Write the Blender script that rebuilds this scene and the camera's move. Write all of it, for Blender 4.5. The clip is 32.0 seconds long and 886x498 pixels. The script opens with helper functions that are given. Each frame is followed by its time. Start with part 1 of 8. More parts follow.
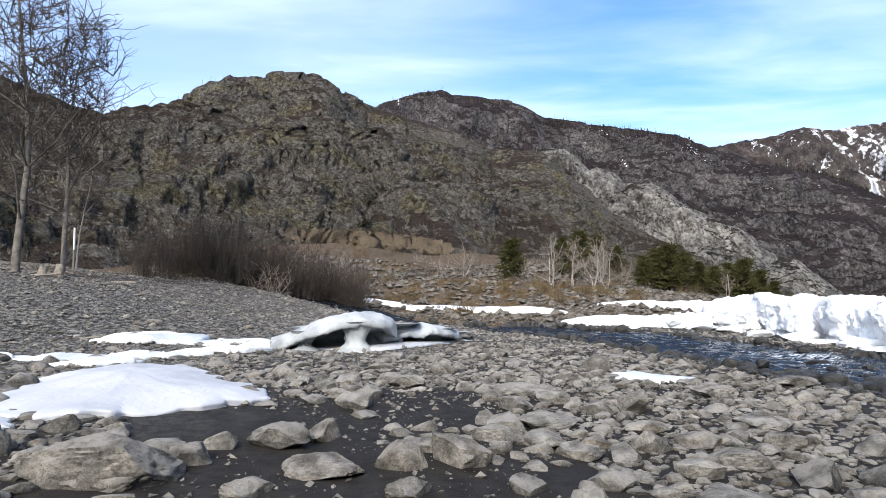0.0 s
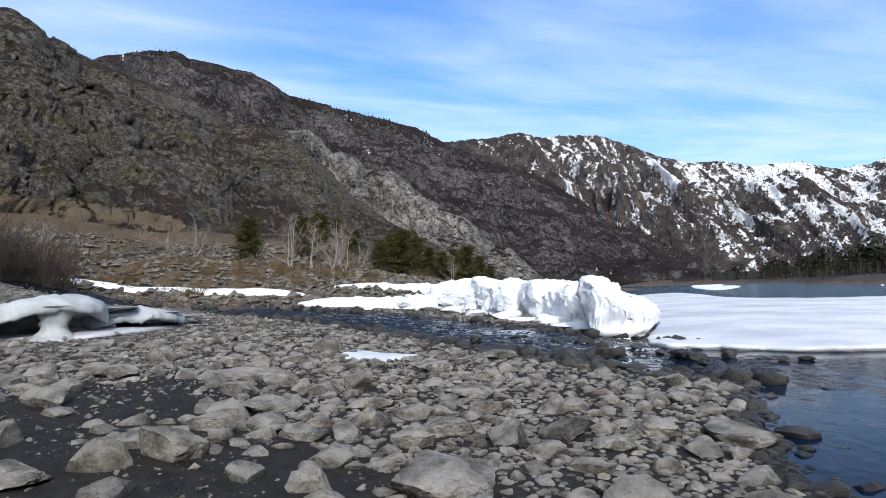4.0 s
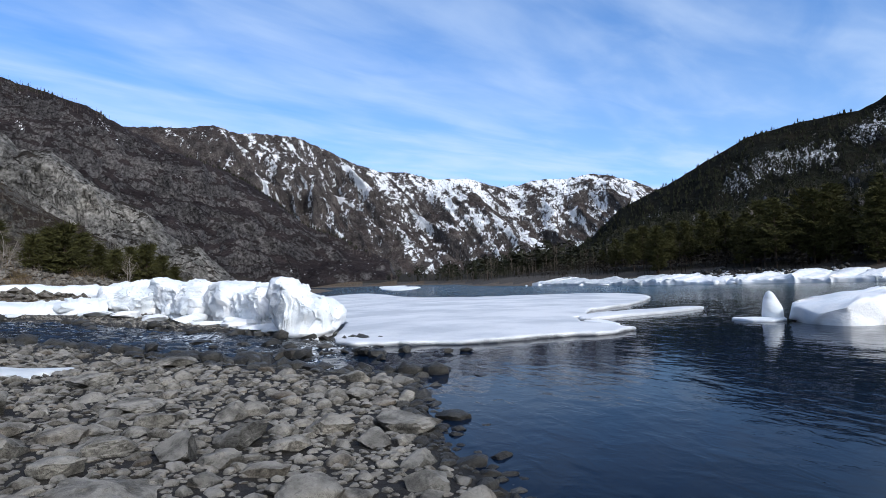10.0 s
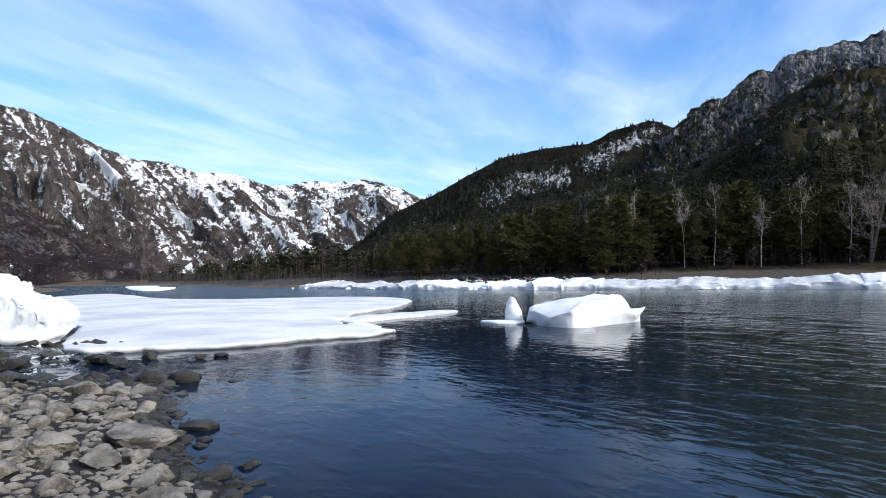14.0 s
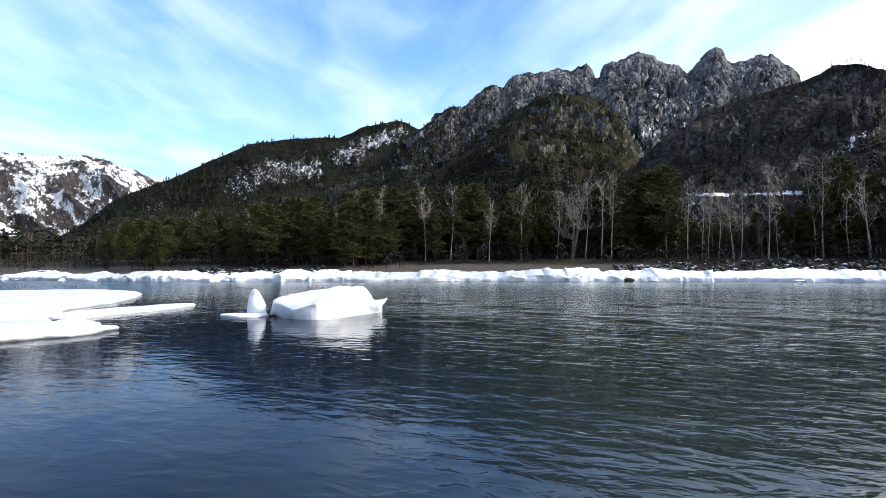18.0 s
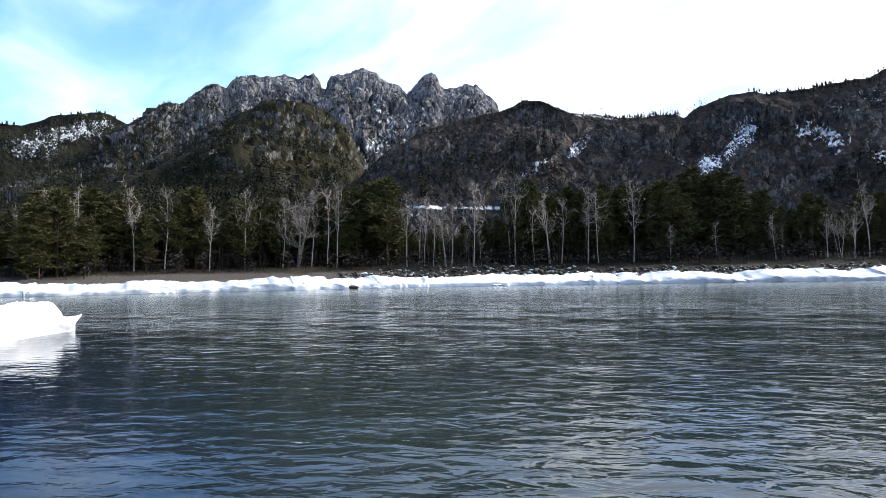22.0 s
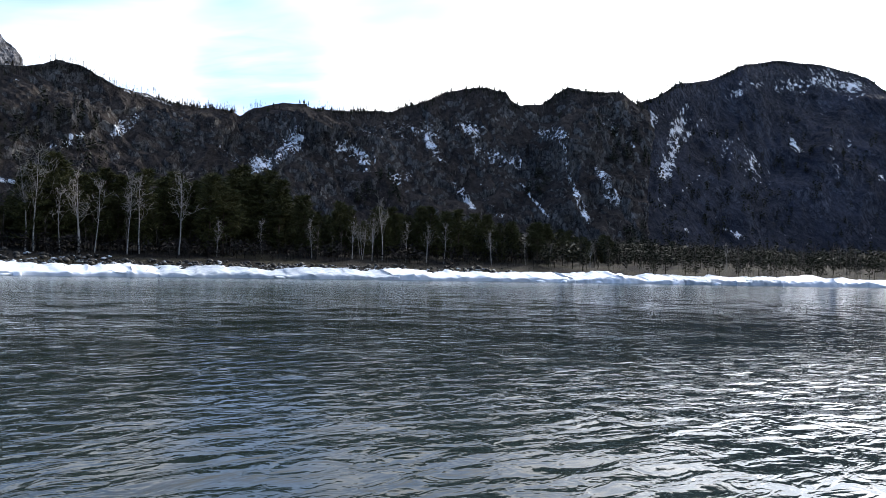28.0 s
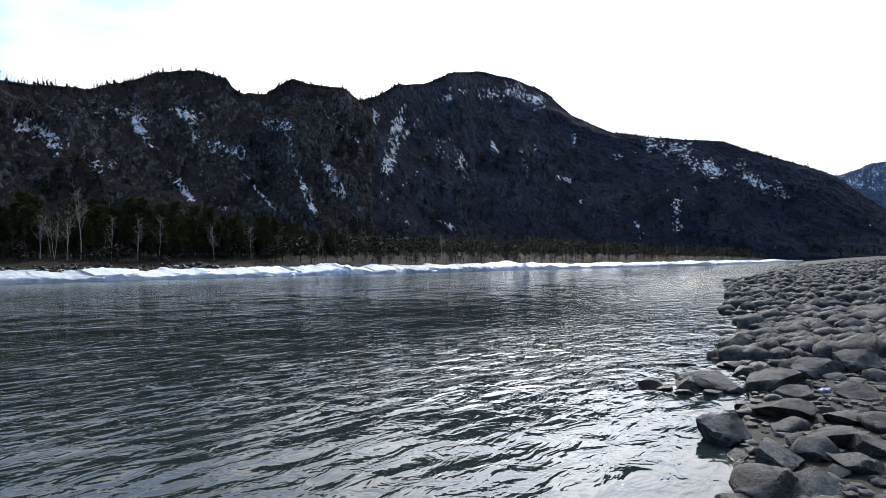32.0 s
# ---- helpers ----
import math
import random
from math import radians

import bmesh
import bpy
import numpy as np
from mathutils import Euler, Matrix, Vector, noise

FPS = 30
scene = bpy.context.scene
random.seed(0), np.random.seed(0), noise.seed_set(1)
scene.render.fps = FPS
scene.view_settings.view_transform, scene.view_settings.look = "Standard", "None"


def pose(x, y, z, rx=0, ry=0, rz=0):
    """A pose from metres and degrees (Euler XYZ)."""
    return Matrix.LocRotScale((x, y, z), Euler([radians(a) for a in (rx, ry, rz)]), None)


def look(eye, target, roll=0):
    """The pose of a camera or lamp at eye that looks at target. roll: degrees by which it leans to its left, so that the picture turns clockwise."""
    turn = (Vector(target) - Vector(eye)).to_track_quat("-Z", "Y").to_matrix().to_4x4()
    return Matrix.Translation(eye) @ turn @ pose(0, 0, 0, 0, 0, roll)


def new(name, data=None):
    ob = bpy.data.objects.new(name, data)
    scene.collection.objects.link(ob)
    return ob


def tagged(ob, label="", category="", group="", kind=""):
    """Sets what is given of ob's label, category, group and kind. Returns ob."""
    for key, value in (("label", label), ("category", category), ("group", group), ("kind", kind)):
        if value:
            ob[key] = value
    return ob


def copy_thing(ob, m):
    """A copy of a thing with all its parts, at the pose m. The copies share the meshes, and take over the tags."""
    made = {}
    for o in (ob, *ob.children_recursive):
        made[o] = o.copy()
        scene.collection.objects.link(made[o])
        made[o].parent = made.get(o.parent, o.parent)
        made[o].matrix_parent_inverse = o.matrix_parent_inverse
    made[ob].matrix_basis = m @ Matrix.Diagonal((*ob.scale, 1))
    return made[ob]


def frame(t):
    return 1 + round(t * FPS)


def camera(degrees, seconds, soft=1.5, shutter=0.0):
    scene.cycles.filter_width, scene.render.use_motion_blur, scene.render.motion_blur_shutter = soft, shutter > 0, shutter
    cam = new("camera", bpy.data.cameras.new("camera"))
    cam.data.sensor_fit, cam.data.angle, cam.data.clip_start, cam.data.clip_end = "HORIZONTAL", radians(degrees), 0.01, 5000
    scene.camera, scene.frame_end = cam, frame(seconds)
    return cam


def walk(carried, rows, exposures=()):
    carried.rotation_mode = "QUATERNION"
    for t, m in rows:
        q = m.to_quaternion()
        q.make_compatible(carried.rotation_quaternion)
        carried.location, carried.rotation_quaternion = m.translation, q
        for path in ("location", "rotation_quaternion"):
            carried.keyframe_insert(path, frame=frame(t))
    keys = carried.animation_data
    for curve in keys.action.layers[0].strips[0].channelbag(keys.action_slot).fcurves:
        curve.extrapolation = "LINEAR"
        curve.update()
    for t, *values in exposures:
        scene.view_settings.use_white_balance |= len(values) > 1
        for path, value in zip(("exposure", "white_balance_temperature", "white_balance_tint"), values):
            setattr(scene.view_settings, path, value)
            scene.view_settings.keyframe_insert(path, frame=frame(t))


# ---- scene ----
cam = camera(70.5, 32.0, soft=0.7)
# seconds, place, tilt, lean, turn: the camera is held at arm's length and swung round to the right
PATH = [
    (0.0, -0.012, 0.310, 2.0, 96.08, 1.66, 1.92), (0.5, 0.005, 0.310, 2.0, 95.63, 1.35, -1.23),
    (1.0, 0.021, 0.309, 2.0, 95.27, 1.29, -4.08), (1.5, 0.036, 0.308, 2.0, 94.84, 1.34, -6.91),
    (2.0, 0.053, 0.305, 2.0, 94.46, 1.44, -10.06), (2.5, 0.070, 0.302, 2.0, 94.31, 1.56, -13.31),
    (3.0, 0.085, 0.298, 2.0, 94.24, 2.11, -16.12), (3.5, 0.099, 0.294, 2.0, 94.01, 1.92, -18.92),
    (5.5, 0.146, 0.273, 2.0, 93.16, 1.96, -28.32), (6.0, 0.157, 0.267, 2.0, 93.12, 1.92, -30.56),
    (6.5, 0.167, 0.261, 2.0, 93.04, 1.86, -32.75), (7.0, 0.177, 0.255, 2.0, 92.89, 1.71, -34.86),
    (7.5, 0.187, 0.247, 2.0, 92.66, 1.70, -37.14), (8.0, 0.198, 0.238, 2.0, 92.75, 1.71, -39.84),
    (8.5, 0.209, 0.229, 2.0, 92.81, 1.62, -42.41), (9.0, 0.217, 0.221, 2.0, 92.92, 1.83, -44.59),
    (9.5, 0.226, 0.213, 2.0, 92.93, 1.70, -46.81), (10.0, 0.233, 0.204, 2.0, 92.98, 1.94, -48.89),
    (10.5, 0.242, 0.194, 2.0, 92.96, 1.93, -51.29), (11.0, 0.250, 0.183, 2.0, 92.93, 2.01, -53.85),
    (11.5, 0.258, 0.172, 2.0, 92.91, 2.44, -56.38), (12.0, 0.266, 0.159, 2.0, 92.81, 2.45, -59.15),
    (12.5, 0.273, 0.147, 2.0, 92.93, 2.09, -61.79), (13.0, 0.280, 0.134, 2.0, 92.84, 1.72, -64.50),
    (13.5, 0.286, 0.120, 2.0, 92.77, 1.24, -67.27), (14.0, 0.291, 0.107, 2.0, 92.77, 0.69, -69.86),
    (14.5, 0.296, 0.094, 2.0, 92.61, 0.38, -72.39), (16.5, 0.308, 0.035, 2.0, 91.89, 0.14, -83.48),
    (17.0, 0.309, 0.019, 2.0, 91.69, 0.62, -86.34), (17.5, 0.310, 0.003, 2.0, 91.59, 0.93, -89.32),
    (18.0, 0.310, -0.014, 2.0, 91.86, 0.20, -92.51), (18.5, 0.308, -0.031, 2.0, 92.27, 0.13, -95.54),
    (19.0, 0.307, -0.046, 2.0, 92.17, 0.20, -98.51), (19.5, 0.303, -0.064, 2.0, 92.39, 0.40, -101.76),
    (20.0, 0.299, -0.081, 2.0, 92.26, 0.39, -105.12), (20.5, 0.294, -0.098, 2.0, 92.22, 0.49, -108.38),
    (21.0, 0.289, -0.113, 2.0, 92.48, 0.78, -111.30), (21.5, 0.283, -0.128, 2.0, 92.54, 1.06, -114.18),
    (22.0, 0.276, -0.142, 2.0, 92.35, 1.04, -117.08), (22.5, 0.266, -0.159, 2.0, 92.13, 0.86, -120.79),
    (23.0, 0.257, -0.174, 2.0, 91.90, 0.49, -124.02), (23.5, 0.247, -0.187, 2.0, 91.89, 0.01, -126.92),
    (24.0, 0.237, -0.200, 2.0, 91.95, -0.13, -130.06), (24.5, 0.225, -0.214, 2.0, 91.85, 0.41, -133.47),
    (25.0, 0.209, -0.229, 2.0, 91.74, -0.03, -137.52), (25.5, 0.196, -0.240, 2.0, 91.94, -0.04, -140.68),
    (27.5, 0.137, -0.278, 2.0, 91.72, -0.46, -153.53), (28.0, 0.121, -0.285, 2.0, 91.92, -1.21, -156.84),
    (28.5, 0.102, -0.293, 2.0, 92.23, -1.16, -160.73), (29.0, 0.086, -0.298, 2.0, 92.04, 0.06, -163.80),
    (29.5, 0.072, -0.301, 2.0, 91.37, 0.60, -166.35), (30.0, 0.058, -0.305, 2.0, 91.20, 0.87, -169.10),
    (30.5, 0.041, -0.307, 2.0, 91.28, 1.13, -172.25), (31.0, 0.024, -0.309, 2.0, 91.48, 0.49, -175.38),
    (31.5, 0.009, -0.310, 2.0, 91.39, 0.87, -178.25), (32.0, -0.007, -0.310, 2.0, 91.36, 0.81, 178.77),
]
EXPOSURES = [(0.0, 0.18, 6600, 11), (3.0, -0.15, 6450, 10), (6.0, -0.36, 6200, 10), (9.0, -0.5, 6150, 10), (12.0, -0.45, 6200, 10), (14.0, -0.11, 6450, 10), (16.0, 0.04, 6500, 10), (19.0, 0.42, 6600, 10), (23.0, 0.62, 6550, 10), (25.0, 0.55, 6500, 10), (28.0, 0.2, 6400, 10), (32.0, -0.15, 6400, 10)]
walk(cam, [(r[0], pose(*r[1:])) for r in PATH], EXPOSURES)

# ---- world, sun ----
SUN_AZ, SUN_EL = 191.0, 31.0
world = bpy.data.worlds.new("world")
scene.world = world
world.use_nodes = True


def build_world():
    nt = world.node_tree
    nt.nodes.clear()
    add, link = nt.nodes.new, nt.links.new
    out, bg = add("ShaderNodeOutputWorld"), add("ShaderNodeBackground")
    sky = add("ShaderNodeTexSky")
    sky.sky_type, sky.sun_disc = "NISHITA", False
    sky.sun_elevation, sky.sun_rotation = radians(SUN_EL), radians(SUN_AZ)
    sky.altitude, sky.air_density, sky.dust_density, sky.ozone_density = 500, 1.0, 0.6, 1.5
    co = add("ShaderNodeTexCoord")
    sep = add("ShaderNodeSeparateXYZ")
    link(co.outputs["Generated"], sep.inputs[0])
    # thin high cloud lies on a plane far above: divide the direction by its height
    lift = math_node(nt, "MAXIMUM", sep.outputs[2], 0.06)
    px = math_node(nt, "DIVIDE", sep.outputs[0], lift)
    py = math_node(nt, "DIVIDE", sep.outputs[1], lift)
    com = add("ShaderNodeCombineXYZ")
    link(px, com.inputs[0]), link(py, com.inputs[1])
    mp = add("ShaderNodeMapping")
    mp.inputs["Rotation"].default_value = (0, 0, radians(25))
    mp.inputs["Scale"].default_value = (0.35, 0.9, 1.0)
    link(com.outputs[0], mp.inputs[0])
    n1, n2 = add("ShaderNodeTexNoise"), add("ShaderNodeTexNoise")
    for n, s, d in ((n1, 0.9, 5.0), (n2, 3.2, 6.0)):
        n.inputs["Scale"].default_value, n.inputs["Detail"].default_value = s, d
        n.inputs["Roughness"].default_value = 0.52
        n.inputs["Distortion"].default_value = 0.5
        link(mp.outputs[0], n.inputs["Vector"])
    mixn = math_node(nt, "ADD", math_node(nt, "MULTIPLY", n1.outputs[0], 0.7), math_node(nt, "MULTIPLY", n2.outputs[0], 0.3))
    ramp = add("ShaderNodeMapRange")
    ramp.interpolation_type = "SMOOTHSTEP"
    ramp.inputs["From Min"].default_value, ramp.inputs["From Max"].default_value = 0.38, 0.72
    link(mixn, ramp.inputs["Value"])
    # the veil of cloud is thicker and brighter towards the sun
    dot = add("ShaderNodeVectorMath")
    dot.operation = "DOT_PRODUCT"
    e, a = radians(SUN_EL), radians(SUN_AZ)
    dot.inputs[1].default_value = (math.cos(e) * math.sin(a), math.cos(e) * math.cos(a), math.sin(e))
    link(co.outputs["Generated"], dot.inputs[0])
    glow = add("ShaderNodeMapRange")
    glow.interpolation_type = "SMOOTHERSTEP"
    glow.inputs["From Min"].default_value, glow.inputs["From Max"].default_value = 0.0, 0.85
    link(dot.outputs["Value"], glow.inputs["Value"])
    low = add("ShaderNodeMapRange")
    low.interpolation_type = "SMOOTHSTEP"
    for key, val in (("From Min", 0.10), ("From Max", 0.42), ("To Min", 0.34), ("To Max", 0.0)):
        low.inputs[key].default_value = val
    link(sep.outputs[2], low.inputs["Value"])
    haze = math_node(nt, "MULTIPLY", low.outputs[0], math_node(nt, "ADD", 0.4, n1.outputs[0]))
    cover = math_node(nt, "MINIMUM", math_node(nt, "ADD", haze, math_node(nt, "ADD", math_node(nt, "ADD", 0.05, math_node(nt, "MULTIPLY", ramp.outputs[0], 0.56)), math_node(nt, "MULTIPLY", glow.outputs[0], math_node(nt, "ADD", -0.42, math_node(nt, "MULTIPLY", n1.outputs[0], 2.1))))), 1.0)
    # a bank of thin cloud in the north-west
    bank, side = add("ShaderNodeVectorMath"), add("ShaderNodeMapRange")
    bank.operation, side.interpolation_type = "DOT_PRODUCT", "SMOOTHSTEP"
    bank.inputs[1].default_value = (math.cos(0.42) * math.sin(radians(328)), math.cos(0.42) * math.cos(radians(328)), math.sin(0.42))
    for key, val in (("From Min", 0.72), ("From Max", 1.0), ("To Min", 0.0), ("To Max", 0.45)):
        side.inputs[key].default_value = val
    link(co.outputs["Generated"], bank.inputs[0])
    link(bank.outputs["Value"], side.inputs["Value"])
    cover = math_node(nt, "MINIMUM", math_node(nt, "ADD", cover, math_node(nt, "MULTIPLY", side.outputs[0], math_node(nt, "ADD", 0.3, n1.outputs[0]))), 1.0)
    # a gap in the cloud low in the south-east, where the blue shows
    gap, clear = add("ShaderNodeVectorMath"), add("ShaderNodeMapRange")
    gap.operation, clear.interpolation_type = "DOT_PRODUCT", "SMOOTHSTEP"
    gap.inputs[1].default_value = (math.cos(0.30) * math.sin(radians(140)), math.cos(0.30) * math.cos(radians(140)), math.sin(0.30))
    for key, val in (("From Min", 0.990), ("From Max", 0.999), ("To Min", 0.0), ("To Max", 1.1)):
        clear.inputs[key].default_value = val
    link(co.outputs["Generated"], gap.inputs[0])
    link(gap.outputs["Value"], clear.inputs["Value"])
    cover = math_node(nt, "MULTIPLY", cover, math_node(nt, "MAXIMUM", math_node(nt, "SUBTRACT", 1.0, math_node(nt, "MULTIPLY", clear.outputs[0], n2.outputs[0])), 0.3))
    # the veil thins out high overhead
    over = add("ShaderNodeMapRange")
    over.interpolation_type = "SMOOTHSTEP"
    for key, val in (("From Min", 0.50), ("From Max", 0.78), ("To Min", 1.0), ("To Max", 0.1)):
        over.inputs[key].default_value = val
    link(sep.outputs[2], over.inputs["Value"])
    cover = math_node(nt, "MULTIPLY", cover, math_node(nt, "MAXIMUM", over.outputs[0], glow.outputs[0]))
    halo = math_node(nt, "POWER", math_node(nt, "MAXIMUM", dot.outputs["Value"], 0.0), 22.0)
    bright = math_node(nt, "ADD", math_node(nt, "ADD", math_node(nt, "MULTIPLY", glow.outputs[0], CLOUD_SUN), CLOUD_FAR), math_node(nt, "MULTIPLY", halo, HALO))
    cloud = add("ShaderNodeMix")
    cloud.data_type = "RGBA"
    col = add("ShaderNodeVectorMath")
    col.operation = "SCALE"
    # thin cloud lets the blue through, and is white towards the sun
    veil = add("ShaderNodeMix")
    veil.data_type = "RGBA"
    veil.inputs[6].default_value, veil.inputs[7].default_value = (0.80, 0.95, 1.15, 1), (1.0, 1.0, 1.02, 1)
    link(glow.outputs[0], veil.inputs[0])
    link(veil.outputs[2], col.inputs[0])
    link(bright, col.inputs["Scale"])
    tint = add("ShaderNodeMix")
    tint.data_type, tint.blend_type = "RGBA", "MULTIPLY"
    tint.inputs[0].default_value = 1.0
    tint.inputs[7].default_value = SKY_TINT
    link(sky.outputs[0], tint.inputs[6])
    link(cover, cloud.inputs[0])
    link(tint.outputs[2], cloud.inputs[6])
    link(col.outputs[0], cloud.inputs[7])
    link(cloud.outputs[2], bg.inputs[0])
    bg.inputs[1].default_value = SKY_STRENGTH
    link(bg.outputs[0], out.inputs[0])


def math_node(nt, op, a, b=None):
    n = nt.nodes.new("ShaderNodeMath")
    n.operation = op
    for i, v in enumerate((a, b)):
        if v is None:
            continue
        if isinstance(v, (int, float)):
            n.inputs[i].default_value = v
        else:
            nt.links.new(v, n.inputs[i])
    return n.outputs[0]


SKY_STRENGTH, CLOUD_SUN, CLOUD_FAR, HALO, SKY_TINT = 0.20, 1.0, 6.5, 45.0, (0.47, 0.89, 1.34, 1)
build_world()
sun = new("sun", bpy.data.lights.new("sun", "SUN"))
sun.data.energy, sun.data.angle, sun.data.color = 3.3, radians(0.55), (1.0, 0.95, 0.87)
_e, _a = radians(SUN_EL), radians(SUN_AZ)
sun.matrix_world = look((200 * math.cos(_e) * math.sin(_a), 200 * math.cos(_e) * math.cos(_a), 200 * math.sin(_e)), (0, 0, 0))


# ---- materials ----
class Mat:
    """A node material: short names for the nodes that the surfaces share."""

    def __init__(self, name, rough=0.8, spec=0.3, bump=0.3, bump_dist=0.05):
        self.m = bpy.data.materials.new(name)
        self.m.use_nodes = True
        self.nt = self.m.node_tree
        self.b = self.nt.nodes["Principled BSDF"]
        self.b.inputs["Roughness"].default_value = rough
        self.b.inputs["Specular IOR Level"].default_value = spec
        self.bump_strength, self.bump_dist = bump, bump_dist
        self.geo = self.nt.nodes.new("ShaderNodeNewGeometry")
        self.pos = self.geo.outputs["Position"]

    def link(self, a, b):
        self.nt.links.new(a, b)

    def math(self, op, a, b=None):
        return math_node(self.nt, op, a, b)

    def coords(self, kind="Object"):
        return self.nt.nodes.new("ShaderNodeTexCoord").outputs[kind]

    def uv(self):
        return self.nt.nodes.new("ShaderNodeUVMap").outputs[0]

    def stretch(self, vec, scale=(1, 1, 1), turn=0.0):
        if turn:
            r = self.nt.nodes.new("ShaderNodeMapping")
            r.inputs["Rotation"].default_value = (0, 0, radians(turn))
            self.link(vec, r.inputs[0])
            vec = r.outputs[0]
        n = self.nt.nodes.new("ShaderNodeMapping")
        n.inputs["Scale"].default_value = scale
        self.link(vec, n.inputs[0])
        return n.outputs[0]

    def noise(self, vec, scale, detail=4.0, rough=0.55, distort=0.0, ridged=False):
        n = self.nt.nodes.new("ShaderNodeTexNoise")
        if ridged:
            n.noise_type = "RIDGED_MULTIFRACTAL"
        n.inputs["Scale"].default_value, n.inputs["Detail"].default_value = scale, detail
        n.inputs["Roughness"].default_value, n.inputs["Distortion"].default_value = rough, distort
        self.link(vec, n.inputs["Vector"])
        return n.outputs[0]

    def voronoi(self, vec, scale, feature="F1", out=0):
        n = self.nt.nodes.new("ShaderNodeTexVoronoi")
        n.feature = feature
        n.inputs["Scale"].default_value = scale
        self.link(vec, n.inputs["Vector"])
        return n.outputs[out]

    def span(self, v, lo, hi, a=0.0, b=1.0, smooth=True):
        n = self.nt.nodes.new("ShaderNodeMapRange")
        n.interpolation_type = "SMOOTHSTEP" if smooth else "LINEAR"
        for key, val in (("From Min", lo), ("From Max", hi), ("To Min", a), ("To Max", b)):
            n.inputs[key].default_value = val
        self.link(v, n.inputs["Value"])
        return n.outputs[0]

    def ramp(self, v, *stops):
        n = self.nt.nodes.new("ShaderNodeValToRGB")
        el = n.color_ramp.elements
        while len(el) < len(stops):
            el.new(0.5)
        for e, (p, c) in zip(el, stops):
            e.position, e.color = p, (*c, 1)
        self.link(v, n.inputs[0])
        return n.outputs[0]

    def mix(self, k, a, b, how="MIX"):
        n = self.nt.nodes.new("ShaderNodeMix")
        n.data_type, n.blend_type = "RGBA", how
        for i, v in ((0, k), (6, a), (7, b)):
            if isinstance(v, (int, float)):
                n.inputs[i].default_value = v
            elif isinstance(v, tuple):
                n.inputs[i].default_value = (*v, 1)
            else:
                self.link(v, n.inputs[i])
        return n.outputs[2]

    def axis(self, vec, i):
        n = self.nt.nodes.new("ShaderNodeSeparateXYZ")
        self.link(vec, n.inputs[0])
        return n.outputs[i]

    def attr(self, name):
        n = self.nt.nodes.new("ShaderNodeAttribute")
        n.attribute_name = name
        return n.outputs["Fac"]

    def per_object(self):
        return self.nt.nodes.new("ShaderNodeObjectInfo").outputs["Random"]

    def per_island(self):
        return self.geo.outputs["Random Per Island"]

    def done(self, colour, height=None, rough=None):
        if isinstance(colour, tuple):
            self.b.inputs["Base Color"].default_value = (*colour, 1)
        else:
            self.link(colour, self.b.inputs["Base Color"])
        if height is not None:
            n = self.nt.nodes.new("ShaderNodeBump")
            n.inputs["Strength"].default_value, n.inputs["Distance"].default_value = self.bump_strength, self.bump_dist
            self.link(height, n.inputs["Height"])
            self.link(n.outputs[0], self.b.inputs["Normal"])
        if rough is not None:
            self.link(rough, self.b.inputs["Roughness"])
        return self.m


def stone_material(name, dark, mid, light, per="object", scale=1.0, rough=0.8, wet=False):
    m = Mat(name, rough=rough, spec=0.16 if wet else 0.1, bump=1.0, bump_dist=0.045)
    co = m.pos
    a = m.noise(co, 3.0 * scale, 4, 0.55, 0.3)
    b = m.noise(co, 24 * scale, 6, 0.7)
    c = m.noise(m.stretch(co, (1, 1, 4), 20), 5 * scale, 5, 0.62, 0.9)
    pits = m.noise(co, 90 * scale, 3, 0.6)
    tone = m.math("ADD", m.math("MULTIPLY", a, 0.6), m.math("MULTIPLY", b, 0.4))
    col = m.ramp(tone, (0.36, dark), (0.50, mid), (0.64, light))
    col = m.mix(m.span(pits, 0.52, 0.66, 0.0, 0.6), col, tuple(v * 0.5 for v in dark))
    who = m.per_island() if per == "island" else m.per_object()
    # each stone has its own grey; a few are brown or greenish
    col = m.mix(1.0, col, m.ramp(who, (0.0, (0.55, 0.55, 0.54)), (0.25, (1.05, 1.04, 1.0)), (0.5, (0.78, 0.76, 0.72)), (0.75, (1.2, 1.19, 1.15)), (0.93, (0.98, 0.93, 0.86)), (1.0, (0.80, 0.70, 0.60))), "MULTIPLY")
    # pale veins, and a mottled paler tone on the upper faces
    vein = m.math("ABSOLUTE", m.math("SUBTRACT", c, 0.5))
    col = m.mix(m.span(vein, 0.0, 0.02, 0.15, 0.0), col, light)
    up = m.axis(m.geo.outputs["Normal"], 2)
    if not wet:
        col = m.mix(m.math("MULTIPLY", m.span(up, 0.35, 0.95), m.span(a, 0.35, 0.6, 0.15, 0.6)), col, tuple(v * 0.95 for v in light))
    col = m.mix(m.span(m.noise(co, 11 * scale, 5, 0.7, 0.6), 0.54, 0.66, 0.0, 0.4), col, tuple(v * 0.8 for v in dark))
    h = m.math("ADD", m.math("ADD", m.math("MULTIPLY", b, 0.9), m.math("MULTIPLY", pits, 0.22)), m.math("ADD", m.math("MULTIPLY", m.span(vein, 0.0, 0.05), 0.08), m.math("MULTIPLY", a, 1.0)))
    return m.done(col, h)


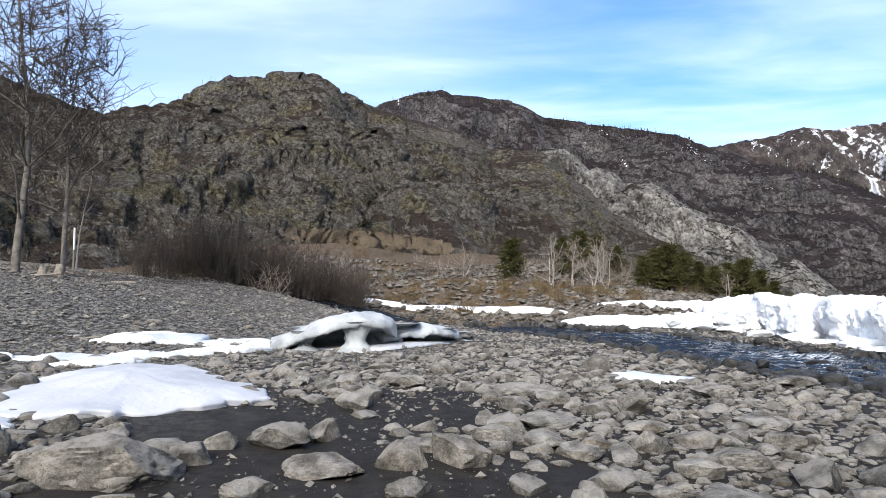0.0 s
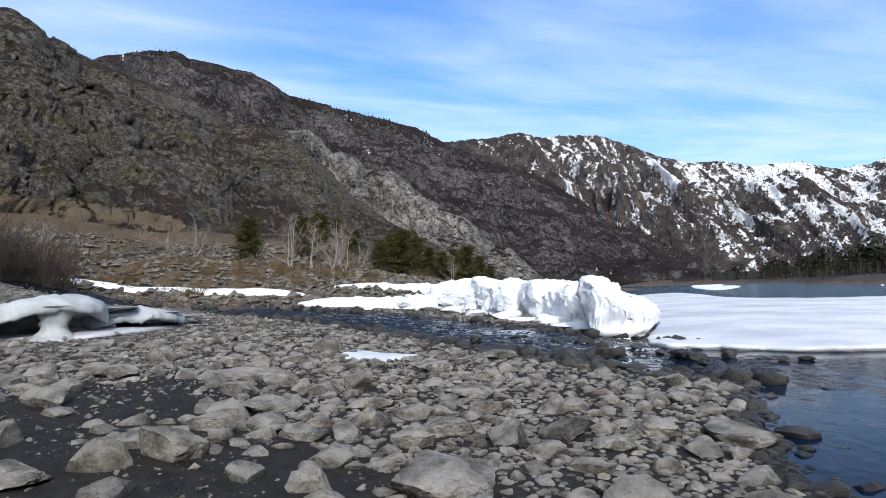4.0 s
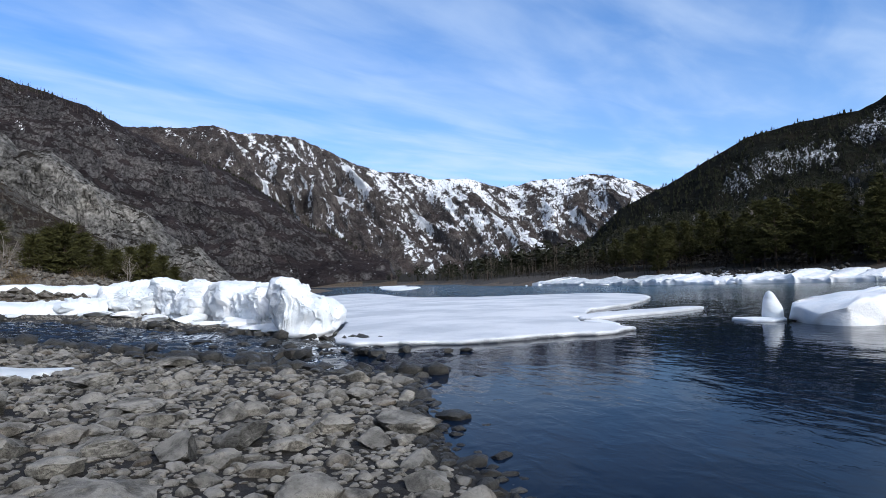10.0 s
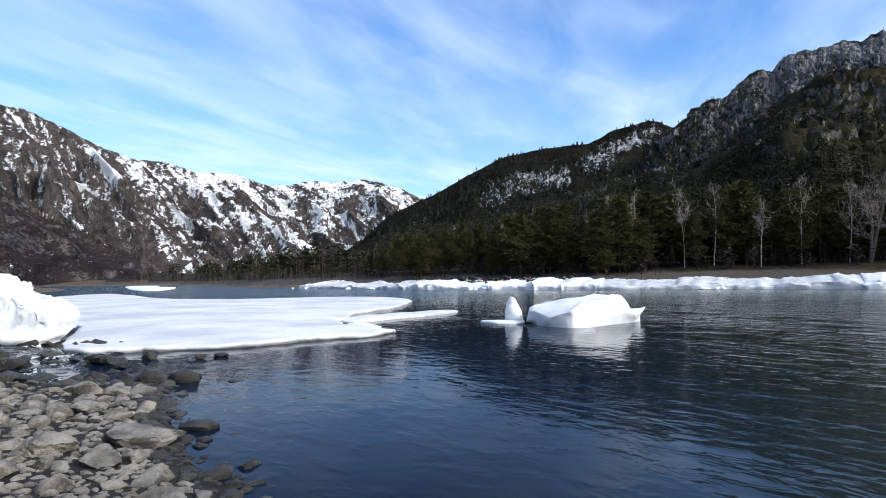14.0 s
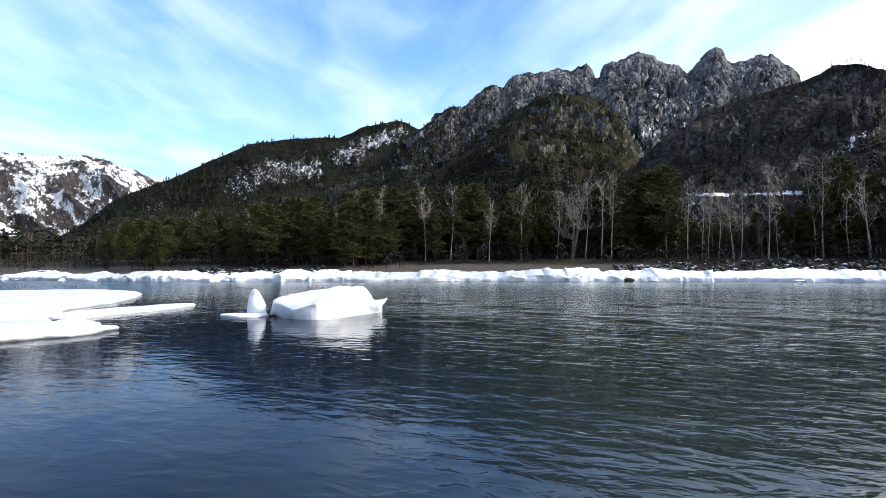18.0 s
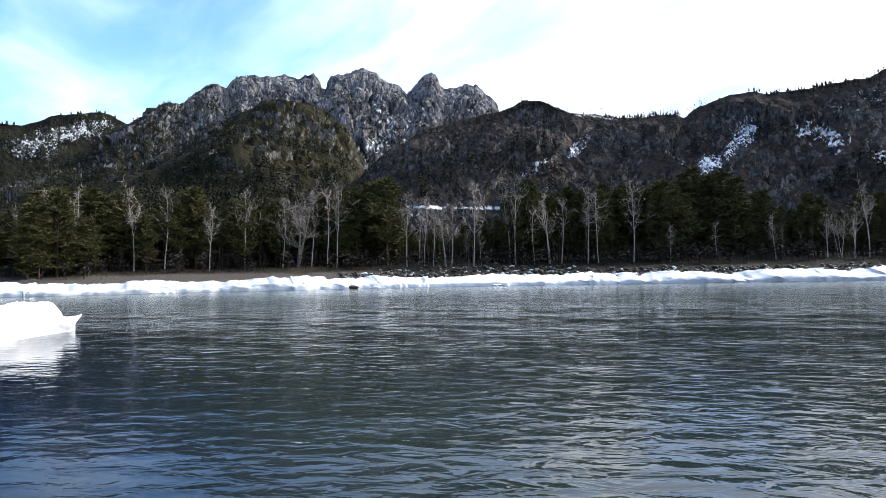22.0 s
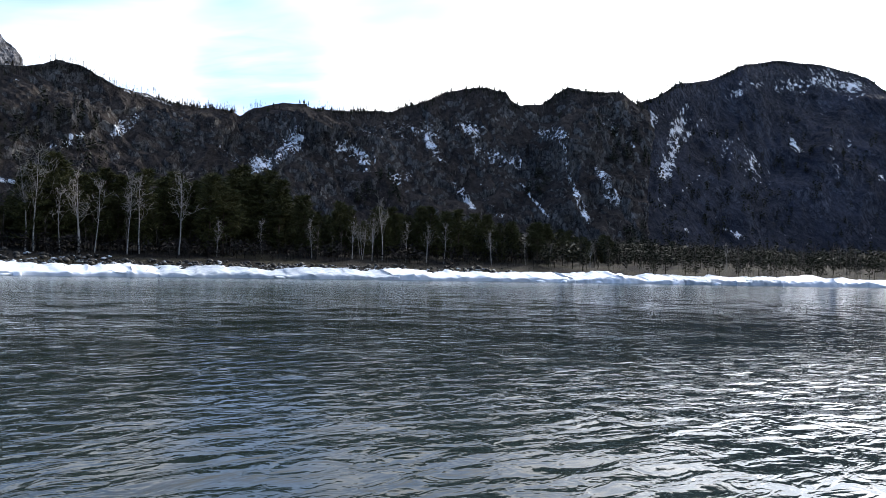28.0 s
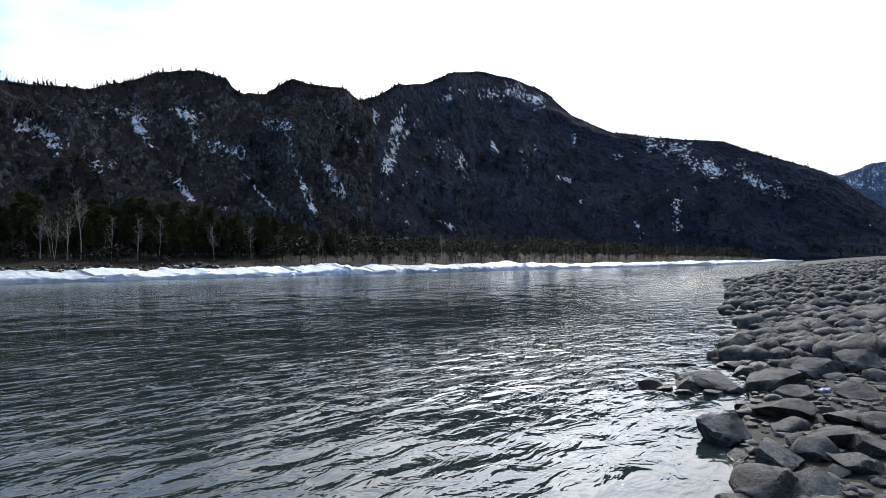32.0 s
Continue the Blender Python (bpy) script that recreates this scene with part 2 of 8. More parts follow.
def mountain_material(name, rock_dark, rock_light, scrub, grass=None, snow=None, snow_at=0.6, snow_rise=0.0, streak=(7, 0.9, 1), turn=0, grain=10.0, rocky=0.5, bump=0.85, rock_rise=0.0, lee=None, distort=0.5, snow_from=None, ribs=False, upright=0.55, outcrop=False, rock_from=None):
    """Broken rock where it is steep, scrub and grass between, snow in streaks that run down the slope. grain: metres of a crag."""
    m = Mat(name, rough=0.95, spec=0.05, bump=bump, bump_dist=0.35 * grain)
    p = m.pos
    big = m.noise(p, 0.16 / grain, 4, 0.6)
    mid = m.noise(m.stretch(p, (1, 1, min(1.0, 1.8 * upright))), 1.0 / grain, 7, 0.66, 0.4)
    fine = m.noise(m.stretch(p, (1, 1, min(1.0, 1.8 * upright))), 5.0 / grain, 6, 0.72)
    vein = m.noise(m.stretch(p, (1, 1, upright)), 1.7 / grain, 6, 0.62, 0.9)
    cracks = m.math("ABSOLUTE", m.math("SUBTRACT", vein, 0.5))
    up = m.axis(m.geo.outputs["Normal"], 2)
    steep = m.math("SUBTRACT", 1.0, up)
    k = m.math("ADD", m.math("ADD", m.math("MULTIPLY", mid, 0.8), m.math("MULTIPLY", fine, 0.35)), m.math("MULTIPLY", steep, 0.7))
    if rock_rise:
        k = m.math("ADD", k, m.math("MULTIPLY", m.math("SUBTRACT", m.axis(m.uv(), 1), 1.0), rock_rise))
    if rock_from:
        k = m.math("SUBTRACT", k, m.span(m.axis(m.uv(), 0), rock_from[0], rock_from[1], 0.5, 0.0))
    if outcrop:
        k = m.math("ADD", k, m.math("MULTIPLY", m.attr("outcrop"), 0.30))
    crag = m.span(k, rocky + 0.27, rocky + 0.34)
    half = tuple((a + b) / 2 for a, b in zip(rock_dark, rock_light))
    rock = m.ramp(fine, (0.34, rock_dark), (0.5, half), (0.66, rock_light))
    rock = m.mix(m.span(cracks, 0.004, 0.03, 0.6, 0.0), rock, tuple(c * 0.35 for c in rock_dark))
    veg = m.ramp(fine, (0.35, tuple(c * 0.4 for c in scrub)), (0.62, scrub))
    if grass:
        veg = m.mix(m.span(big, 0.5, 0.62), veg, m.ramp(fine, (0.32, tuple(c * 0.5 for c in grass)), (0.65, grass)))
    col = m.mix(crag, veg, rock)
    # broad lighter and darker patches in the colour, standing in for lit and shaded facets
    patch = m.noise(p, 0.42 / grain, 4, 0.6, 0.3)
    col = m.mix(1.0, col, m.ramp(patch, (0.34, (0.60, 0.60, 0.62)), (0.5, (0.95, 0.95, 0.95)), (0.66, (1.35, 1.32, 1.28))), "MULTIPLY")
    if snow:
        uv = m.uv()
        s1 = m.noise(m.stretch(uv, streak, turn), 1.0, 7, 0.68, distort)
        s2 = m.math("ADD", m.math("MULTIPLY", s1, 0.50), m.math("ADD", m.math("MULTIPLY", fine, 0.38), m.math("MULTIPLY", big, 0.12)))
        if ribs:
            # bare ribs run down the slope, with side ribs branching off them
            side = m.noise(m.stretch(uv, (3.6, 1.1, 1), -turn * 0.6), 1.0, 5, 0.62, 0.6)
            rib = m.noise(m.stretch(uv, streak, turn), 1.0, 6, 0.60, distort)
            clod = m.noise(p, 0.045, 6, 0.78, 0.4)
            s2 = m.math("ADD", m.math("MULTIPLY", rib, 0.41), m.math("ADD", m.math("MULTIPLY", side, 0.18), m.math("ADD", m.math("MULTIPLY", clod, 0.29), m.math("MULTIPLY", fine, 0.12))))
        s2 = m.math("ADD", s2, m.math("MULTIPLY", m.axis(uv, 1), snow_rise))
        if snow_from:
            s2 = m.math("SUBTRACT", s2, m.span(m.axis(uv, 0), snow_from[0], snow_from[1], 0.09, 0.0))
        if lee:
            # snow stays on the sides that face away from the sun
            nx, ny = m.axis(m.geo.outputs["Normal"], 0), m.axis(m.geo.outputs["Normal"], 1)
            s2 = m.math("ADD", s2, m.math("ADD", m.math("MULTIPLY", nx, lee[0]), m.math("MULTIPLY", ny, lee[1])))
        s2 = m.math("SUBTRACT", s2, m.math("MULTIPLY", crag, 0.03))
        # drifts kept in gullies and hollows
        drift, scrap = m.attr("drift"), m.noise(m.stretch(p, (1, 1, 0.6)), 4.5 / grain, 6, 0.78, 0.3)
        s2 = m.math("ADD", s2, m.math("MULTIPLY", drift, m.math("ADD", 0.125, m.math("MULTIPLY", m.math("SUBTRACT", scrap, 0.5), 0.95))))
        col = m.mix(m.span(s2, snow_at - 0.018, snow_at + 0.022), col, snow)
    h = m.math("ADD", m.math("ADD", mid, m.math("MULTIPLY", crag, m.span(cracks, 0.0, 0.06, 0.05, 0.3))), m.math("MULTIPLY", fine, 0.45))
    return m.done(col, h)


def hillside_material():
    """Dry hillside: ledges of grey-brown rock, brown scrub, moss on the crags, a tan meadow on its terrace."""
    m = Mat("brown_hillside", rough=0.95, spec=0.05, bump=1.0, bump_dist=2.2)
    p = m.pos
    big = m.noise(p, 0.022, 4, 0.6)
    patch = m.noise(m.stretch(p, (1, 1, 1.6)), 0.06, 5, 0.62, 0.3)
    ledge = m.noise(m.stretch(p, (1, 1, 2.6)), 0.17, 7, 0.68, 0.25)
    fine = m.noise(p, 0.8, 7, 0.75)
    speck = m.noise(p, 2.6, 4, 0.7)
    up = m.axis(m.geo.outputs["Normal"], 2)
    k = m.math("ADD", m.math("ADD", m.math("MULTIPLY", ledge, 0.7), m.math("MULTIPLY", fine, 0.4)), m.math("MULTIPLY", m.math("SUBTRACT", 0.75, up), 0.55))
    k = m.math("ADD", k, m.math("MULTIPLY", m.math("SUBTRACT", big, 0.47), 0.7))
    rock = m.ramp(m.math("ADD", m.math("MULTIPLY", fine, 0.6), m.math("MULTIPLY", speck, 0.4)), (0.38, (0.029, 0.027, 0.024)), (0.50, (0.112, 0.105, 0.094)), (0.62, (0.26, 0.248, 0.224)))
    moss = m.mix(m.span(patch, 0.50, 0.62, 0.0, 0.5), rock, m.mix(1.0, rock, (1.05, 1.0, 0.52), "MULTIPLY"))
    scrub = m.ramp(speck, (0.34, (0.021, 0.016, 0.014)), (0.66, (0.092, 0.074, 0.060)))
    rust = m.mix(m.span(big, 0.45, 0.60), scrub, m.ramp(speck, (0.34, (0.028, 0.020, 0.014)), (0.66, (0.118, 0.088, 0.058))))
    col = m.mix(m.span(k, 0.50, 0.58), rust, moss)
    crack = m.math("ABSOLUTE", m.math("SUBTRACT", m.noise(m.stretch(p, (1, 1, 1.4)), 0.32, 5, 0.62, 0.7), 0.5))
    col = m.mix(m.span(crack, 0.003, 0.022, 0.65, 0.0), col, (0.012, 0.010, 0.009))
    # grazed grass, yellow-brown after winter
    lawn = m.math("ADD", m.attr("meadow"), m.math("MULTIPLY", m.math("SUBTRACT", m.math("ADD", m.math("MULTIPLY", fine, 0.6), m.math("MULTIPLY", ledge, 0.4)), 0.5), 2.6))
    col = m.mix(m.span(lawn, 0.45, 0.8), col, m.ramp(speck, (0.32, (0.062, 0.048, 0.034)), (0.66, (0.125, 0.100, 0.070))))
    h = m.math("ADD", m.math("ADD", m.math("MULTIPLY", ledge, 1.1), m.math("MULTIPLY", fine, 0.9)), m.span(crack, 0.0, 0.05, 0.0, 0.25))
    return m.done(col, m.math("MULTIPLY", h, m.span(lawn, 0.5, 0.62, 1.0, 0.15)))


def snow_material(name, shade=(0.49, 0.515, 0.555), light=(0.58, 0.595, 0.62), dirt=0.25, size=1.0):
    m = Mat(name, rough=0.6, spec=0.2, bump=0.8, bump_dist=0.06 * size)
    p = m.pos
    a, b = m.noise(p, 0.7 / size, 5, 0.6), m.noise(p, 9 / size, 5, 0.65)
    col = m.mix(m.span(a, 0.35, 0.65), light, shade)
    d = m.math("ADD", m.math("MULTIPLY", a, 0.5), m.math("MULTIPLY", b, 0.5))
    col = m.mix(m.span(d, 0.55, 0.66, 0.0, dirt), col, (0.42, 0.40, 0.37))
    m.b.inputs["Subsurface Weight"].default_value = 0.0
    return m.done(col, m.math("ADD", m.math("MULTIPLY", b, 0.5), a))


def river_material():
    m = Mat("river_water", rough=0.07, spec=0.5, bump=1.0, bump_dist=0.0115)
    p = m.pos
    swell = m.noise(m.stretch(p, (0.58, 1.0, 1), -48), 1.0, 2, 0.5, 0.3)
    chop = m.noise(m.stretch(p, (1.15, 2.1, 1), -55), 1.5, 3, 0.5, 0.5)
    # crests are narrower than troughs
    swell, chop = (m.math("POWER", m.math("MULTIPLY", n, 1.5), 2.2) for n in (swell, chop))
    fine = m.noise(p, 7.0, 3, 0.55, 0.3)
    calm = m.span(m.noise(p, 0.045, 3, 0.5), 0.35, 0.65, 0.45, 1.0)
    h = m.math("ADD", m.math("MULTIPLY", swell, 1.6), m.math("ADD", m.math("MULTIPLY", chop, 1.05), m.math("MULTIPLY", fine, 0.09)))
    # slack water in the cove above the bar, a current below it
    cove = m.math("MULTIPLY", m.span(m.axis(p, 1), -4, 3), m.span(m.axis(p, 0), 38, 75, 1.0, 0.0))
    calm = m.math("MULTIPLY", calm, m.span(cove, 0, 1, 1.0, 0.6))
    h = m.math("MULTIPLY", h, calm)
    # the main current runs smoother
    h = m.math("MULTIPLY", h, m.span(m.axis(p, 0), 12, 60, 1.15, 0.95))
    # livelier water above the floe
    h = m.math("MULTIPLY", h, m.span(m.axis(p, 1), 20, 50, 1.0, 8.0))
    tone = m.noise(p, 0.08, 3, 0.5)
    # turbid green current; by the creek, the colour holds the reflected blue sky
    col = m.mix(cove, m.ramp(tone, (0.3, (0.012, 0.019, 0.018)), (0.7, (0.016, 0.025, 0.023))), m.ramp(tone, (0.3, (0.003, 0.008, 0.019)), (0.7, (0.005, 0.012, 0.029))))
    up_river = m.span(m.axis(p, 1), 12, 36)
    # choppy shallows along the near bank downstream
    off = m.math("SUBTRACT", m.axis(p, 0), m.math("MULTIPLY", m.axis(p, 1), 0.52))
    # silt dulls the main current
    dull = m.math("MAXIMUM", m.math("MULTIPLY", up_river, 0.88), m.span(off, 14, 60, 0.0, 0.84))
    m.link(m.span(m.math("MAXIMUM", cove, dull), 0, 1, 0.5, 0.06), m.b.inputs["Specular IOR Level"])
    col = m.mix(m.span(off, 14, 60, 0.0, 0.85), col, (0.030, 0.047, 0.045))
    # upstream, the blue reflection of the sky is put into the water colour
    col = m.mix(up_river, col, (0.014, 0.050, 0.080))
    shallow = m.math("MULTIPLY", m.span(off, 3, 13, 1.0, 0.0), m.span(m.axis(p, 1), -16, -4, 1.0, 0.0))
    h = m.math("MULTIPLY", h, m.span(shallow, 0, 1, 1.0, 3.4))
    # rapids where the river leaves between the banks
    rapid = m.math("MULTIPLY", m.span(off, 6, 34, 1.0, 0.0), m.span(m.axis(p, 1), -60, -16, 1.0, 0.0))
    h = m.math("MULTIPLY", h, m.span(rapid, 0, 1, 1.0, 4.5))
    m.b.inputs["IOR"].default_value = 1.28
    return m.done(col, h, m.math("MAXIMUM", m.span(shallow, 0, 1, 0.06, 0.10), m.span(off, 20, 62, 0.06, 0.13)))


def creek_material():
    m = Mat("creek_water", rough=0.08, spec=0.5, bump=1.0, bump_dist=0.16)
    p = m.pos
    a = m.noise(m.stretch(p, (1.2, 3.0, 1), -35), 2.0, 5, 0.65, 0.8)
    b = m.noise(p, 9, 5, 0.7, 0.5)
    m.b.inputs["IOR"].default_value = 1.17
    riffle = m.span(m.noise(p, 0.35, 3, 0.5), 0.35, 0.7, -0.05, 0.06)
    mouth = m.math("MULTIPLY", m.span(m.axis(p, 0), 8.5, 11.0), 0.10)
    foam = m.math("ADD", m.math("ADD", riffle, mouth), m.math("ADD", m.math("MULTIPLY", a, 0.6), m.math("MULTIPLY", b, 0.4)))
    col = m.ramp(m.noise(p, 0.8, 3), (0.3, (0.004, 0.005, 0.007)), (0.7, (0.010, 0.013, 0.018)))
    # broken white water over the stones
    k = m.span(foam, 0.635, 0.70, 0.0, 0.8)
    col = m.mix(k, col, (0.75, 0.8, 0.84))
    return m.done(col, foam, m.math("ADD", 0.08, m.math("MULTIPLY", k, 0.5)))


def ground_material():
    """Wet dark silt near the river, grey gravel on the bar, dry grass and leaf litter further up."""
    m = Mat("ground_gravel", rough=0.85, spec=0.12, bump=0.9, bump_dist=0.05)
    p = m.pos
    z = m.axis(p, 2)
    n1, n2, n3 = m.noise(p, 0.35, 5, 0.6), m.noise(p, 5, 6, 0.68), m.noise(p, 40, 4, 0.7)
    cells = m.math("ADD", m.math("MULTIPLY", m.voronoi(p, 7.0), 0.6), m.math("MULTIPLY", m.voronoi(p, 21.0), 0.4))
    cell_tone = m.voronoi(p, 7.0, out=1)
    pebbles = m.mix(0.5, m.ramp(n3, (0.35, (0.045, 0.045, 0.045)), (0.6, (0.27, 0.263, 0.25))), m.ramp(m.axis(cell_tone, 0), (0.0, (0.04, 0.04, 0.04)), (1.0, (0.33, 0.322, 0.305))))
    pebbles = m.mix(m.span(cells, 0.42, 0.62, 0.0, 0.85), pebbles, (0.02, 0.019, 0.018))
    gravel = m.mix(m.span(n2, 0.35, 0.65), m.mix(1.0, pebbles, (0.75, 0.74, 0.72), "MULTIPLY"), pebbles)
    silt = m.ramp(n2, (0.3, (0.011, 0.0098, 0.0085)), (0.65, (0.034, 0.031, 0.027)))
    wet = m.span(m.math("ADD", z, m.math("MULTIPLY", n1, 0.9)), 1.15, 1.75)
    col = m.mix(wet, silt, gravel)
    grass = m.ramp(n3, (0.3, (0.05, 0.036, 0.023)), (0.65, (0.15, 0.11, 0.066)))
    up = m.span(m.math("ADD", z, m.math("MULTIPLY", n1, 3.0)), 5.2, 7.0)
    col = m.mix(up, col, grass)
    # brown scree and dry grass beyond the creek
    past = m.math("ADD", m.axis(p, 1), m.math("ADD", m.math("MULTIPLY", m.axis(p, 0), 0.44), m.math("MULTIPLY", n1, 8.0)))
    scree = m.mix(m.span(n2, 0.4, 0.6), m.mix(1.0, pebbles, (0.75, 0.66, 0.56), "MULTIPLY"), m.ramp(n3, (0.3, (0.045, 0.028, 0.016)), (0.65, (0.16, 0.105, 0.055))))
    col = m.mix(m.span(past, 44, 47), col, scree)
    h = m.math("ADD", m.math("ADD", m.math("MULTIPLY", n2, 0.6), m.math("MULTIPLY", n3, 0.35)), m.math("MULTIPLY", m.math("SUBTRACT", 1.0, cells), m.span(wet, 0, 1, 0.2, 1.6)))
    return m.done(col, h, m.span(wet, 0, 1, 0.7, 0.92))


def far_ground_material():
    """Dark stones and leaf litter under the trees of the far bank."""
    m = Mat("ground_litter", rough=0.95, spec=0.1, bump=1.0, bump_dist=0.3)
    p = m.pos
    n1, n2 = m.noise(p, 0.12, 4, 0.6), m.noise(p, 1.1, 6, 0.7)
    col = m.ramp(n2, (0.32, (0.008, 0.007, 0.006)), (0.55, (0.022, 0.019, 0.016)), (0.72, (0.050, 0.045, 0.040)))
    col = m.mix(m.span(n1, 0.4, 0.65, 0.0, 0.6), col, m.ramp(n2, (0.3, (0.02, 0.018, 0.009)), (0.7, (0.06, 0.052, 0.028))))
    # a bare beach of brown gravel above the ice, as far as the rocks downstream
    z = m.math("ADD", m.axis(p, 2), m.math("MULTIPLY", m.math("SUBTRACT", n1, 0.5), 1.6))
    beach = m.math("MULTIPLY", m.span(z, 2.6, 3.2, 1.0, 0.0), m.span(m.axis(p, 1), -52, -38))
    col = m.mix(beach, col, m.ramp(m.noise(p, 2.5, 5, 0.7), (0.3, (0.040, 0.035, 0.030)), (0.7, (0.105, 0.094, 0.083))))
    return m.done(col, n2)


def plain_material(name, dark, light, scale=6.0, rough=0.85, spec=0.2, bump=0.4, per=""):
    m = Mat(name, rough=rough, spec=spec, bump=bump, bump_dist=0.02)
    n = m.noise(m.coords(), scale, 5, 0.65)
    col = m.ramp(n, (0.3, dark), (0.68, light))
    who = m.per_island() if per == "island" else m.per_object()
    col = m.mix(m.span(who, 0, 1, 0.0, 0.55), col, m.mix(1.0, col, (0.55, 0.60, 0.5), "MULTIPLY"))
    return m.done(col, n)


def birch_material(name="birch_bark", dark=(0.19, 0.17, 0.15), light=(0.40, 0.375, 0.345)):
    m = Mat(name, rough=0.8, spec=0.2, bump=0.3, bump_dist=0.02)
    p = m.coords()
    n = m.noise(m.stretch(p, (1, 1, 5)), 3.0, 5, 0.65)
    s = m.noise(m.stretch(p, (2, 2, 9)), 2.0, 3, 0.6)
    col = m.ramp(n, (0.3, dark), (0.6, light))
    col = m.mix(m.span(s, 0.58, 0.66), col, (0.07, 0.06, 0.055))
    return m.done(col, n)


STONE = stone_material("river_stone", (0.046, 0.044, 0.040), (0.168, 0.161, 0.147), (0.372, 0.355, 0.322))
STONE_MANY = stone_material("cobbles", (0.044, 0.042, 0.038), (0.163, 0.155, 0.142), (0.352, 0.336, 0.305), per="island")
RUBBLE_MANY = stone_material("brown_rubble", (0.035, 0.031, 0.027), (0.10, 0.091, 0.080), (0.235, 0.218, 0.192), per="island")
# darker copies of the bank stone: backlit shade downstream put into the colour
STONE_SHADED = stone_material("shaded_stone", (0.030, 0.029, 0.027), (0.092, 0.089, 0.084), (0.24, 0.233, 0.218))
STONE_SHADED_MANY = stone_material("damp_cobbles", (0.027, 0.026, 0.025), (0.082, 0.079, 0.075), (0.21, 0.205, 0.192), per="island", rough=0.7)
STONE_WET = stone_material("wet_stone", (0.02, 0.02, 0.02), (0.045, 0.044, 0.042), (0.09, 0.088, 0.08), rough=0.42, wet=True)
SNOW = snow_material("snow", dirt=0.12)
ICE_WHITE = snow_material("river_ice", (0.64, 0.69, 0.74), (0.80, 0.81, 0.825), dirt=0.10)
ICE_DIRTY = snow_material("dirty_ice", (0.40, 0.45, 0.49), (0.62, 0.64, 0.66), dirt=0.65)
WATER, CREEK, GROUND, FAR_GROUND = river_material(), creek_material(), ground_material(), far_ground_material()
OLD_SNOW = snow_material("old_snow", (0.42, 0.44, 0.475), (0.50, 0.515, 0.54), dirt=0.35, size=0.8)
GREY_ICE = snow_material("grey_ice", (0.25, 0.275, 0.29), (0.43, 0.45, 0.46), dirt=0.35, size=0.6)
FLOE_SNOW = snow_material("floe_snow", (0.46, 0.49, 0.53), (0.68, 0.695, 0.72), dirt=0.10, size=3.5)
BIRCH = birch_material()
FAR_BIRCH = birch_material("weathered_birch", (0.15, 0.135, 0.12), (0.36, 0.335, 0.305))
TWIG = plain_material("grey_twig", (0.16, 0.13, 0.115), (0.36, 0.31, 0.28))
TWIG_PALE = plain_material("pale_twig", (0.16, 0.14, 0.125), (0.38, 0.34, 0.31))
TWIG_DARK = plain_material("dark_twig", (0.038, 0.031, 0.028), (0.105, 0.086, 0.076))
BARK = plain_material("pine_bark", (0.035, 0.026, 0.021), (0.10, 0.070, 0.052))
NEEDLE = plain_material("pine_needles", (0.019, 0.021, 0.007), (0.086, 0.083, 0.027), scale=3.0)
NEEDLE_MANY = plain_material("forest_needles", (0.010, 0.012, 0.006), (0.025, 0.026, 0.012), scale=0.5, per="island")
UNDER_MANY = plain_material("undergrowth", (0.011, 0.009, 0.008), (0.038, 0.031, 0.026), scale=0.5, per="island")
TWIG_MANY = plain_material("forest_twigs", (0.07, 0.055, 0.045), (0.20, 0.165, 0.14), scale=0.5, per="island")


# ---- numbers and noise ----


def hash3(ix, iy, iz, seed):
    h = (ix * 374761393 + iy * 668265263 + iz * 2147483647 + seed * 1274126177) & 0xFFFFFFFF
    h = ((h ^ (h >> 13)) * 1274126177) & 0xFFFFFFFF
    h = ((h ^ (h >> 16)) * 2246822519) & 0xFFFFFFFF
    return ((h ^ (h >> 15)) & 0xFFFF) / 32767.5 - 1.0


def value_noise(p, seed=0):
    """Smooth noise in -1 to 1 at the points p, of shape (n, 3)."""
    i = np.floor(p).astype(np.int64)
    f = p - i
    w = f * f * f * (f * (f * 6 - 15) + 10)
    out = 0.0
    for dx in (0, 1):
        for dy in (0, 1):
            for dz in (0, 1):
                k = np.abs(1 - dx - w[:, 0]) * np.abs(1 - dy - w[:, 1]) * np.abs(1 - dz - w[:, 2])
                out = out + k * hash3(i[:, 0] + dx, i[:, 1] + dy, i[:, 2] + dz, seed)
    return out


def fbm(p, octaves=4, gain=0.5, seed=0, ridged=False):
    p = np.asarray(p, float)
    if p.shape[1] == 2:
        p = np.column_stack([p, np.zeros(len(p))])
    total, amp, norm = 0.0, 1.0, 0.0
    for o in range(octaves):
        n = value_noise(p * 2.03 ** o + 17.3 * o, seed + o)
        total = total + amp * ((1 - 2 * np.abs(n)) if ridged else n)
        norm += amp
        amp *= gain
    return total / norm


def smooth(x, lo, hi):
    k = np.clip((x - lo) / (hi - lo), 0, 1)
    return k * k * (3 - 2 * k)


def to_line(x, y, line):
    """Distance from points to a polyline; positive on its left-hand side."""
    best, sign = np.full(np.shape(x), 1e9), np.ones(np.shape(x))
    for (ax, ay), (bx, by) in zip(line[:-1], line[1:]):
        dx, dy = bx - ax, by - ay
        k = np.clip(((x - ax) * dx + (y - ay) * dy) / (dx * dx + dy * dy), 0, 1)
        d = np.hypot(x - ax - k * dx, y - ay - k * dy)
        s = dx * (y - ay) - dy * (x - ax)
        near = d < best - 1e-9
        best, sign = np.where(near, d, best), np.where(near, np.sign(s), sign)
    return best * sign


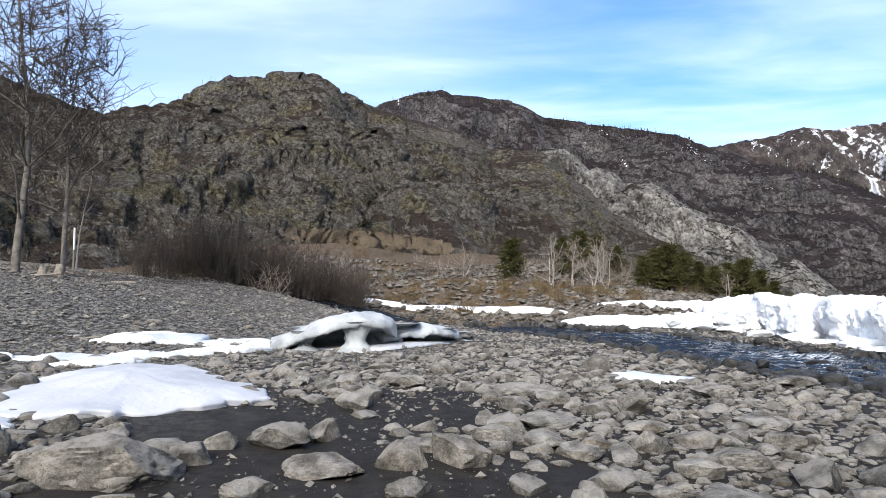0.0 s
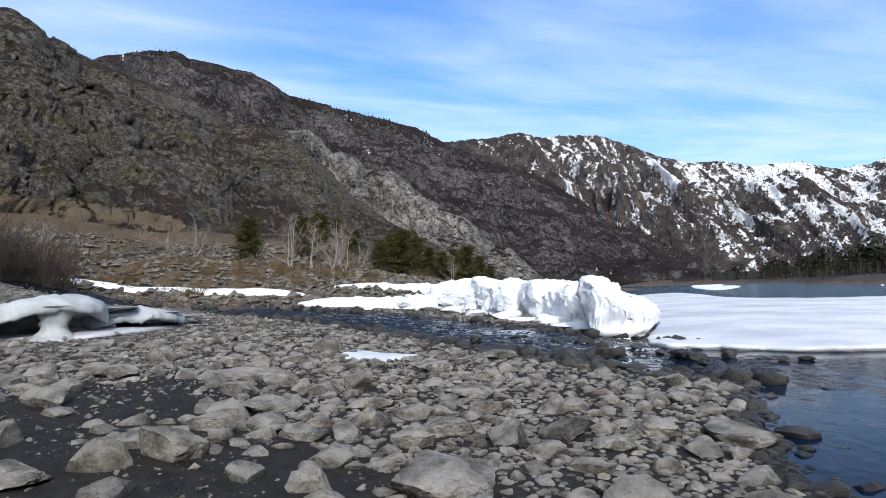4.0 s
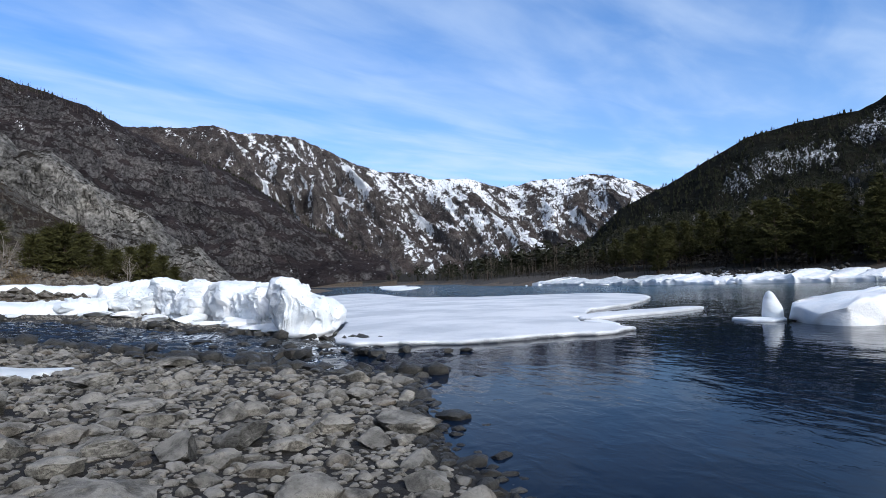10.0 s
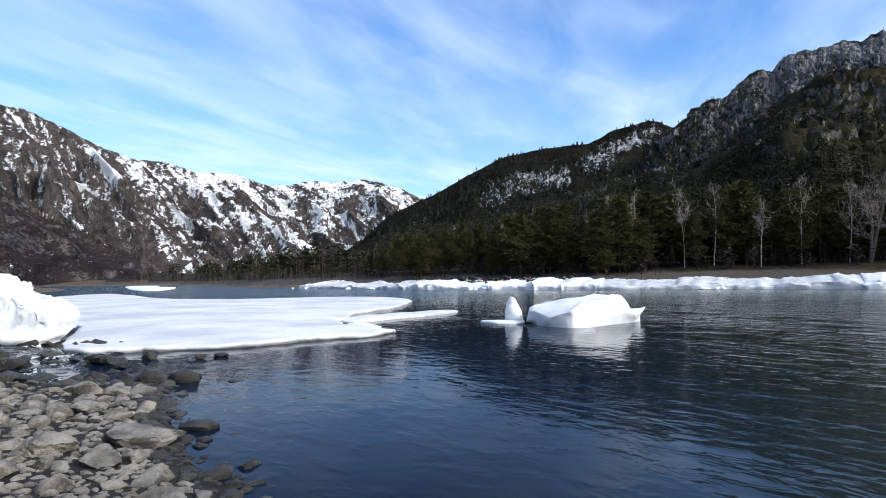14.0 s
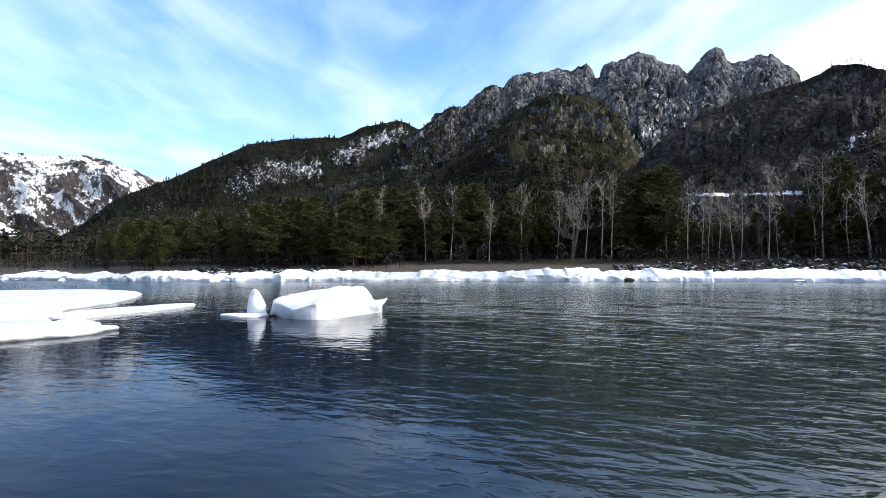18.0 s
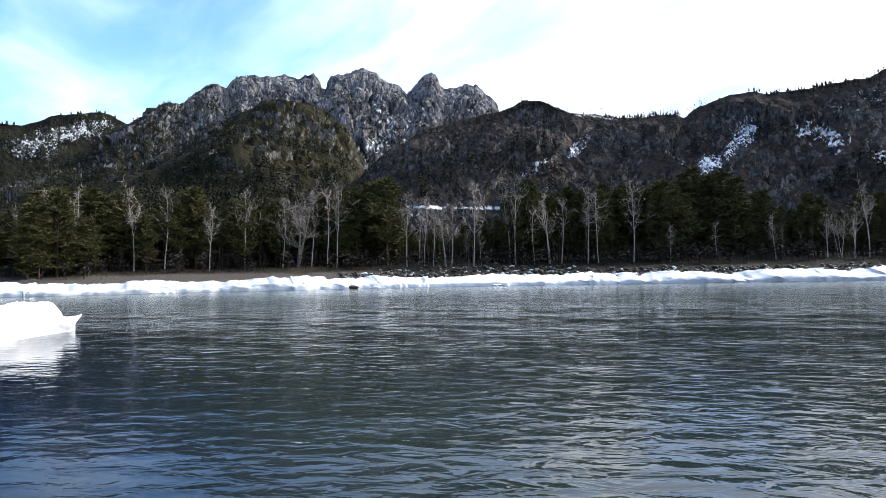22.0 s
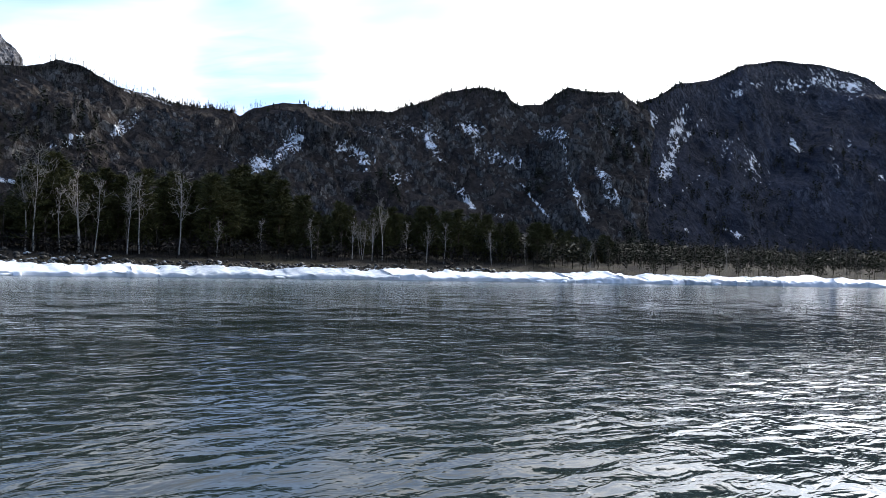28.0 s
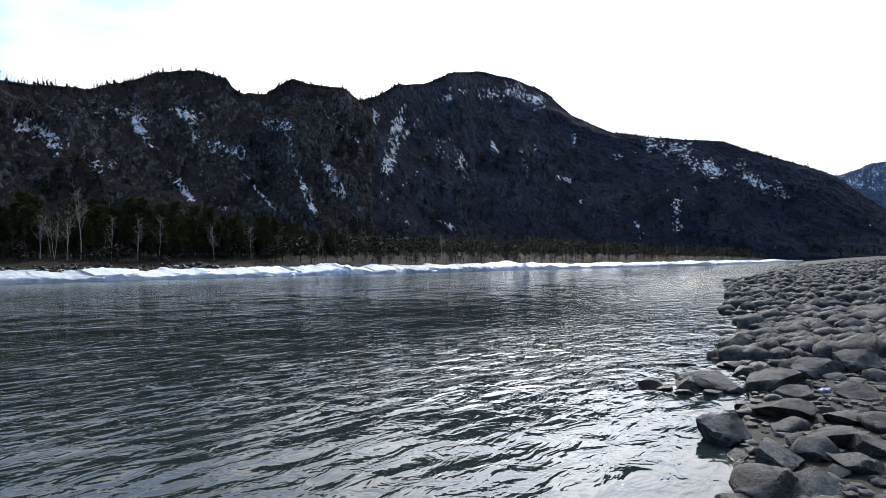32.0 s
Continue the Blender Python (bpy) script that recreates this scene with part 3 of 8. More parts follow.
def curve(points, n, closed=False):
    """n points along a smooth curve through the given ones."""
    p = np.array(points, float)
    m = len(p)
    t = np.linspace(0, m if closed else m - 1, n, endpoint=not closed)
    i = np.floor(t).astype(int)
    if not closed:
        i = np.minimum(i, m - 2)
    f = (t - i)[:, None]
    get = (lambda k: p[k % m]) if closed else (lambda k: p[np.clip(k, 0, m - 1)])
    a, b, c, d = get(i - 1), get(i), get(i + 1), get(i + 2)
    return 0.5 * (2 * b + (c - a) * f + (2 * a - 5 * b + 4 * c - d) * f ** 2 + (3 * b - a - 3 * c + d) * f ** 3)


# ---- meshes ----
def mesh_data(name, verts, faces, mat, uv=None, flat=False, sharp=0.0):
    me = bpy.data.meshes.new(name)
    me.from_pydata(np.asarray(verts, float).tolist(), [], faces.tolist() if isinstance(faces, np.ndarray) else faces)
    me.materials.append(mat)
    if not flat:
        me.polygons.foreach_set("use_smooth", np.ones(len(me.polygons), bool))
    if uv is not None:
        layer = me.uv_layers.new(name="UVMap")
        idx = np.zeros(len(me.loops), np.int32)
        me.loops.foreach_get("vertex_index", idx)
        layer.data.foreach_set("uv", np.asarray(uv, np.float32)[idx].ravel())
    me.update()
    if sharp:
        me.set_sharp_from_angle(angle=radians(sharp))
    return me


def part(name, data, parent=None, label="", at=None):
    """One mesh object; under a thing if parent is given."""
    ob = new(name, data)
    if parent is not None:
        ob.parent = parent
    if at is not None:
        ob.matrix_basis = at
    if label:
        ob["label"] = label
    return ob


def grid_faces(rows, cols, wrap=False):
    r, c = np.meshgrid(np.arange(rows - 1), np.arange(cols if wrap else cols - 1), indexing="ij")
    n = (c + 1) % cols
    return np.stack([r * cols + c, r * cols + n, (r + 1) * cols + n, (r + 1) * cols + c], -1).reshape(-1, 4)


def icosphere(sub):
    bm = bmesh.new()
    bmesh.ops.create_icosphere(bm, subdivisions=sub, radius=1.0)
    v = np.array([x.co[:] for x in bm.verts])
    f = np.array([[x.index for x in q.verts] for q in bm.faces])
    bm.free()
    return v, f


def joined(variants, spots):
    """All copies in one mesh: variants [(v, f)], spots [(variant, x, y, z, turn, sx, sy, sz)]."""
    vs, fs, base = [], [], 0
    for k, x, y, z, a, sx, sy, sz in spots:
        v, f = variants[int(k)]
        c, s = math.cos(a), math.sin(a)
        q = v * (sx, sy, sz)
        vs.append(np.column_stack([q[:, 0] * c - q[:, 1] * s + x, q[:, 0] * s + q[:, 1] * c + y, q[:, 2] + z]))
        fs.append(f + base)
        base += len(v)
    return np.concatenate(vs), np.concatenate(fs)


# ---- the plan: river, banks and ground ----
NEAR_SHORE = [(-1300, -2300), (-420, -690), (-110, -186), (-66, -113), (-27, -56), (-22.5, -46), (-11.4, -23), (-10.3, -19.8), (-9.5, -16.8), (-7.7, -14.7), (-6.0, -12.2), (-4.8, -9.6), (-4.3, -8.6), (-3.4, -7.4), (-3.1, -6.3), (-2.6, -5.6),
              (-0.9, -3.6), (1.2, -1.6), (3.2, 0.9), (5.1, 3.7), (6.0, 5.4), (7.0, 6.4), (8.1, 7.8), (10.4, 9.8), (13.0, 13.2), (15.8, 17.0), (19.5, 22.5),
              (21.5, 31), (27, 42), (44, 62), (70, 100), (150, 185), (220, 280), (240, 380), (180, 700), (50, 1500)]
FAR_SHORE = [(-1250, -2400), (-440, -760), (-260, -455), (-140, -295), (-75, -220), (-25, -172), (15, -142), (45, -116), (66, -93), (84, -70), (98, -45),
             (105, -15), (108, 15), (117, 45), (140, 85), (190, 150), (290, 240), (360, 340), (380, 450), (330, 700), (200, 1500)]
CREEK_LINE = [(-34, 49), (-22, 45), (-12, 42.5), (-4, 39.8), (1.6, 36.6), (4.6, 32), (7.2, 27), (9.2, 22), (10.7, 17.6), (11.9, 14.4), (13.8, 11.8)]


def plain_height(x, y):
    """The ground without the creek's bed."""
    x, y = np.asarray(x, float), np.asarray(y, float)
    dn, df = to_line(x, y, NEAR_SHORE), -to_line(x, y, FAR_SHORE)
    q = np.column_stack([np.ravel(x), np.ravel(y)])
    lump = fbm(q * 0.12, 4, seed=3).reshape(x.shape)
    near = 0.02 + 0.07 * np.minimum(dn, 34) + 0.03 * np.clip(dn - 34, 0, 400)
    # the gravel bar climbs to the wooded edge
    near = near + smooth(y, 11, 25) * smooth(dn, 8, 20) * 0.15 * np.clip(-x - 4.0, 0, 18)
    # stony slope beyond the creek
    past = to_line(x, y, CREEK_LINE)
    near = near + 0.15 * np.clip(past - 4, 0, 60) * smooth(y, 25, 40) * (x > -60) * smooth(-x, -45, 0)
    near = near + lump * np.clip(dn * 0.02, 0.02, 0.8)
    far = 0.05 + 0.17 * np.minimum(df, 26) + 0.03 * np.clip(df - 26, 0, 34) + 0.05 * np.clip(df - 60, 0, 150) + lump * np.clip(df * 0.02, 0.02, 0.8)
    bed = -0.11 * np.minimum(np.minimum(-dn, -df), 18)
    return np.where(dn > 0, near, np.where(df > 0, far, bed))


def height(x, y):
    x, y = np.asarray(x, float), np.asarray(y, float)
    d = np.abs(to_line(x, y, CREEK_LINE))
    return plain_height(x, y) - 0.42 * (1 - smooth(d, 2.4, 4.7))


def at(az, dist, z=0.0):
    a = radians(az)
    return (dist * math.sin(a), dist * math.cos(a), z)


def build_ground():
    radii = np.concatenate([np.linspace(0.01, 4, 16)[:-1], np.geomspace(4, 90, 150)[:-1], np.geomspace(90, 4700, 46)])
    n_az = 580
    a = np.linspace(0, 2 * np.pi, n_az, endpoint=False)
    r, az = np.meshgrid(radii, a, indexing="ij")
    x, y = (r * np.sin(az)).ravel(), (r * np.cos(az)).ravel()
    z = height(x, y)
    v = np.column_stack([x, y, z])
    ob = part("ground", mesh_data("ground", v, grid_faces(len(radii), n_az, True)[:, ::-1], GROUND))
    ob.data.materials.append(FAR_GROUND)
    far = -to_line(x, y, FAR_SHORE) > 0
    ob.data.polygons.foreach_set("material_index", far[grid_faces(len(radii), n_az, True)[:, 0]].astype(np.int32))
    tagged(ob, "grey gravel and wet silt river bank rising to dry grass", "ground", kind="structure")
    # the river: a sheet of water with low waves
    radii = np.concatenate([np.geomspace(1.0, 60, 170)[:-1], np.geomspace(60, 1500, 46)])
    r, az = np.meshgrid(radii, a, indexing="ij")
    x, y = (r * np.sin(az)).ravel(), (r * np.cos(az)).ravel()
    dn, df = to_line(x, y, NEAR_SHORE), -to_line(x, y, FAR_SHORE)
    # the current runs south: low waves, longer across the current than along it
    q = np.column_stack([x * 0.77 - y * 0.64, x * 0.64 + y * 0.77])
    warp = 1.3 * fbm(q * 0.25, 2, seed=24)
    out = smooth(np.minimum(-dn, -df), 1.5, 12) * (0.35 + 0.65 * smooth(-y, -14, 6))
    z = 0.022 * fbm(np.column_stack([q[:, 0] * 1.0 + warp, q[:, 1] * 0.45]), 3, 0.5, seed=21) * out
    f = grid_faces(len(radii), n_az, True)[:, ::-1]
    wet = np.maximum(dn, df) < 6
    f = f[wet[f].any(1)]
    used = np.unique(f)
    back = np.zeros(len(x), int)
    back[used] = np.arange(len(used))
    ob = part("river_water", mesh_data("river_water", np.column_stack([x, y, z])[used], back[f], WATER))
    tagged(ob, "dark blue-green river with small ripples", "river", kind="structure")
    # the creek runs down over its stones
    line = curve(CREEK_LINE, 400)
    d = np.gradient(line, axis=0)
    d /= np.hypot(d[:, 0], d[:, 1])[:, None]
    k = np.linspace(-1, 1, 45)
    w = 4.3 + 1.6 * smooth(np.linspace(0, 1, 400), 0.85, 1.0) + 0.5 * fbm(np.column_stack([np.arange(400) * 0.032, np.zeros(400)]), 2, seed=5)
    x = (line[:, 0, None] - d[:, 1, None] * k * w[:, None])
    y = (line[:, 1, None] + d[:, 0, None] * k * w[:, None])
    lvl = plain_height(line[:, 0], line[:, 1]) - 0.2
    lvl = np.convolve(np.pad(lvl, 12, "edge"), np.ones(25) / 25, "valid")
    z = np.maximum(lvl, 0.012)[:, None] + 0.10 * fbm(np.column_stack([x.ravel() * 1.8, y.ravel() * 1.8]), 4, 0.6, seed=8).reshape(x.shape)
    # its last stretch spreads and sinks into the river
    z = z - 0.16 * smooth(np.linspace(0, 1, 400), 0.90, 1.0)[:, None] - 0.10 * np.abs(k) ** 6
    ob = part("creek_water", mesh_data("creek_water", np.column_stack([x.ravel(), y.ravel(), z.ravel()]), grid_faces(400, 45), CREEK))
    tagged(ob, "shallow fast creek with broken white water", "creek", kind="structure")


# ---- mountains ----
def zone(me, key, verts, ways):
    """Where on a slope something lies: along ways of (azimuth, elevation) as seen from the bank, with a spread in degrees and a share."""
    a = np.degrees(np.arctan2(verts[:, 0], verts[:, 1])) % 360
    e = np.degrees(np.arctan2(verts[:, 2] - 2, np.hypot(verts[:, 0], verts[:, 1])))
    k = np.zeros(len(verts))
    for way, spread, share in ways:
        d = np.abs(to_line(a, e, [((x + 0.001 * i) % 360, y) for i, (x, y) in enumerate(way)]))
        k = np.maximum(k, share * np.exp(-(d / spread) ** 2))
    me.attributes.new(key, "FLOAT", "POINT").data.foreach_set("value", k.astype(np.float32))


def mountain(name, label, ridge, foot, mat, seed, nu=420, nv=110, gully=0.09, rough=0.03, power=1.15, foot_z=3.0, gully_size=90.0, jag=0.12, lean=0.0, slump=0.0, slump_steps=9.0, nearer=1.0, crag=0.0, crag_size=30.0, flute=1.0, fissure=0.0, jag_size=18.0, sharp=0.0, drifts=(), meadows=(), outcrops=()):
    """A mountain side: ridge [(azimuth, elevation, distance)] seen from the bank; foot [(azimuth, distance)]."""
    R = np.array(ridge, float)
    az = np.linspace(R[0, 0], R[-1, 0], nu)
    el = np.interp(az, R[:, 0], R[:, 1])
    r1 = np.interp(az, R[:, 0], R[:, 2]) * nearer
    Ft = np.array(foot, float)
    r0 = np.minimum(np.interp(az, Ft[:, 0], Ft[:, 1]), r1 * 0.93)
    s = np.cumsum(np.concatenate([[0], np.radians(np.diff(az)) * r1[1:]]))
    el = el + jag * fbm(np.column_stack([s / jag_size, np.zeros(nu)]), 4, 0.6, seed)
    zr = 2.0 + r1 * np.tan(np.radians(el))
    v = np.concatenate([np.linspace(0, 1, nv), [1.03, 1.08, 1.18, 1.4]])
    V, A = np.meshgrid(v, az, indexing="ij")
    S = np.broadcast_to(s, V.shape)
    up = np.minimum(V, 1)
    rr = r0 + (r1 - r0) * V
    # ribs and gullies branch down the slope; they fade at the crest and at the foot
    h = zr - foot_z
    length = np.hypot(h.mean(), (r1 - r0).mean())
    gx, gy = (S / gully_size).ravel(), (V * length / gully_size).ravel()
    wx = fbm(np.column_stack([gx * 0.7, gy * 0.7]), 3, 0.5, seed + 1)
    wy = fbm(np.column_stack([gx * 0.7 + 9, gy * 0.7]), 3, 0.5, seed + 2)
    side = lean * gy
    big = fbm(np.column_stack([gx * 0.5 + side + 0.35 * wx, gy * 0.22 + 0.3 * wy]), 3, 0.5, seed + 3, ridged=True).reshape(V.shape)
    mid = fbm(np.column_stack([gx * 1.5 + 2.2 * side + 0.6 * wx, gy * 0.8 + 0.6 * wy]), 4, 0.55, seed + 4, ridged=True).reshape(V.shape)
    small = fbm(np.column_stack([gx * 6, gy * 4.5]), 4, 0.62, seed + 9, ridged=True).reshape(V.shape)
    fade = np.clip(np.sin(np.pi * np.clip(V, 0, 1)), 0, 1) ** 0.7
    top = 1 - smooth(V, 0.8, 1.0)
    prof = up ** power
    if slump:
        # crags: short steep steps with gentler ledges between them
        k = up * slump_steps + 0.9 * wx.reshape(V.shape) + 0.5 * small
        prof = prof + slump * (np.floor(k) + smooth(k - np.floor(k), 0.55, 0.95) - k + 0.5) / slump_steps * fade
    bulk = gully * (big - big.mean()) + 0.5 * gully * (mid - mid.mean()) + rough * (small - small.mean())
    z = foot_z - 4 * (V < 0.001) + h * prof + h * bulk * fade * (0.25 + 0.75 * top)
    z = np.where(V > 1, zr - (V - 1) * h * 1.6, z)
    rr = rr - h * fade * (0.5 * gully * (mid - mid.mean()) + 0.9 * rough * (small - small.mean()) + 0.6 * gully * (big - big.mean())) * (0.4 + 0.6 * top)
    a = np.radians(A)
    verts = np.column_stack([(rr * np.sin(a)).ravel(), (rr * np.cos(a)).ravel(), z.ravel()])
    if crag:
        # broken crags stand out from the slope
        g = verts.reshape(V.shape + (3,))
        nrm = np.cross(np.gradient(g, axis=1).reshape(-1, 3), np.gradient(g, axis=0).reshape(-1, 3))
        nrm /= np.linalg.norm(nrm, axis=1)[:, None] + 1e-9
        nrm *= np.sign(nrm[:, 2:] + 1e-9)
        where = smooth(fbm(verts / (3.2 * crag_size), 3, 0.5, seed + 20), -0.45, 0.35)
        teeth = fbm(verts / crag_size * (1, 1, flute), 5, 0.58, seed + 21, ridged=True)
        steps = fbm(verts / (2.4 * crag_size) * (1, 1, 1.6), 2, 0.5, seed + 22) * 5
        steps = np.floor(steps) + smooth(steps - np.floor(steps), 0.35, 0.65)
        out = crag * (0.25 + 0.75 * where) * (teeth - 0.2 + 0.55 * (steps - steps.mean()))
        if fissure:
            # deep upright clefts part the rock into pillars
            for k, size in enumerate((1.0, 0.42)):
                cleft = np.abs(fbm(verts / (size * crag_size) * (1, 1, 0.16), 3, 0.5, seed + 30 + k))
                out = out - fissure * size * (1 - smooth(cleft, 0.0, 0.16))
        verts = verts + nrm * (out * (smooth(V, 0.0, 0.08) * (1 - 0.75 * smooth(V, 0.86, 1.0))).ravel())[:, None]
    uv = np.column_stack([(S / 100).ravel(), (V * h.mean() / 100).ravel()])
    ob = part(name, mesh_data(name, verts, grid_faces(len(v), nu)[:, ::-1], mat, uv, sharp=sharp))
    for key, ways in (("drift", drifts), ("meadow", meadows), ("outcrop", outcrops)):
        zone(ob.data, key, verts, ways)
    tagged(ob, label, "mountain", kind="structure")
    grid = verts.reshape(len(v), nu, 3)
    return grid[:nv]


M_BROWN = hillside_material()
M_PALE = mountain_material("pale_cliff", (0.075, 0.072, 0.068), (0.33, 0.322, 0.305), (0.046, 0.040, 0.034), grain=12, rocky=0.40, bump=1.0)
M_SHOULDER = mountain_material("grey_shoulder", (0.022, 0.020, 0.020), (0.15, 0.142, 0.132), (0.052, 0.044, 0.038), grain=11, rocky=0.5, bump=1.0)
M_SPUR = mountain_material("wooded_spur", (0.04, 0.039, 0.036), (0.18, 0.176, 0.168), (0.028, 0.026, 0.015), grass=(0.038, 0.035, 0.019), grain=9, rocky=0.84, rock_rise=0.06, upright=0.3, outcrop=True)
M_DARK = mountain_material("dark_ridge", (0.015, 0.014, 0.015), (0.135, 0.128, 0.130), (0.034, 0.028, 0.029), snow=(0.75, 0.77, 0.8), snow_at=0.612, grain=15, rocky=0.51, streak=(8, 3.0, 1))
M_SNOWY = mountain_material("snowy_ridge", (0.03, 0.026, 0.026), (0.12, 0.108, 0.104), (0.055, 0.045, 0.043), snow=(0.75, 0.77, 0.8), snow_at=0.543, snow_rise=0.010, streak=(1.9, 0.42, 1), turn=-40, grain=20, rocky=0.5, lee=(-0.04, 0.03), distort=0.9, ribs=True, snow_from=(3.5, 8.0))
M_HUMP = mountain_material("wooded_slope", (0.03, 0.03, 0.027), (0.11, 0.105, 0.10), (0.011, 0.012, 0.009), grass=(0.016, 0.015, 0.011), snow=(0.7, 0.72, 0.75), snow_at=0.66, grain=9, rocky=0.66, streak=(9.0, 6.0, 1))
M_CRAG = mountain_material("grey_crags", (0.024, 0.025, 0.028), (0.25, 0.25, 0.265), (0.028, 0.028, 0.021), snow=(0.7, 0.72, 0.75), snow_at=0.64, streak=(14, 4, 1), grain=13, rocky=0.53, rock_rise=0.36, upright=0.13, bump=0.6, rock_from=(2.6, 4.6))
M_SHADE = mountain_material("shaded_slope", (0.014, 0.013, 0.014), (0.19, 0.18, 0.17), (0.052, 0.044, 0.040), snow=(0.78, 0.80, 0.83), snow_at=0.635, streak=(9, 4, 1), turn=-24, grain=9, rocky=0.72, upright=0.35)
# the blue in these rock and scrub colours is painted haze
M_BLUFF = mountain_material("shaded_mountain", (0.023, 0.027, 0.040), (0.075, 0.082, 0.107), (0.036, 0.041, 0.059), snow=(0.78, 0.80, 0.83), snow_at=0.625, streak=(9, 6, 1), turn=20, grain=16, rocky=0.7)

# blue haze of distance put into the rock and snow colours
M_HAZE = mountain_material("far_hazy_slope", (0.085, 0.115, 0.175), (0.15, 0.19, 0.27), (0.10, 0.135, 0.20), snow=(0.6, 0.66, 0.75), snow_at=0.56, streak=(6.0, 3.0, 1), grain=30, rocky=0.7)

build_ground()
CREST_LEFT = [(63, 1.6, 620), (64.7, 3.2, 620), (68.9, 4.6, 630), (73.4, 5.3, 650), (77.2, 6.5, 670), (81.1, 7.1, 690), (83.1, 7.9, 700), (85.1, 9.0, 720), (88.2, 10.6, 740), (90, 12.7, 760), (91.8, 13.9, 780), (93.4, 14.9, 790), (94.2, 14.7, 800), (96, 15.9, 820), (97.6, 16.5, 830), (98.1, 16.1, 830), (98.9, 17.1, 840), (99.4, 17.4, 840), (100.1, 17.2, 850), (101.7, 17.5, 850), (103.7, 17.7, 850), (104.2, 17.4, 850), (104.7, 17.8, 850), (105.7, 17.8, 850)]
CREST_RIGHT = [(106.2, 17.4, 850), (106.5, 16.5, 850), (106.8, 17.4, 850), (107.9, 17.9, 850), (109.1, 18.1, 850), (110.1, 18.3, 850), (111.3, 18.1, 850), (111.7, 17.5, 850), (112.4, 17.3, 850), (113.3, 17.1, 850), (114, 16.4, 850), (114.4, 16.5, 850), (115.1, 17.4, 850), (115.8, 17.9, 850), (116.4, 18.0, 850), (116.9, 17.6, 850), (117.3, 16.8, 850), (117.7, 16.7, 850), (118.6, 16.8, 850), (119.6, 17.0, 850), (120.5, 16.9, 850), (121.3, 16.3, 850), (121.9, 15.8, 850), (122.4, 15.2, 850), (123.2, 13.6, 850), (125, 10, 850)]
SHADE_LEFT = [(100, 3, 420), (106, 6.6, 430), (110, 9.4, 440), (112.3, 11.1, 440), (115.5, 13.0, 445), (118.5, 14.0, 450), (121, 14.3, 450), (122.6, 14.6, 450), (123.8, 15.2, 450), (124.5, 15.5, 450), (126.4, 15.4, 450), (127.6, 14.9, 450), (129, 14.2, 450), (131.1, 13.8, 460), (132.8, 13.3, 460), (134.1, 13.2, 460), (137.8, 13.2, 460), (138.5, 12.9, 460)]
SHADE_RIGHT = [(139.7, 13.6, 460), (142.1, 14.3, 460), (144, 14.3, 460), (145, 14.0, 460), (148.1, 14.1, 470), (151.7, 14.1, 480), (153.2, 14.7, 490), (155.3, 15.2, 490), (156.5, 16.0, 500), (158.4, 16.3, 500), (160.4, 16.4, 500), (162.3, 16.1, 500), (162.8, 15.4, 500), (163.6, 14.9, 500), (165.6, 14.9, 510), (166.9, 15.8, 520), (167.9, 16.3, 520), (169.6, 16.0, 520), (172.1, 15.8, 530), (172.8, 15.5, 530), (173.5, 14.8, 530), (174.9, 13.8, 534)]
HILL_EDGE = [(369.5, 12.6, 380), (371.7, 10.6, 370), (373.5, 8.6, 360), (377.3, 6.2, 350), (379.3, 4.9, 345), (381.2, 3.0, 340), (383.2, 1.2, 330), (386, 0.9, 320), (389, 0.4, 310)]
HILL = mountain("brown_mountain", "brown rocky mountain side with dry grass and crags", [(296, 15, 330), (310, 16.5, 330), (322.3, 18.0, 330), (324.5, 17.3, 330), (328, 17.1, 330), (329.9, 16.7, 330), (330.5, 17.2, 330), (331.7, 17.4, 335), (332.4, 16.7, 340), (333.9, 17.7, 345), (336.4, 18.8, 360), (337.1, 19.6, 365), (338.5, 20.6, 370), (339.4, 21.0, 380), (340.9, 20.9, 380), (343.8, 20.5, 380), (345.6, 21.2, 380), (346.9, 21.3, 380), (348.2, 20.7, 380), (349.2, 19.8, 385), (352.1, 19.0, 390), (355.3, 17.8, 390), (360.1, 16.6, 390), (363, 14.9, 390), (366.5, 14.6, 390), (368, 14.3, 385)] + HILL_EDGE,
                [(296, 60), (335, 66), (346, 84), (352, 104), (360, 108), (368, 104), (380, 130), (389, 220)], M_BROWN, 11, nu=620, nv=230, gully=0.07, rough=0.004, power=1.05, foot_z=4.0, gully_size=80, jag=0.16, slump=0.25, slump_steps=8, crag=3.4, crag_size=12, flute=1.9, lean=0.2,
                meadows=[([(344.5, 7.4), (350, 7.3), (356, 6.6), (358.5, 6.1)], 1.0, 1.0), ([(347, 6.3), (354, 5.9)], 0.8, 0.8)])
mountain("rock_shoulder", "grey broken rock shoulder above the trees", [(360, 13, 480), (363, 14.6, 480), (366, 14.6, 480), (368.6, 14.2, 480), (371, 12.8, 480), (373.2, 11.6, 480), (376.2, 10.6, 480), (378.5, 9.2, 480), (380.7, 7.6, 480), (382, 6.4, 480), (384.5, 5.0, 480), (387, 3.2, 480), (389.4, 1.4, 480), (392, 0.3, 480)],
                    [(360, 360), (392, 366)], M_SHOULDER, 23, nu=260, nv=90, gully=0.06, rough=0.003, power=0.9, gully_size=60, jag=0.25, crag=3, crag_size=24, lean=0.3)
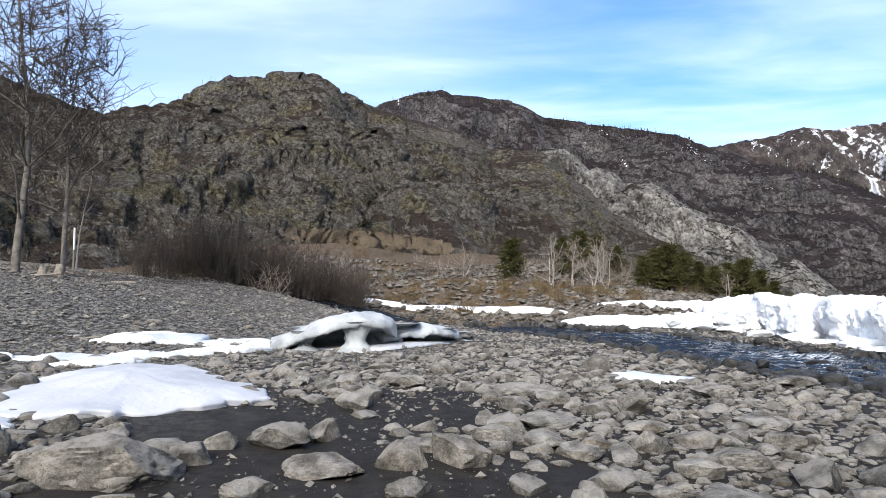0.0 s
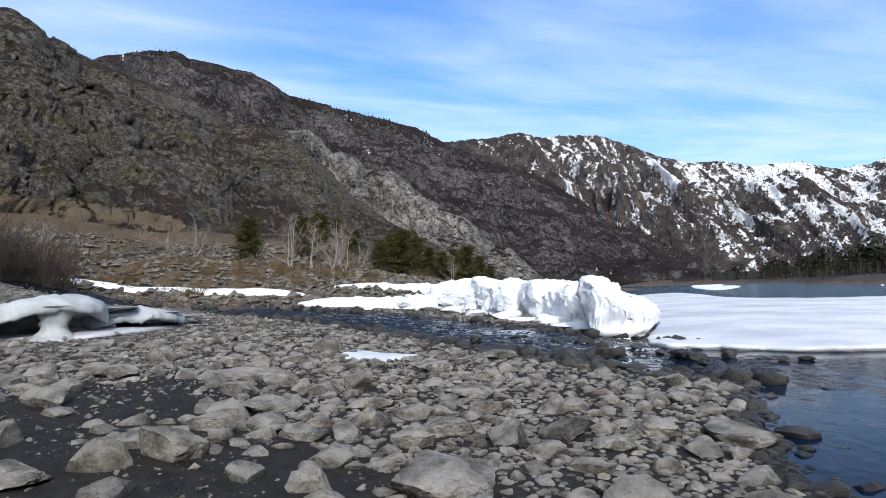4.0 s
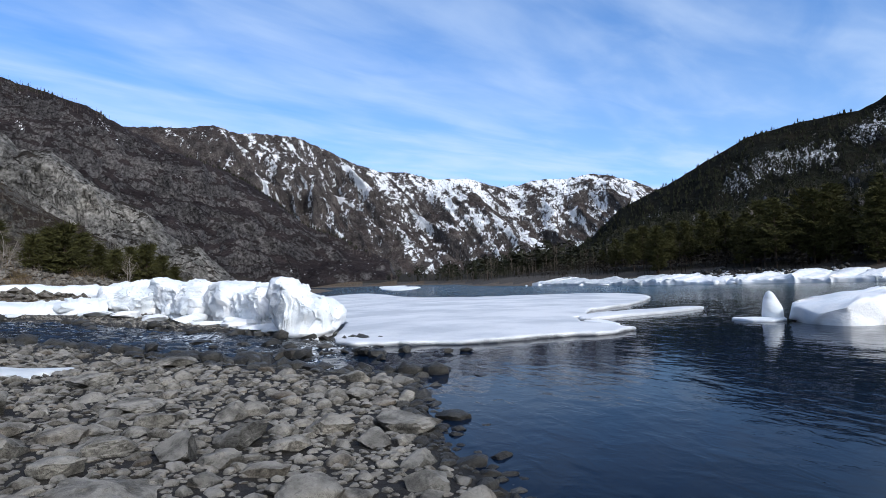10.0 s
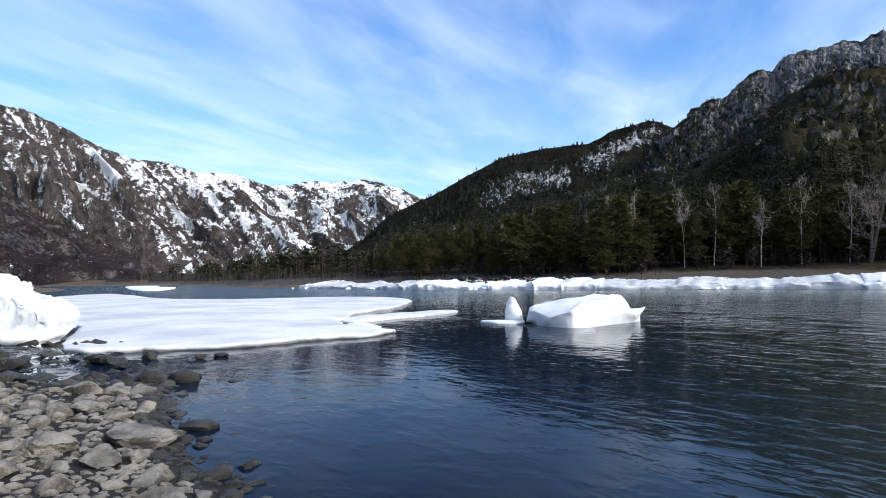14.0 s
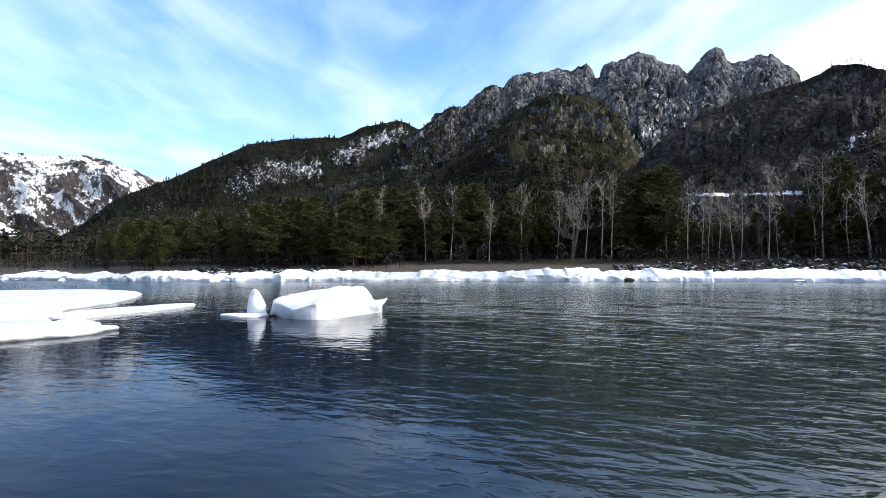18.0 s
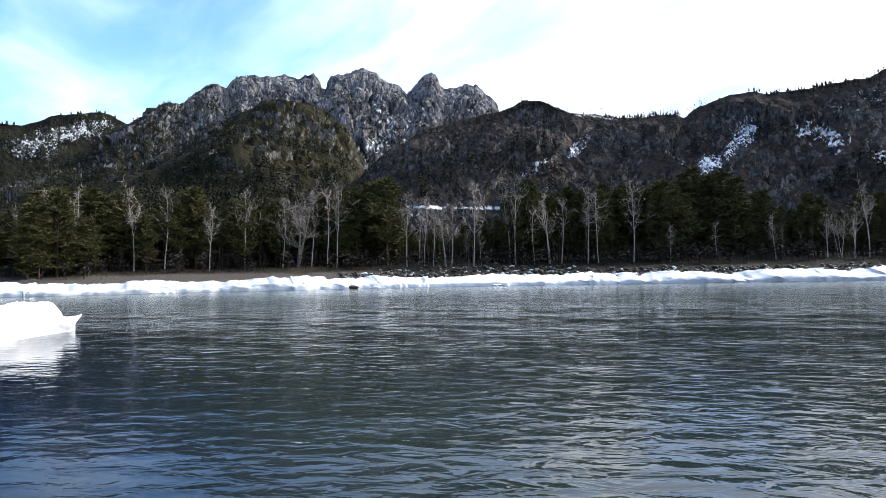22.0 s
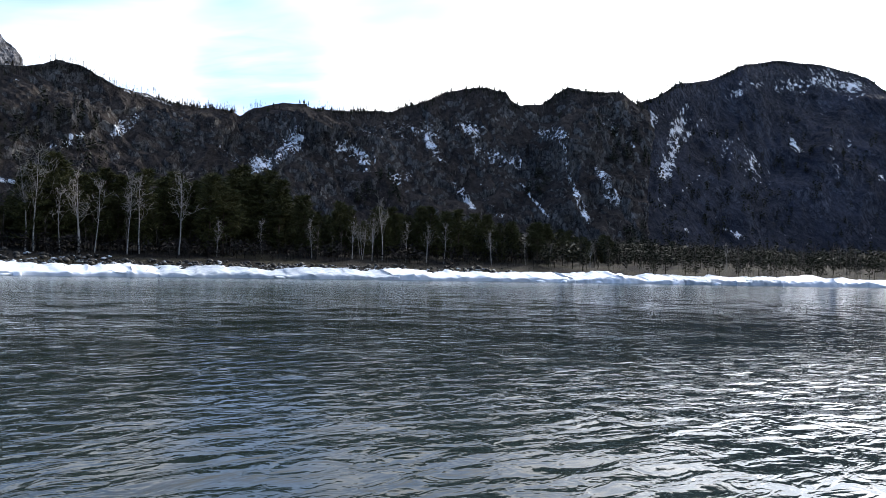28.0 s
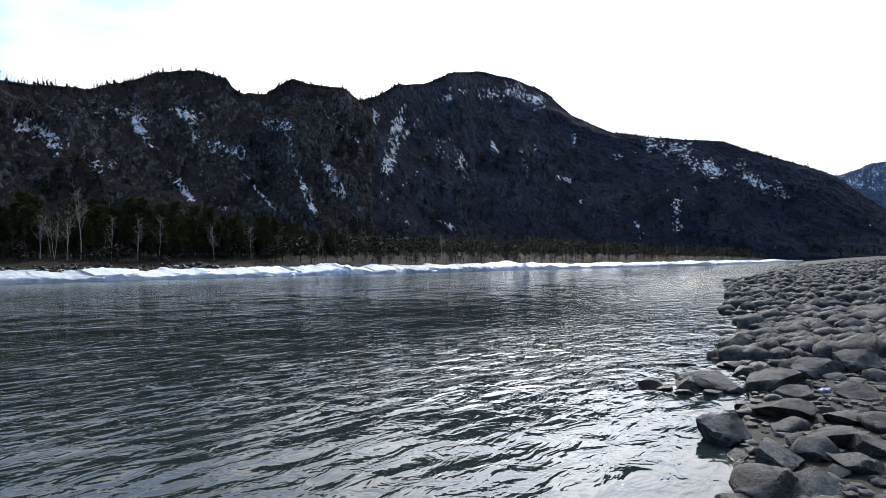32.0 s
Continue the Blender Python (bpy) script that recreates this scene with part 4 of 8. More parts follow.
# pale slabs of bare rock step down from the shoulder
for k, crest in enumerate(([(366.4, 12), (367.2, 14.6), (368, 14.8), (369.8, 14.5), (371, 13.3), (372.1, 12.1), (372.8, 10.9), (374, 8)],
                           [(370.8, 10.5), (371.4, 12.2), (372.4, 12.6), (374, 12.0), (375, 11.0), (376.2, 8)],
                           [(373.4, 8), (374.2, 10.5), (375.2, 11.1), (376.9, 11.0), (378.6, 9.6), (380.3, 8.3), (381.3, 7.7), (382.1, 6.7), (383, 4)],
                           [(377, 4.5), (377.8, 6.3), (379.3, 6.8), (381.3, 7.6), (383.3, 6.7), (385.3, 4.4), (385.8, 3.3), (387, 0.8)],
                           [(384, 1.0), (384.8, 2.8), (385.8, 3.6), (387.4, 3.8), (388.9, 2.5), (390.4, 0.9), (391, 0.2)])):
    mountain("pale_cliff", "pale grey bare rock slab on the mountain side", [(a, e, 424 - 5 * k) for a, e in crest], [(crest[0][0], 352), (crest[-1][0], 352)], M_PALE, 120 + k, nu=110, nv=60, gully=0.14, rough=0.006, power=0.8, gully_size=30, jag=0.35, crag=2.6, crag_size=14, lean=0.9, flute=0.6, sharp=35)
RIDGE = mountain("dark_ridge", "dark bare ridge with thin trees and specks of snow", [(345, 15, 900), (351, 18.6, 900), (354.2, 19.6, 900), (356.3, 20.1, 900), (358.5, 20.3, 900), (359.5, 19.9, 900), (362.7, 19.5, 900), (364.8, 19.2, 900), (366.4, 18.5, 900), (367.9, 17.6, 900), (370.4, 17.0, 900), (371.9, 16.4, 900), (375.5, 15.7, 900), (379.5, 14.7, 900), (381.7, 13.5, 900), (384.5, 12.1, 900), (387.5, 10.9, 900), (391.2, 9.6, 900), (394.2, 7.7, 880), (396.7, 5.5, 870), (399.2, 4.4, 860), (404.1, 1.9, 840), (404.8, 0.4, 830)],
                 [(345, 520), (385, 580), (405, 640)], M_DARK, 31, nu=420, nv=150, gully=0.17, rough=0.010, power=1.0, gully_size=110, jag=0.22, lean=0.35, crag=7, crag_size=36,
                 drifts=[([(372, 15.9), (376, 14.9)], 0.5, 0.35), ([(374, 13.6), (375, 12.6)], 0.3, 0.5), ([(380, 13.5), (384, 10.5), (389, 8.5)], 0.6, 0.3)])
SNOWY = mountain("snowy_mountain", "distant mountain range streaked with snow", [(16, 11, 2600), (19.5, 13.4, 2600), (21.7, 13.4, 2600), (23.5, 13.5, 2600), (26.6, 13.6, 2600), (29, 14.0, 2600), (30.8, 13.4, 2600), (33.4, 13.4, 2600), (36, 13.2, 2600), (38.6, 12.1, 2600), (41, 10.9, 2600), (43.5, 10.1, 2600), (46, 10.0, 2600), (48.3, 9.3, 2600), (51.6, 9.3, 2600), (54.2, 8.4, 2600), (56, 8.5, 2600), (57.7, 8.9, 2600), (60.1, 8.8, 2600), (62.8, 9.1, 2600), (63.9, 8.9, 2600), (66.3, 8.2, 2600), (67.7, 7.5, 2600), (73, 5.5, 2600)],
                 [(16, 1950), (73, 2000)], M_SNOWY, 41, nu=640, nv=200, gully=0.14, rough=0.005, power=1.0, gully_size=140, jag=0.12, lean=0.3, crag=3, crag_size=36)
HUMP = mountain("wooded_hill", "dark wooded hill with a band of snow", [(58, 0.8, 1300), (62.3, 3.5, 1300), (65.1, 5.9, 1300), (68.9, 7.6, 1300), (70.6, 8.5, 1300), (73.4, 9.9, 1300), (75.2, 10.9, 1300), (78.1, 11.4, 1300), (81.1, 11.7, 1300), (83.1, 11.8, 1300), (85.6, 12.9, 1300), (88.2, 13.4, 1300), (89.3, 13.2, 1300), (91, 12.4, 1300), (96, 10, 1300)],
                [(58, 800), (96, 820)], M_HUMP, 51, nearer=0.85, nu=340, nv=110, gully=0.08, rough=0.004, gully_size=150, jag=0.1, crag=4, crag_size=40,
                drifts=[([(74.2, 7.2), (77, 8.6), (81, 8.8)], 1.4, 0.9), ([(83, 9.9), (85.6, 11.4), (88.6, 12.4)], 1.1, 0.95), ([(66.5, 4.2), (68.5, 5.6)], 0.6, 0.6)])
CRAGS = mountain("rocky_peaks", "jagged grey rocky peaks above forest", CREST_LEFT + CREST_RIGHT,
                 [(66, 300), (84, 340), (90, 420), (124, 470)], M_CRAG, 61, nearer=0.95, nu=820, nv=180, gully=0.10, rough=0.006, power=0.95, gully_size=80, jag=0.28, jag_size=9, crag=6, crag_size=22, flute=0.2, fissure=9, sharp=30,
                 drifts=[([(111.4, 15.4), (112.8, 13), (110.5, 11.5)], 1.2, 0.75), ([(114.4, 14.8), (113.6, 12.4)], 0.7, 0.9), ([(107, 14.8), (108, 14)], 0.5, 0.6), ([(119.8, 15.9), (121.6, 15.2)], 0.5, 0.5)])
SPUR = mountain("wooded_spur", "dark olive wooded spur with pale outcrops", [(84, 4.5, 560), (88.2, 6.9, 560), (91.3, 8.6, 560), (96, 11.2, 560), (98.6, 13.8, 560), (101.1, 15.2, 560), (102.9, 15.6, 560), (104.7, 15.2, 560), (106.2, 14.4, 555), (107.6, 13.6, 550), (108.8, 11.8, 540), (110, 9.4, 530), (111.3, 7.1, 520), (113.5, 4, 510)],
                [(84, 220), (100, 240), (113.5, 240)], M_SPUR, 66, nearer=0.85, nu=300, nv=130, gully=0.10, rough=0.006, power=1.0, gully_size=70, jag=0.22, jag_size=9, crag=5, crag_size=20, flute=0.35, fissure=3, sharp=32,
                outcrops=[([(100.6, 12.4), (101.6, 11.2)], 0.9, 1.0), ([(103.0, 13.2), (103.6, 11.4)], 0.7, 1.0), ([(97.2, 10.8), (98, 9.8)], 0.6, 0.8), ([(106.6, 12.6), (107.3, 11)], 0.7, 0.8), ([(102.4, 9.4), (103.0, 8.2)], 0.7, 0.7)])
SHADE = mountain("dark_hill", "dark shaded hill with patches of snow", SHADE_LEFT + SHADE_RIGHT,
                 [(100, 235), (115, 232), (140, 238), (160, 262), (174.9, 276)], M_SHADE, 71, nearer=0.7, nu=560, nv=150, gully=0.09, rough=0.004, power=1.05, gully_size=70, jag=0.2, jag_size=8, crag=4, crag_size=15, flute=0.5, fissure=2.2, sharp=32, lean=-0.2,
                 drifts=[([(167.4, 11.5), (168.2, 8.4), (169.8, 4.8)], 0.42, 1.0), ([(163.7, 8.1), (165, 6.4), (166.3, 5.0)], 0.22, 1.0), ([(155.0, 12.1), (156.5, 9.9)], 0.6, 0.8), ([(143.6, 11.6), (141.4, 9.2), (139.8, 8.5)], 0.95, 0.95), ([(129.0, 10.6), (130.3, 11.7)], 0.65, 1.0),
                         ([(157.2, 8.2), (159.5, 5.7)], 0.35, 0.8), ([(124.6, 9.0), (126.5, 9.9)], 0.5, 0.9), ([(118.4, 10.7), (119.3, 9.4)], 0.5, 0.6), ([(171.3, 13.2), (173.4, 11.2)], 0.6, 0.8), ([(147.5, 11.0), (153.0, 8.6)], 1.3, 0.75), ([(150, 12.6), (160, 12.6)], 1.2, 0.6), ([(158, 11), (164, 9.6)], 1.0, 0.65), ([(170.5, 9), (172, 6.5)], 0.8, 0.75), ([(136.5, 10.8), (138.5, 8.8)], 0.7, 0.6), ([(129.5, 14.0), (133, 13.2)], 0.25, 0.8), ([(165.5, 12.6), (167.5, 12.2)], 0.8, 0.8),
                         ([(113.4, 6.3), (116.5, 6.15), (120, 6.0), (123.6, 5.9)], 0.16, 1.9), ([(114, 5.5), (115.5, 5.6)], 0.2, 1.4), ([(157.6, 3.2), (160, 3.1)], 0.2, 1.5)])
BLUFF = mountain("shaded_mountain", "shaded mountain with snow gullies, blue haze in its dark colour", [(171, 11, 446), (172.6, 13.4, 443), (174, 14.7, 441), (175.4, 15.1, 455), (177.2, 16.1, 490), (179.6, 16.2, 540), (180.8, 16.5, 565), (182.2, 17.0, 590), (184.9, 17.1, 670), (187.3, 16.6, 730), (189.7, 15.6, 790), (191, 14.9, 800), (193, 12.9, 800), (196.4, 11.3, 800), (198.8, 10.8, 815), (202, 10.3, 830), (205.5, 9.8, 850), (207.2, 9.0, 870), (210.5, 7.6, 900), (213.3, 6.4, 950), (216.6, 3.6, 1000), (226, 2.0, 1000)],
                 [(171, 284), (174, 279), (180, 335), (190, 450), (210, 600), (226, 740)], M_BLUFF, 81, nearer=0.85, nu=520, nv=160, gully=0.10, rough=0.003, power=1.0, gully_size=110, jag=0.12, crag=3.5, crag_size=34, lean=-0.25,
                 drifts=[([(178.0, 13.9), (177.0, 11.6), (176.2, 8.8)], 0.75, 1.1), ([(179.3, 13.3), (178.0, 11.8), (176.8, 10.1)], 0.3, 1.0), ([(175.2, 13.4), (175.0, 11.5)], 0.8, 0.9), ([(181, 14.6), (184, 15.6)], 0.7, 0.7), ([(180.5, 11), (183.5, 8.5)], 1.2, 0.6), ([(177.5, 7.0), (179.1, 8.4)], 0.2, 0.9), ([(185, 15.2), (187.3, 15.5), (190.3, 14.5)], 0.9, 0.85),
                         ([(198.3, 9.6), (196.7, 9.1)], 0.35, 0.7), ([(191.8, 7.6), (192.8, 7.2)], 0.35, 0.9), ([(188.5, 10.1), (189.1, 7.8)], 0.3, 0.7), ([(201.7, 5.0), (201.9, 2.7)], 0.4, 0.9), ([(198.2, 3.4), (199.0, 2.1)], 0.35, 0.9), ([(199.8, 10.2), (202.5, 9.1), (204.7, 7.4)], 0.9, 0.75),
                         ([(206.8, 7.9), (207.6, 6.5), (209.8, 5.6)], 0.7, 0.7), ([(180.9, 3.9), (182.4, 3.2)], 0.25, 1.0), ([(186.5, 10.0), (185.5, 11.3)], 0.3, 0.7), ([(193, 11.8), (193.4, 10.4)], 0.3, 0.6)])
mountain("far_blue_hill", "far bare hill with snow, blue haze in its colour", [(204, 4, 3000), (210, 5.6, 3000), (213, 6.2, 3000), (215.8, 7.1, 3000), (218, 7.4, 3000), (226, 6.5, 3000), (240, 7, 3000)],
         [(204, 2500), (240, 2500)], M_HAZE, 91, nu=160, nv=50, gully=0.1, gully_size=300)
mountain("hill_behind", "brown hillside behind the bank", [(222, 4, 900), (235, 10, 700), (255, 15, 500), (275, 14, 450), (300, 14.5, 380)],
         [(222, 400), (250, 220), (300, 120)], M_BROWN, 95, nu=160, nv=50, gully_size=80)


# ---- stones of the bank ----
def rock_shape(seed, sub, flat=0.46, facets=20):
    """A river stone: a squat lump with worn flat faces and blunt edges."""
    rng = np.random.default_rng(seed)
    v, f = icosphere(sub)
    v = v * (1.0, rng.uniform(0.6, 0.92), flat * rng.uniform(0.75, 1.25))
    v = v + 0.12 * np.column_stack([fbm(v * 1.1 + seed + k, 2, 0.5, seed + k) for k in (1, 2, 3)])
    for _ in range(facets):
        n = rng.normal(size=3) * (1, 1, 1.3)
        n /= np.linalg.norm(n)
        reach = v @ n
        over = np.clip(reach - reach.max() * rng.uniform(0.54, 0.9), 0, None)
        v = v - over[:, None] * n
    v = v * (1 + 0.06 * fbm(v * 3 + seed, 3, 0.55, seed)[:, None] + 0.085 * fbm(v * 7 + seed, 3, 0.6, seed + 1, ridged=True)[:, None])
    if sub > 3:
        v = v * (1 + 0.035 * fbm(v * 8 + seed, 4, 0.65, seed + 2, ridged=True)[:, None])
    v[:, :2] -= (v[:, :2].max(0) + v[:, :2].min(0)) / 2
    v = v / np.abs(v[:, :2]).max() * 0.5
    return v, f


ROCK_FINE = [mesh_data("boulder", *rock_shape(100 + i, 5 if i in (0, 3) else 4, 0.5), STONE, sharp=30) for i in range(6)]
ROCK_MID = [mesh_data("river_stone", *rock_shape(200 + i, 4), STONE, sharp=40) for i in range(14)]
ROCK_SHADED = [mesh_data("shaded_stone", *rock_shape(260 + i, 3 if i > 2 else 4, 0.55, 18), STONE_SHADED, sharp=36) for i in range(10)]
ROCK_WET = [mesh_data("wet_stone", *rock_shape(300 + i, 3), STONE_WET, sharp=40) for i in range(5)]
ROCK_LOW = [rock_shape(400 + i, 3, 0.45) for i in range(14)] + [rock_shape(430 + i, 2, 0.45, 8) for i in range(12)] + [rock_shape(460 + i, 1, 0.5, 3) for i in range(8)]
ROCK_SMALL = [mesh_data("river_stone", *rock_shape(230 + i, 3), STONE, sharp=40) for i in range(14)]
# no stones lie on the snow patches
TAKEN = [(-5.6, 9.2, 0.9), (-6.0, 10.6, 1.2), (-6.2, 12.2, 0.9), (-4.9, 10.8, 1.1), (-4.2, 10.0, 0.7), (-4.9, 9.2, 0.8), (-5.0, 8.4, 0.4)]


def place_stone(mesh, name, x, y, size, squash=1.0, turn=0.0, sink=0.16, tip=0.0, level=None):
    z = float(height(np.array([x]), np.array([y]))[0]) if level is None else level
    ob = part(name, mesh)
    ob.matrix_basis = pose(x, y, z + size * squash * (0.24 - sink), tip, tip * 0.6, turn) @ Matrix.Diagonal((size, size, size * squash, 1))
    TAKEN.append((x, y, size * 0.5))
    return ob


# the stones that stand out: x, y, size, squash, turn, shape
HERO = [(-3.33, 6.1, 1.37, 0.72, 20, 0), (-2.14, 7.53, 0.76, 0.85, 5, 1), (-1.74, 7.86, 0.49, 1.0, 70, 2), (-1.43, 6.48, 0.80, 0.6, -25, 3), (-1.92, 5.77, 0.40, 0.9, 0, 4), (-0.55, 5.96, 0.40, 0.9, 0, 4), (-2.88, 6.72, 0.51, 0.9, 40, 5), (-4.08, 6.26, 0.49, 0.9, 15, 1), (-2.77, 7.31, 0.44, 0.8, 10, 2),
        (0.38, 8.29, 0.77, 0.62, -15, 0), (1.1, 9.25, 1.05, 0.5, 35, 3), (-0.57, 7.64, 0.61, 0.5, 10, 5), (0.92, 8.13, 0.66, 0.62, 38, 4), (-1.11, 12.02, 0.72, 0.7, 0, 1), (1.0, 11.7, 1.2, 0.4, 5, 3), (-4.65, 7.5, 0.42, 0.9, 20, 2)]
HERO_EAST = [(2.16, 5.56, 1.28, 0.62, 35, 3), (0.97, 5.82, 0.42, 0.95, 10, 5), (3.42, 6.86, 0.64, 0.8, 50, 2), (3.0, 7.5, 0.67, 0.7, 0, 0), (2.35, 9.0, 0.6, 0.6, 20, 1), (1.24, 7.59, 0.57, 0.7, 80, 4), (3.62, 6.31, 0.48, 0.7, 30, 5), (4.5, 6.36, 0.51, 0.7, 5, 1), (5.38, 5.89, 0.56, 0.7, 60, 2),
             (6.39, 6.34, 1.0, 0.55, 38, 4), (5.49, 6.84, 0.73, 0.7, 100, 0), (7.45, 8.47, 0.72, 0.6, 10, 3), (4.2, 9.6, 0.96, 0.5, 20, 3), (4.41, 11.97, 0.93, 0.55, 45, 0), (2.82, 8.38, 0.61, 0.6, 70, 5), (6.63, 13.59, 0.96, 0.5, 15, 1)]
HERO_SOUTH = [(-4.43, -10.25, 1.07, 0.72, 70, 0), (-5.22, -9.9, 0.92, 0.95, 10, 1), (-4.38, -8.07, 0.8, 0.85, 60, 4), (-7.94, -14.43, 1.5, 0.55, 0, 2), (-3.34, -7.33, 0.71, 0.85, 25, 3), (-3.34, -6.3, 0.63, 0.95, 80, 5), (-4.22, -6.8, 0.63, 0.85, -30, 1), (-2.77, -5.59, 0.65, 0.9, 15, 0), (-3.16, -5.52, 0.57, 1.0, 45, 2), (-3.89, -6.06, 0.54, 0.8, 0, 4), (-4.35, -6.4, 0.61, 0.8, 100, 5), (-9.38, -17.4, 0.81, 0.8, 20, 3), (-10.62, -18.02, 1.04, 0.7, 35, 1), (-6.35, -10.61, 0.9, 0.8, 5, 0), (-5.91, -8.88, 0.78, 0.8, 75, 2), (-4.82, -7.61, 0.5, 0.8, 40, 4)]
HERO_DOWN = [(-6.38, -12.68, 0.65, 0.8, 10, 5), (-7.44, -12.65, 0.93, 0.7, 60, 3), (-12.62, -17.83, 1.78, 0.6, 30, 0), (-8.78, -13.36, 1.16, 0.7, 15, 1), (-11.79, -20.58, 0.97, 0.7, 85, 2), (-5.67, -11.94, 0.54, 0.8, 20, 4), (-8.8, -14.34, 0.92, 0.7, 50, 5), (-7.27, -10.7, 0.94, 0.75, 0, 3), (-4.97, -7.17, 0.56, 0.8, 35, 0), (-5.1, -9.12, 0.58, 0.8, 65, 1), (-3.89, -6.8, 0.44, 0.8, 90, 2), (-4.61, -9.85, 0.45, 0.9, 5, 4), (-11.0, -22.1, 0.63, 0.8, 40, 5)]
# boulders downstream take the darker copy, with backlit shade in its colour
ROCK_FINE_SHADED = [mesh_data("boulder", *rock_shape(140 + i, 4, 0.56, 18), STONE_SHADED, sharp=32) for i in range(6)]
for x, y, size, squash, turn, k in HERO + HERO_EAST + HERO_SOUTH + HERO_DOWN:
    tagged(place_stone((ROCK_FINE if y > 0 else ROCK_FINE_SHADED)[k], "boulder", x, y, size, squash, turn), "large rounded grey boulder on the river bank" if y > 0 else "large boulder on the bank downstream, backlit shade in its colour", "boulder", "boulders on the bank")
for x, y, size, squash, turn, k in [(6.05, 4.5, 0.26, 0.7, 0, 0), (10.8, 8.45, 0.4, 0.35, 30, 1), (12.2, 13.1, 0.75, 0.7, 10, 2), (9.4, 14.6, 0.8, 1.0, 60, 3), (7.2, 5.6, 0.2, 0.6, 0, 4), (7.9, 7.2, 0.3, 0.6, 20, 0),
                                    (-2.62, -7.55, 0.3, 0.75, 0, 1), (-2.9, -7.6, 0.14, 0.8, 0, 2), (-3.5, -10.2, 0.38, 0.9, 10, 0), (-3.84, -9.74, 0.26, 0.9, 40, 3), (-4.23, -9.67, 0.44, 0.8, 80, 4), (-4.3, -11.0, 0.36, 0.7, 60, 2), (-4.9, -12.3, 0.36, 0.6, 30, 3), (-3.64, -10.05, 0.28, 0.6, 0, 2), (-4.2, -10.25, 0.84, 0.5, 70, 0), (-5.65, -12.1, 0.6, 0.6, 20, 1), (-6.6, -13.3, 0.6, 0.9, 45, 2), (-8.1, -15.0, 1.1, 0.6, 80, 3), (-9.85, -18.3, 0.7, 0.75, 10, 0), (-11.2, -22.5, 0.6, 0.7, 0, 1), (-10.1, -17.5, 0.45, 0.8, 60, 4), (-7.6, -16.0, 0.5, 0.6, 0, 4), (-10.5, -20.5, 0.6, 0.6, 50, 0), (12.9, 12.0, 0.5, 0.5, 80, 4)]:
    tagged(place_stone(ROCK_WET[k], "wet_stone", x, y, size, squash, turn, level=-0.02 if abs(x) > 3 else None), "dark wet stone standing in shallow water", "stone", "wet stones in the water")
# stones that the creek breaks over at its mouth
C_RNG = np.random.default_rng(48)
for i in range(44):
    k = C_RNG.random()
    x = np.interp(k, [0, 0.5, 1], [9.6, 11.0, 12.9]) + C_RNG.normal() * 1.0
    y = np.interp(k, [0, 0.5, 1], [19.5, 16.0, 12.6]) + C_RNG.normal() * 1.0
    size = 0.22 + 0.55 * C_RNG.random() ** 2
    tagged(place_stone(ROCK_WET[i % 5], "wet_stone", x, y, size, C_RNG.uniform(0.7, 1.1), C_RNG.uniform(0, 360), level=max(0.02, float(height(np.array([x]), np.array([y]))[0]) + 0.12)), "dark wet stone in the creek's mouth", "stone", "wet stones in the water")
tagged(place_stone(ROCK_MID[3], "river_stone", 7.85, 7.75, 0.40, 1.3, 20), "pale upright stone at the water's edge", "stone", "stones on the bank")


